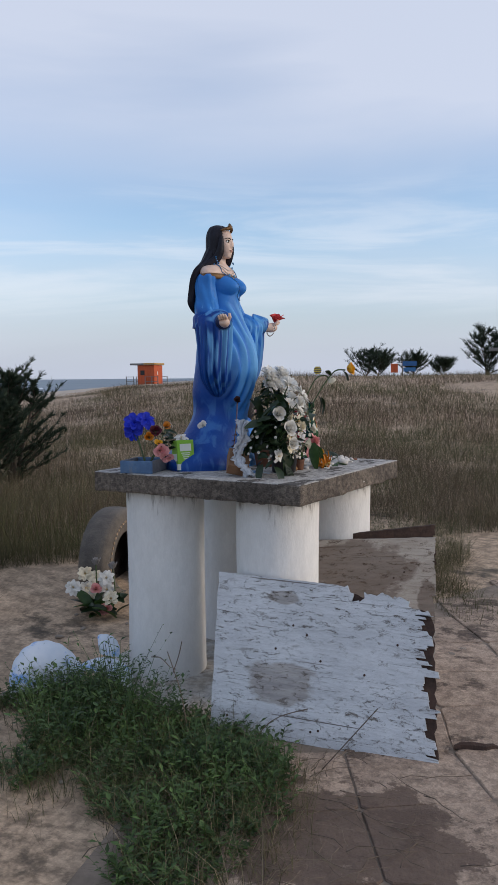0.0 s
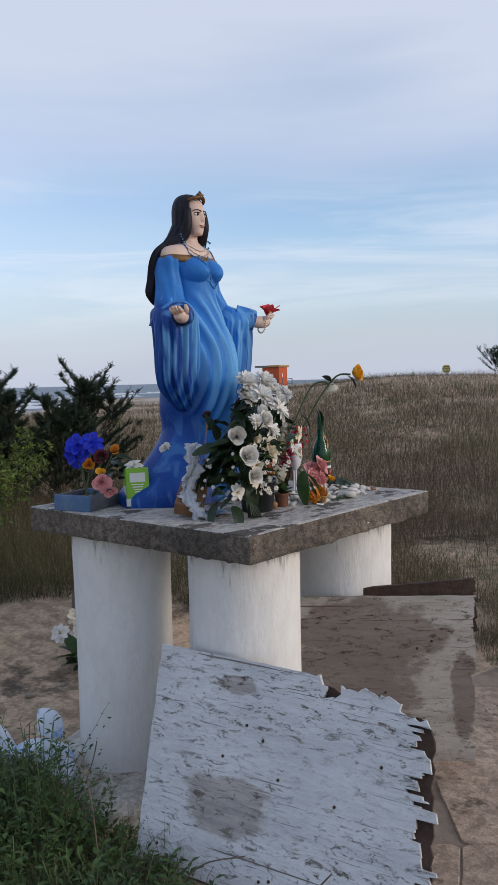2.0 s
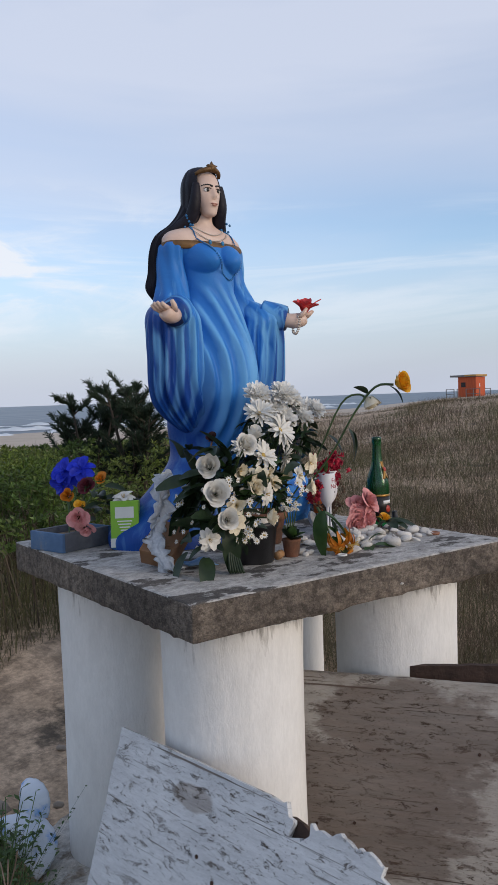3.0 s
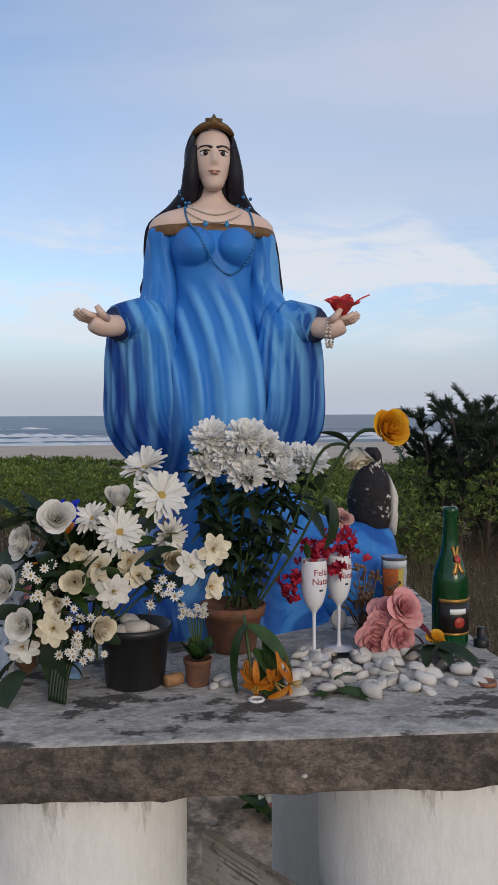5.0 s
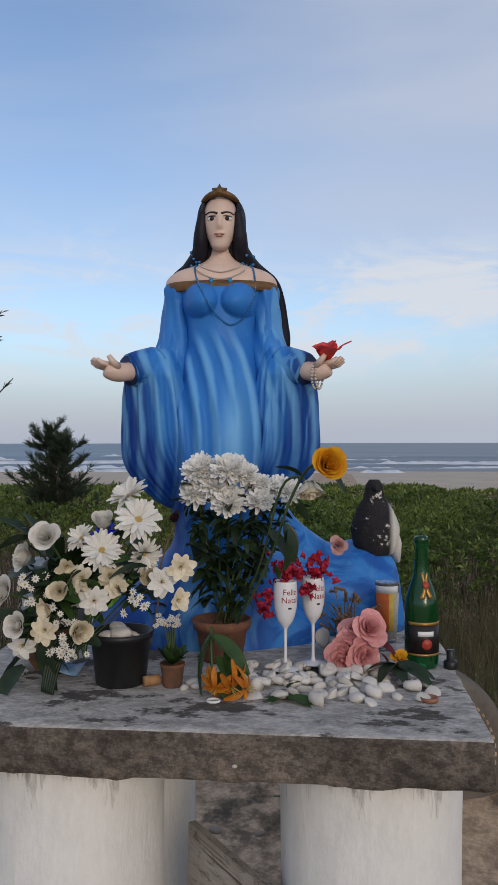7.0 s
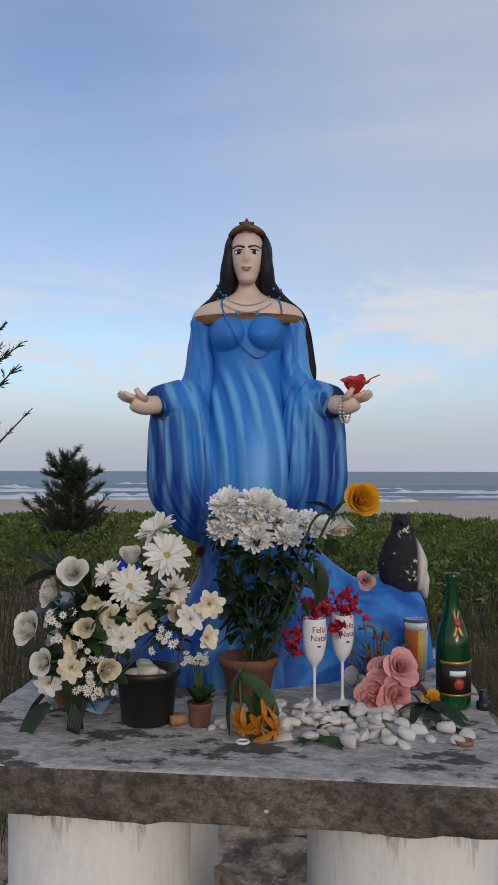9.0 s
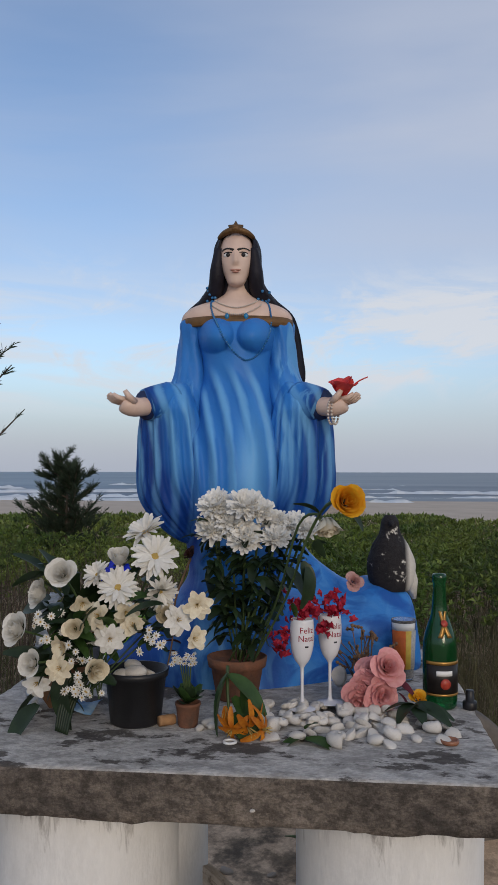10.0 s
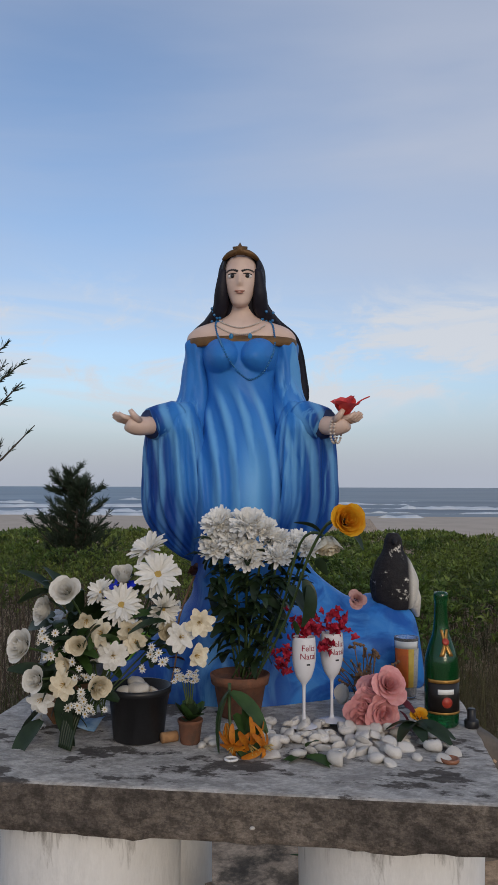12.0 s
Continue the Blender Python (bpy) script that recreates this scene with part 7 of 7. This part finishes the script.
def needle_tree(x, y, h, w, seed, stems=3, sprays=420, label="dark feathery needle-leaved tree on the dune", thick=1.0, base=None, bare=0.0, size=1.0):
    r = random.Random(seed)
    g = height(x, y) if base is None else base
    tree = thing("needle_tree", pose(x, y, g), label, "tree", "dune trees")
    bm = bmesh.new()
    limbs = []
    for k in range(stems):
        a = r.uniform(0, 6.28)
        lean = r.uniform(0.05, 0.4) if stems > 1 else 0.06
        top = Vector((math.cos(a) * lean * w, math.sin(a) * lean * w, h * r.uniform(0.72, 1.0)))
        pts = [Vector((0.05 * math.cos(a), 0.05 * math.sin(a), -0.1)), top * 0.35 + Vector((r.uniform(-0.05, 0.05) * w, 0, 0)), top * 0.7, top]
        p = [Vector(q) for q in refine([tuple(q) for q in pts], 4)]
        tube(bm, p, [0.022 * h * thick * (1 - 0.85 * i / (len(p) - 1)) for i in range(len(p))], 7)
        for j in range(13):
            u = bare + (1 - bare) * (0.12 + 0.86 * j / 12)
            c = p[min(len(p) - 1, int(u * (len(p) - 1)))]
            b = r.uniform(0, 6.28)
            ln = w * (0.62 - 0.42 * u) * r.uniform(0.6, 1.15)
            e = c + Vector((math.cos(b) * ln, math.sin(b) * ln, ln * r.uniform(0.45, 1.1)))
            mid = c.lerp(e, 0.5) + Vector((0, 0, -0.06 * ln))
            tube(bm, [c, mid, e], [0.007 * h * thick, 0.005 * h * thick, 0.002 * h * thick], 5)
            limbs.append((c, mid, e))
        limbs.append((p[-4], p[-2], p[-1]))
    part("trunk", bm, BARK, tree)
    verts, faces = [], []
    for k in range(sprays):
        c, mid, e = limbs[r.randrange(len(limbs))]
        u = r.uniform(0.15, 1.0)
        o = c.lerp(mid, u * 2) if u < 0.5 else mid.lerp(e, u * 2 - 1)
        axis = ((e - c).normalized() + Vector((r.gauss(0, 0.5), r.gauss(0, 0.5), r.uniform(0.0, 0.9)))).normalized()
        for q in range(9):
            d = (axis + Vector((r.gauss(0, 0.38), r.gauss(0, 0.38), r.gauss(0, 0.3)))).normalized()
            ln = r.uniform(0.08, 0.20) * size
            s = d.orthogonal().normalized() * 0.0042 * size
            s.rotate(Matrix.Rotation(r.uniform(0, 3.1), 3, d))
            oo = o + axis * r.uniform(-0.04, 0.10) * size
            n = len(verts)
            verts += [tuple(oo - s), tuple(oo + s), tuple(oo + d * ln * 0.6 + s * 0.8 + Vector((0, 0, 0.01))), tuple(oo + d * ln), tuple(oo + d * ln * 0.6 - s * 0.8)]
            faces.append((n, n + 1, n + 2, n + 3, n + 4))
    me = bpy.data.meshes.new("crown")
    me.from_pydata(verts, [], faces)
    me.materials.append(NEEDLE)
    crown = new("crown", me)
    crown.parent = tree
    return tree


needle_tree(-9.4, 6.75, 1.55, 1.0, 1, 6, 3000, size=0.5)
needle_tree(-8.45, 6.95, 1.85, 1.15, 2, 6, 3000, size=0.5)
needle_tree(-8.5, 7.9, 1.5, 1.1, 3, 6, 2600, size=0.5)
needle_tree(-9.0, 8.75, 1.85, 1.5, 9, 6, 3000, size=0.5)
needle_tree(-11.2, 0.2, 1.78, 1.15, 4, 6, 2300, "compact dark needle-leaved shrub tree on the dune", size=0.7)
needle_tree(-5.2, 1.40, 3.35, 1.6, 5, 2, 300, "tall thin needle-leaved tree with open feathery branches", 0.5, bare=0.5, size=0.42)
for k, (bx, by, hh, ww, st) in enumerate(((-43.0, 104.0, 3.4, 5.4, 5), (-40.5, 102.0, 2.8, 4.4, 4), (-37.0, 106.0, 2.7, 4.6, 5), (-33.5, 108.0, 1.8, 3.5, 4))):
    needle_tree(bx, by, hh, ww, 20 + k, st, 850, "dark windblown tree far off on the dune", 0.8, size=3.2)
needle_tree(-15.6, 62.0, 3.8, 3.6, 30, 4, 950, "large dark open-crowned tree beyond the dune", 0.9, size=2.4)
needle_tree(-13.0, 63.0, 3.9, 4.0, 31, 3, 800, "large dark open-crowned tree beyond the dune", 0.9, size=2.4)

# ---- lifeguard hut and far things ----
HUTO = material("orange_boards", (0.52, 0.10, 0.03), (0.42, 0.075, 0.025), 3, 0.7, 0.3, 12, stretch=(4, 4, 0.5))
HUTR = material("red_boards", (0.30, 0.04, 0.03), (0.24, 0.03, 0.025), 3, 0.7, 0.3, 12, stretch=(4, 4, 0.5))
GREYP = material("grey_timber", (0.22, 0.21, 0.20), (0.15, 0.145, 0.14), 4, 0.85)
hut = thing("lifeguard_hut", pose(-54.6, 70.8, 0.75, 0, 0, 12), "orange wooden lifeguard hut with a flat overhanging roof", "hut")
for n, sx, sy, sz, x, y, z, mat in (("wall", 2.0, 0.08, 2.2, 0, -1.0, 1.1, HUTO), ("wall", 2.0, 0.08, 2.2, 0, 1.0, 1.1, HUTO), ("wall", 0.08, 1.92, 2.2, 0.96, 0, 1.1, HUTO), ("wall", 0.08, 1.92, 2.2, -0.96, 0, 1.1, HUTR),
                                    ("roof", 2.9, 2.5, 0.2, -0.35, 0, 2.32, GREYP), ("deck", 4.0, 2.6, 0.14, -0.4, 0, -0.08, GREYP), ("roof_edge", 1.3, 2.52, 0.16, 0.5, 0, 2.36, material("yellow_edge", (0.5, 0.3, 0.08), (0.4, 0.22, 0.06), 4, 0.7)),
                                    ("number_bar", 0.02, 0.16, 0.36, 1.01, -0.2, 1.35, M["white"]), ("window", 0.5, 0.02, 0.5, -0.4, -1.05, 1.4, M["pupil"])):
    bm = bmesh.new()
    box(bm, sx, sy, sz, pose(x, y, z))
    part(n, bm, mat, hut, smooth=False)
for x, y in ((-2.3, -1.2), (-2.3, 1.2), (-1.4, -1.2), (1.5, -1.2), (1.5, 1.2), (0.0, -1.25), (0.8, -1.25)):
    bm = bmesh.new()
    box(bm, 0.07, 0.07, 1.9, pose(x, y, 0.05))
    part("post", bm, GREYP, hut, smooth=False)
for y, x0, x1 in ((-1.2, -2.3, -1.4), (-1.25, 0.0, 1.5), (1.2, -2.3, 1.5)):
    for z in (0.45, 0.95):
        bm = bmesh.new()
        box(bm, x1 - x0, 0.05, 0.06, pose((x0 + x1) / 2, y, z))
        part("rail", bm, GREYP, hut, smooth=False)

sign = thing("warning_sign", pose(-31.8, 66.0, 1.45) @ Matrix.Scale(0.45, 4), "round yellow and black striped warning sign on a post", "sign")
bm = bmesh.new()
lathe(bm, [(0.0, 0.0), (0.05, 0.0), (0.05, 1.6), (0.0, 1.6)], 8)
part("post", bm, GREYP, sign)
for k in range(7):
    z = 0.9 + 0.21 * k
    w = 0.78 * math.sqrt(max(0.1, 1 - ((k - 3) / 3.9) ** 2)) * 2
    bm = bmesh.new()
    box(bm, w, 0.05, 0.20, pose(0, -0.08, z, 0, 0, 25))
    part("stripe", bm, material("sign_yellow", (0.55, 0.42, 0.02), None, 5, 0.5) if k % 2 == 0 else M["pupil"], sign, smooth=False)
kiosk = thing("beach_kiosk", pose(-28.3, 78.0, 1.75, 0, 0, 20), "small blue and orange beach kiosk far off", "kiosk")
for n, sx, sz, x, z, mat in (("panel", 1.4, 0.45, 0.8, 1.05, material("blue_panel", (0.03, 0.12, 0.30), None, 4, 0.6)), ("panel", 1.2, 0.4, 0.8, 0.45, material("blue_panel_low", (0.04, 0.16, 0.36), None, 4, 0.6)), ("panel", 0.7, 0.9, -0.7, 0.6, HUTO), ("frame", 0.12, 1.5, 0.1, 0.6, GREYP)):
    bm = bmesh.new()
    box(bm, sx, 0.3, sz, pose(x, 0, z))
    part(n, bm, mat, kiosk, smooth=False)
house = thing("beach_house", pose(-12.2, 64.0, 1.7, 0, 0, 15), "low white beach house with a wide grey roof", "house")
for n, sx, sy, sz, x, z, mat in (("wall", 5.0, 4.0, 1.6, 0.4, 0.8, M["column"]), ("roof", 7.4, 6.0, 0.22, 0.0, 1.75, GREYP)):
    bm = bmesh.new()
    box(bm, sx, sy, sz, pose(x, 0, z))
    part(n, bm, mat, house, smooth=False)

# ---- flagstones ----
pave = bmesh.new()
n = 24
ring = [(0.55 + 2.15 * math.cos(t) * (1 + 0.07 * noise.noise((math.cos(t) * 3, math.sin(t) * 3, 0))), 3.6 + 4.2 * math.sin(t), 0.019) for t in np.linspace(0, 2 * math.pi, n, endpoint=False)]
skin_rings(pave, [[(x, y, -0.08) for x, y, z in ring], ring])
MORT = material("sandy_joint", (0.30, 0.235, 0.18), (0.18, 0.14, 0.105), 8, 0.95, 0.6, 40)
paving = tagged(part("pavement", pave, MORT, smooth=False), "worn brown flagstone paving with sandy joints", "paving", kind="structure")
rp = random.Random(23)
corner = {}
A, PITCH = radians(33), 0.50


def node(i, j):
    if (i, j) not in corner:
        x, y = i * PITCH * 1.05 + rp.uniform(-0.05, 0.05), j * PITCH * 0.9 + rp.uniform(-0.05, 0.05)
        corner[(i, j)] = (0.55 + x * math.cos(A) - y * math.sin(A), 3.6 + x * math.sin(A) + y * math.cos(A))
    return corner[(i, j)]


for i in range(-9, 9):
    for j in range(-10, 10):
        q = [node(i, j), node(i + 1, j), node(i + 1, j + 1), node(i, j + 1)]
        cx, cy = sum(p[0] for p in q) / 4, sum(p[1] for p in q) / 4
        if ((cx - 0.55) / 2.05) ** 2 + ((cy - 3.6) / 4.05) ** 2 > 1 or math.hypot((cx + 1.93) / 0.95, (cy - 3.85) / 0.95) < 1:
            continue
        if cx < -1.02 and cy < 2.6:
            continue
        bm = bmesh.new()
        out = []
        for k in range(4):
            a, b = q[k], q[(k + 1) % 4]
            for u in (0.04, 0.35, 0.65, 0.96):
                x, y = a[0] + (b[0] - a[0]) * u, a[1] + (b[1] - a[1]) * u
                w = 0.988 + 0.008 * rp.uniform(-1, 1)
                out.append(((x - cx) * w, (y - cy) * w))
        lift = rp.uniform(0.0, 0.006)
        tx, ty = rp.uniform(-0.012, 0.012), rp.uniform(-0.012, 0.012)
        skin_rings(bm, [[(x, y, -0.05) for x, y in out], [(x, y, 0.018 + lift + tx * x + ty * y) for x, y in out], [(x * 0.985, y * 0.985, 0.023 + lift + tx * x + ty * y) for x, y in out]])
        ob = part("flagstone", bm, M["stone"], paving, smooth=False)
        ob.matrix_basis = pose(cx, cy, 0)

# ---- weeds, roots and litter in front ----
WEED = leafy("weed_leaf", (0.10, 0.165, 0.045), (0.045, 0.085, 0.026), 0.5, 0.55, 0.3, 3)
rw = random.Random(29)


def in_patch(x, y):
    e = ((x + 1.95) / 0.98) ** 2 + ((y - 2.42) / 0.72) ** 2 + 0.5 * noise.noise((x * 3, y * 3, 5))
    hole = math.hypot((x + 1.93) / 0.62, (y - 3.8) / 0.72) < 1
    return e < 1 and not hole and y > 2.42 - 0.54 * (x + 1.94) + 0.55 * noise.noise((x * 2.6, y * 2.6, 9)) + 0.25 * noise.noise((x * 9, y * 9, 2))


verts, faces = [], []
count = 0
while count < 2900:
    x, y = rw.uniform(-3.1, -0.75), rw.uniform(1.6, 3.3)
    if not in_patch(x, y):
        continue
    count += 1
    h = rw.uniform(0.02, 0.13) * (1 + 1.1 * noise.noise((x * 3.5, y * 3.5, 8)))
    if math.hypot(x + 2.15, y - 2.95) < 0.4:
        h *= 1.5
    az = rw.uniform(0, 6.28)
    tip = Vector((x + math.cos(az) * h * 0.7, y + math.sin(az) * h * 0.7, h))
    o = Vector((x, y, 0.0))
    s = Vector((-math.sin(az), math.cos(az), 0)) * 0.0014
    n = len(verts)
    verts += [tuple(o - s), tuple(o + s), tuple(tip + s), tuple(tip - s)]
    faces.append((n, n + 1, n + 2, n + 3))
    for q in range(7):
        u = 0.3 + 0.7 * q / 6
        c = o.lerp(tip, u)
        a = az + (1.2 if q % 2 else -1.2) + rw.uniform(-0.5, 0.5)
        d = Vector((math.cos(a), math.sin(a), rw.uniform(-0.1, 0.7))).normalized()
        t = d.cross(Vector((0, 0, 1))).normalized()
        ln = rw.choice((0.014, 0.02, 0.026, 0.036)) * rw.uniform(0.8, 1.2)
        wd = ln * rw.uniform(0.16, 0.30)
        lift = Vector((0, 0, 0.003))
        n = len(verts)
        verts += [tuple(c), tuple(c + d * ln * 0.45 + t * wd + lift), tuple(c + d * ln), tuple(c + d * ln * 0.45 - t * wd + lift)]
        faces += [(n, n + 1, n + 2), (n, n + 2, n + 3)]
stuff("weeds", verts, faces, WEED, "dense low green weeds in front of the altar", "weeds")
pts = []
while len(pts) < 3600:
    x, y = rw.uniform(-3.0, -0.7), rw.uniform(1.4, 3.2)
    if in_patch(x, y) or (in_patch(x - 0.12, y) and rw.random() < 0.9) or (in_patch(x - 0.2, y + 0.15) and rw.random() < 0.5):
        pts.append((x, y, 0))
v, f = blades(np.array(pts), rg.uniform(0.05, 0.20, len(pts)), np.full(len(pts), 0.0014), 1.0)
stuff("weed_grass", v, f, GRN, "sparse green grass blades among the weeds", "grass")
v, f = blades(np.array(pts[::4]), rg.uniform(0.05, 0.22, len(pts[::4])), np.full(len(pts[::4]), 0.0012), 1.3)
stuff("dry_weed_grass", v, f, PALE, "dry straw-coloured grass blades among the weeds", "grass")

ROOT = material("dry_stalk", (0.20, 0.15, 0.11), (0.11, 0.08, 0.06), 20, 0.9, island=0.3)
bm = bmesh.new()
for k in range(150):
    x, y = -0.85 + rw.gauss(0, 0.28), 2.45 + rw.gauss(0, 0.35)
    if k > 105:
        x, y = rw.uniform(-1.1, -0.3), rw.uniform(5.0, 6.5)
    az = rw.uniform(0, 6.28)
    p = [(x, y, 0.045)]
    for q in range(5):
        az += rw.uniform(-0.6, 0.6)
        x, y = x + 0.045 * math.cos(az), y + 0.045 * math.sin(az)
        p.append((x, y, 0.037 + rw.uniform(0.0, 0.014)))
    tube(bm, p, [0.0018 * (1 - 0.12 * q) for q in range(6)], 4)
me = mesh_of(bm, "dry_stalks", [ROOT])
tagged(new("dry_stalks", me), "dry stalks and roots scattered on the paving", "litter", kind="stuff")
scrap = thing("wood_scrap", pose(-0.53, 3.42, 0.030, 0, 0, 28), "short splintered piece of brown wood on the paving", "wood")
bm = bmesh.new()
skin_rings(bm, [[(x, w * y + 0.006 * math.sin(9 * x * 10), max(0.0, h * z)) for y, z in ((-1, 0), (-0.9, 0.7), (-0.2, 1.0), (0.6, 0.8), (1, 0))] for x, w, h in ((-0.08, 0.008, 0.012), (-0.05, 0.016, 0.022), (0.0, 0.019, 0.026), (0.05, 0.017, 0.021), (0.085, 0.012, 0.018), (0.105, 0.003, 0.008))])
part("wood_body", bm, M["rotwood"], scrap, smooth=False)
# leaning dry stem in front of the footing, and the sprawling vine on the plaster
bm = bmesh.new()
for a, b, c in (((-1.60, 2.90, 0.0), (-1.66, 2.93, 0.2), (-1.77, 2.98, 0.36)), ((-1.74, 2.96, 0.30), (-1.80, 2.97, 0.33), (-1.86, 2.98, 0.32)), ((-1.72, 2.95, 0.28), (-1.70, 2.97, 0.36), (-1.69, 2.98, 0.42)),
                ((-1.35, 2.93, 0.0), (-1.25, 2.99, 0.15), (-1.10, 3.03, 0.22)), ((-1.0, 2.95, 0.02), (-0.9, 3.0, 0.15), (-0.8, 3.04, 0.28))):
    tube(bm, refine([a, b, c], 4), 0.0022, 5)
tagged(new("dry_stems", mesh_of(bm, "dry_stems", [ROOT])), "thin dry weed stems standing before the board", "litter", kind="stuff")

# ---- foam plates, tyre and flowers behind ----
FOAMW = material("white_foam", (0.70, 0.74, 0.80), (0.60, 0.66, 0.74), 8, 0.8, 0.2, 60, (0.12, 0.33, 0.70), 5.5, 0.40, 0.06)


def fan(m, w, h, a0, a1, label):
    th = thing("foam_plate", m, label, "plate", "broken plates")
    bm = bmesh.new()
    rings = []
    for t in np.linspace(a0, a1, 40):
        e = 1 + 0.025 * abs(math.sin(t * 9))
        rings.append([(w * r * math.cos(t) * e, y + 0.02 * r * r, h * r * math.sin(t) * e) for r, y in ((0.02, 0.0), (0.6, 0.0), (0.88, 0.004), (1.0, 0.022), (1.0, 0.030), (0.88, 0.012), (0.6, 0.008), (0.02, 0.008))])
    skin_rings(bm, rings)
    part("plate_body", bm, FOAMW, th)
    return th


fan(pose(-2.50, 2.99, 0.06, -28, -10, 62), 0.185, 0.23, -0.15, 3.35, "broken white foam plate stained blue, standing in the weeds")
fan(pose(-2.31, 3.16, 0.10, -62, 6, 35), 0.15, 0.14, -0.5, 2.9, "broken white foam plate with blue stains lying on rubble")
fan(pose(-2.38, 3.22, 0.17, -20, 30, 20), 0.09, 0.10, 0.3, 2.4, "white foam plate fragment")
TYRE = material("old_rubber", (0.10, 0.088, 0.078), (0.15, 0.13, 0.11), 12, 0.9, 0.6, 50, (0.20, 0.165, 0.13), 5, 0.36)
tyre = thing("old_tyre", pose(-3.43, 4.58, 0.27, 0, 0, 14) @ Matrix.Scale(0.80, 4), "old grey tyre half buried upright in the sand", "tyre")
bm = bmesh.new()
sec = refine([(-0.125, 0.30, 0, 0, 0), (-0.14, 0.38, 0, 0, 0), (-0.12, 0.455, 0, 0, 0), (-0.06, 0.475, 0, 0, 0), (0.06, 0.475, 0, 0, 0), (0.12, 0.455, 0, 0, 0), (0.14, 0.38, 0, 0, 0), (0.125, 0.28, 0, 0, 0), (0.115, 0.27, 0, 0, 0), (0.125, 0.37, 0, 0, 0), (0.10, 0.44, 0, 0, 0), (-0.10, 0.44, 0, 0, 0), (-0.125, 0.37, 0, 0, 0)], 2)
rings = []
for k in range(65):
    t = 2 * math.pi * k / 64
    rings.append([(p[0], p[1] * math.sin(t), p[1] * math.cos(t)) for p in sec])
skin_rings(bm, rings, cap=False)
part("tyre_body", bm, TYRE, tyre)
for k in range(28):
    t = -1.7 + 3.4 * k / 27
    bm = bmesh.new()
    box(bm, 0.012, 0.022, 0.014, pose(0.142, 0.37 * math.sin(t), 0.37 * math.cos(t)) @ Matrix.Rotation(-t, 4, "X"))
    part("bead_stud", bm, M["sand"], tyre, smooth=False)
# black disc added to stand in for the shade in the tyre's hollow
bm = bmesh.new()
lathe(bm, [(0.0, 0.0), (0.43, 0.0), (0.43, 0.02), (0.0, 0.02)], 40, 0, pose(-0.10, 0, 0, 0, 90, 0))
part("backing", bm, M["pupil"], tyre, "black disc standing in for the shade inside the tyre")
grave = thing("artificial_flowers", pose(-3.45, 4.65, height(-3.45, 4.65)), "faded artificial tulips and lilies stuck in the sand", "flowers")
gz = height(-3.45, 4.65)
GREYP2 = leafy("grey_petal", (0.34, 0.33, 0.33), (0.24, 0.23, 0.23), 0.8, 0.1, 0.1)
for x, y, z in ((-3.53, 4.60, 0.43), (-3.44, 4.66, 0.40)):
    put(grave, "tulip", rose_mesh([GREYP2, LF], 0.25, 95, 9), Vector((x, y, z)), (0.05, -0.1, 1), 0.055)
    stem_part(grave, [(x, y, z), (x + 0.02, y, 0.2), (-3.45, 4.65, gz)], 0.005)
for k in range(12):
    p = Vector((-3.47 + rw.uniform(-0.20, 0.16), 4.60 + rw.uniform(-0.1, 0.1), gz + rw.uniform(0.05, 0.25)))
    put(grave, "flower", (LILY[0], LILY[1], PINKF)[k % 3], p, (0.5, -0.7, 0.6), 0.05 if k % 3 < 2 else 0.035, k)
for k in range(26):
    az = rw.uniform(0, 6.28)
    leaf_at(grave, LEAF_L if k % 2 else LEAF_D, (-3.47 + rw.uniform(-0.15, 0.15), 4.62 + rw.uniform(-0.1, 0.1), gz + rw.uniform(0.0, 0.12)), (math.cos(az), math.sin(az), rw.uniform(0.1, 1.4)), rw.uniform(0.10, 0.2), rw.uniform(-0.5, 0.5))
grave.matrix_basis = pose(-3.14, 4.19, height(-3.14, 4.19))
# rubble and litter about the footing
RUB = material("rubble", (0.34, 0.29, 0.24), (0.24, 0.20, 0.16), 20, 0.9, 0.5, 60, vary=0.25)
for k in range(42):
    a = rw.uniform(0, 6.28)
    x, y = -1.95 + rw.uniform(0.75, 1.7) * math.cos(a), 3.9 + rw.uniform(0.75, 1.6) * math.sin(a)
    if x > -1.2 and y < 3.6:
        continue
    ob = new("stone_chip", STONES[k % 3].copy())
    ob.data.materials[0] = RUB
    s = rw.uniform(0.012, 0.045)
    ob.matrix_basis = pose(x, y, height(x, y) - 0.2 * s, rw.uniform(-20, 20), rw.uniform(-20, 20), rw.uniform(0, 360)) @ Matrix.Scale(s, 4)
    tagged(ob, "small broken stone lying on the sand", "stone", "stone chips")
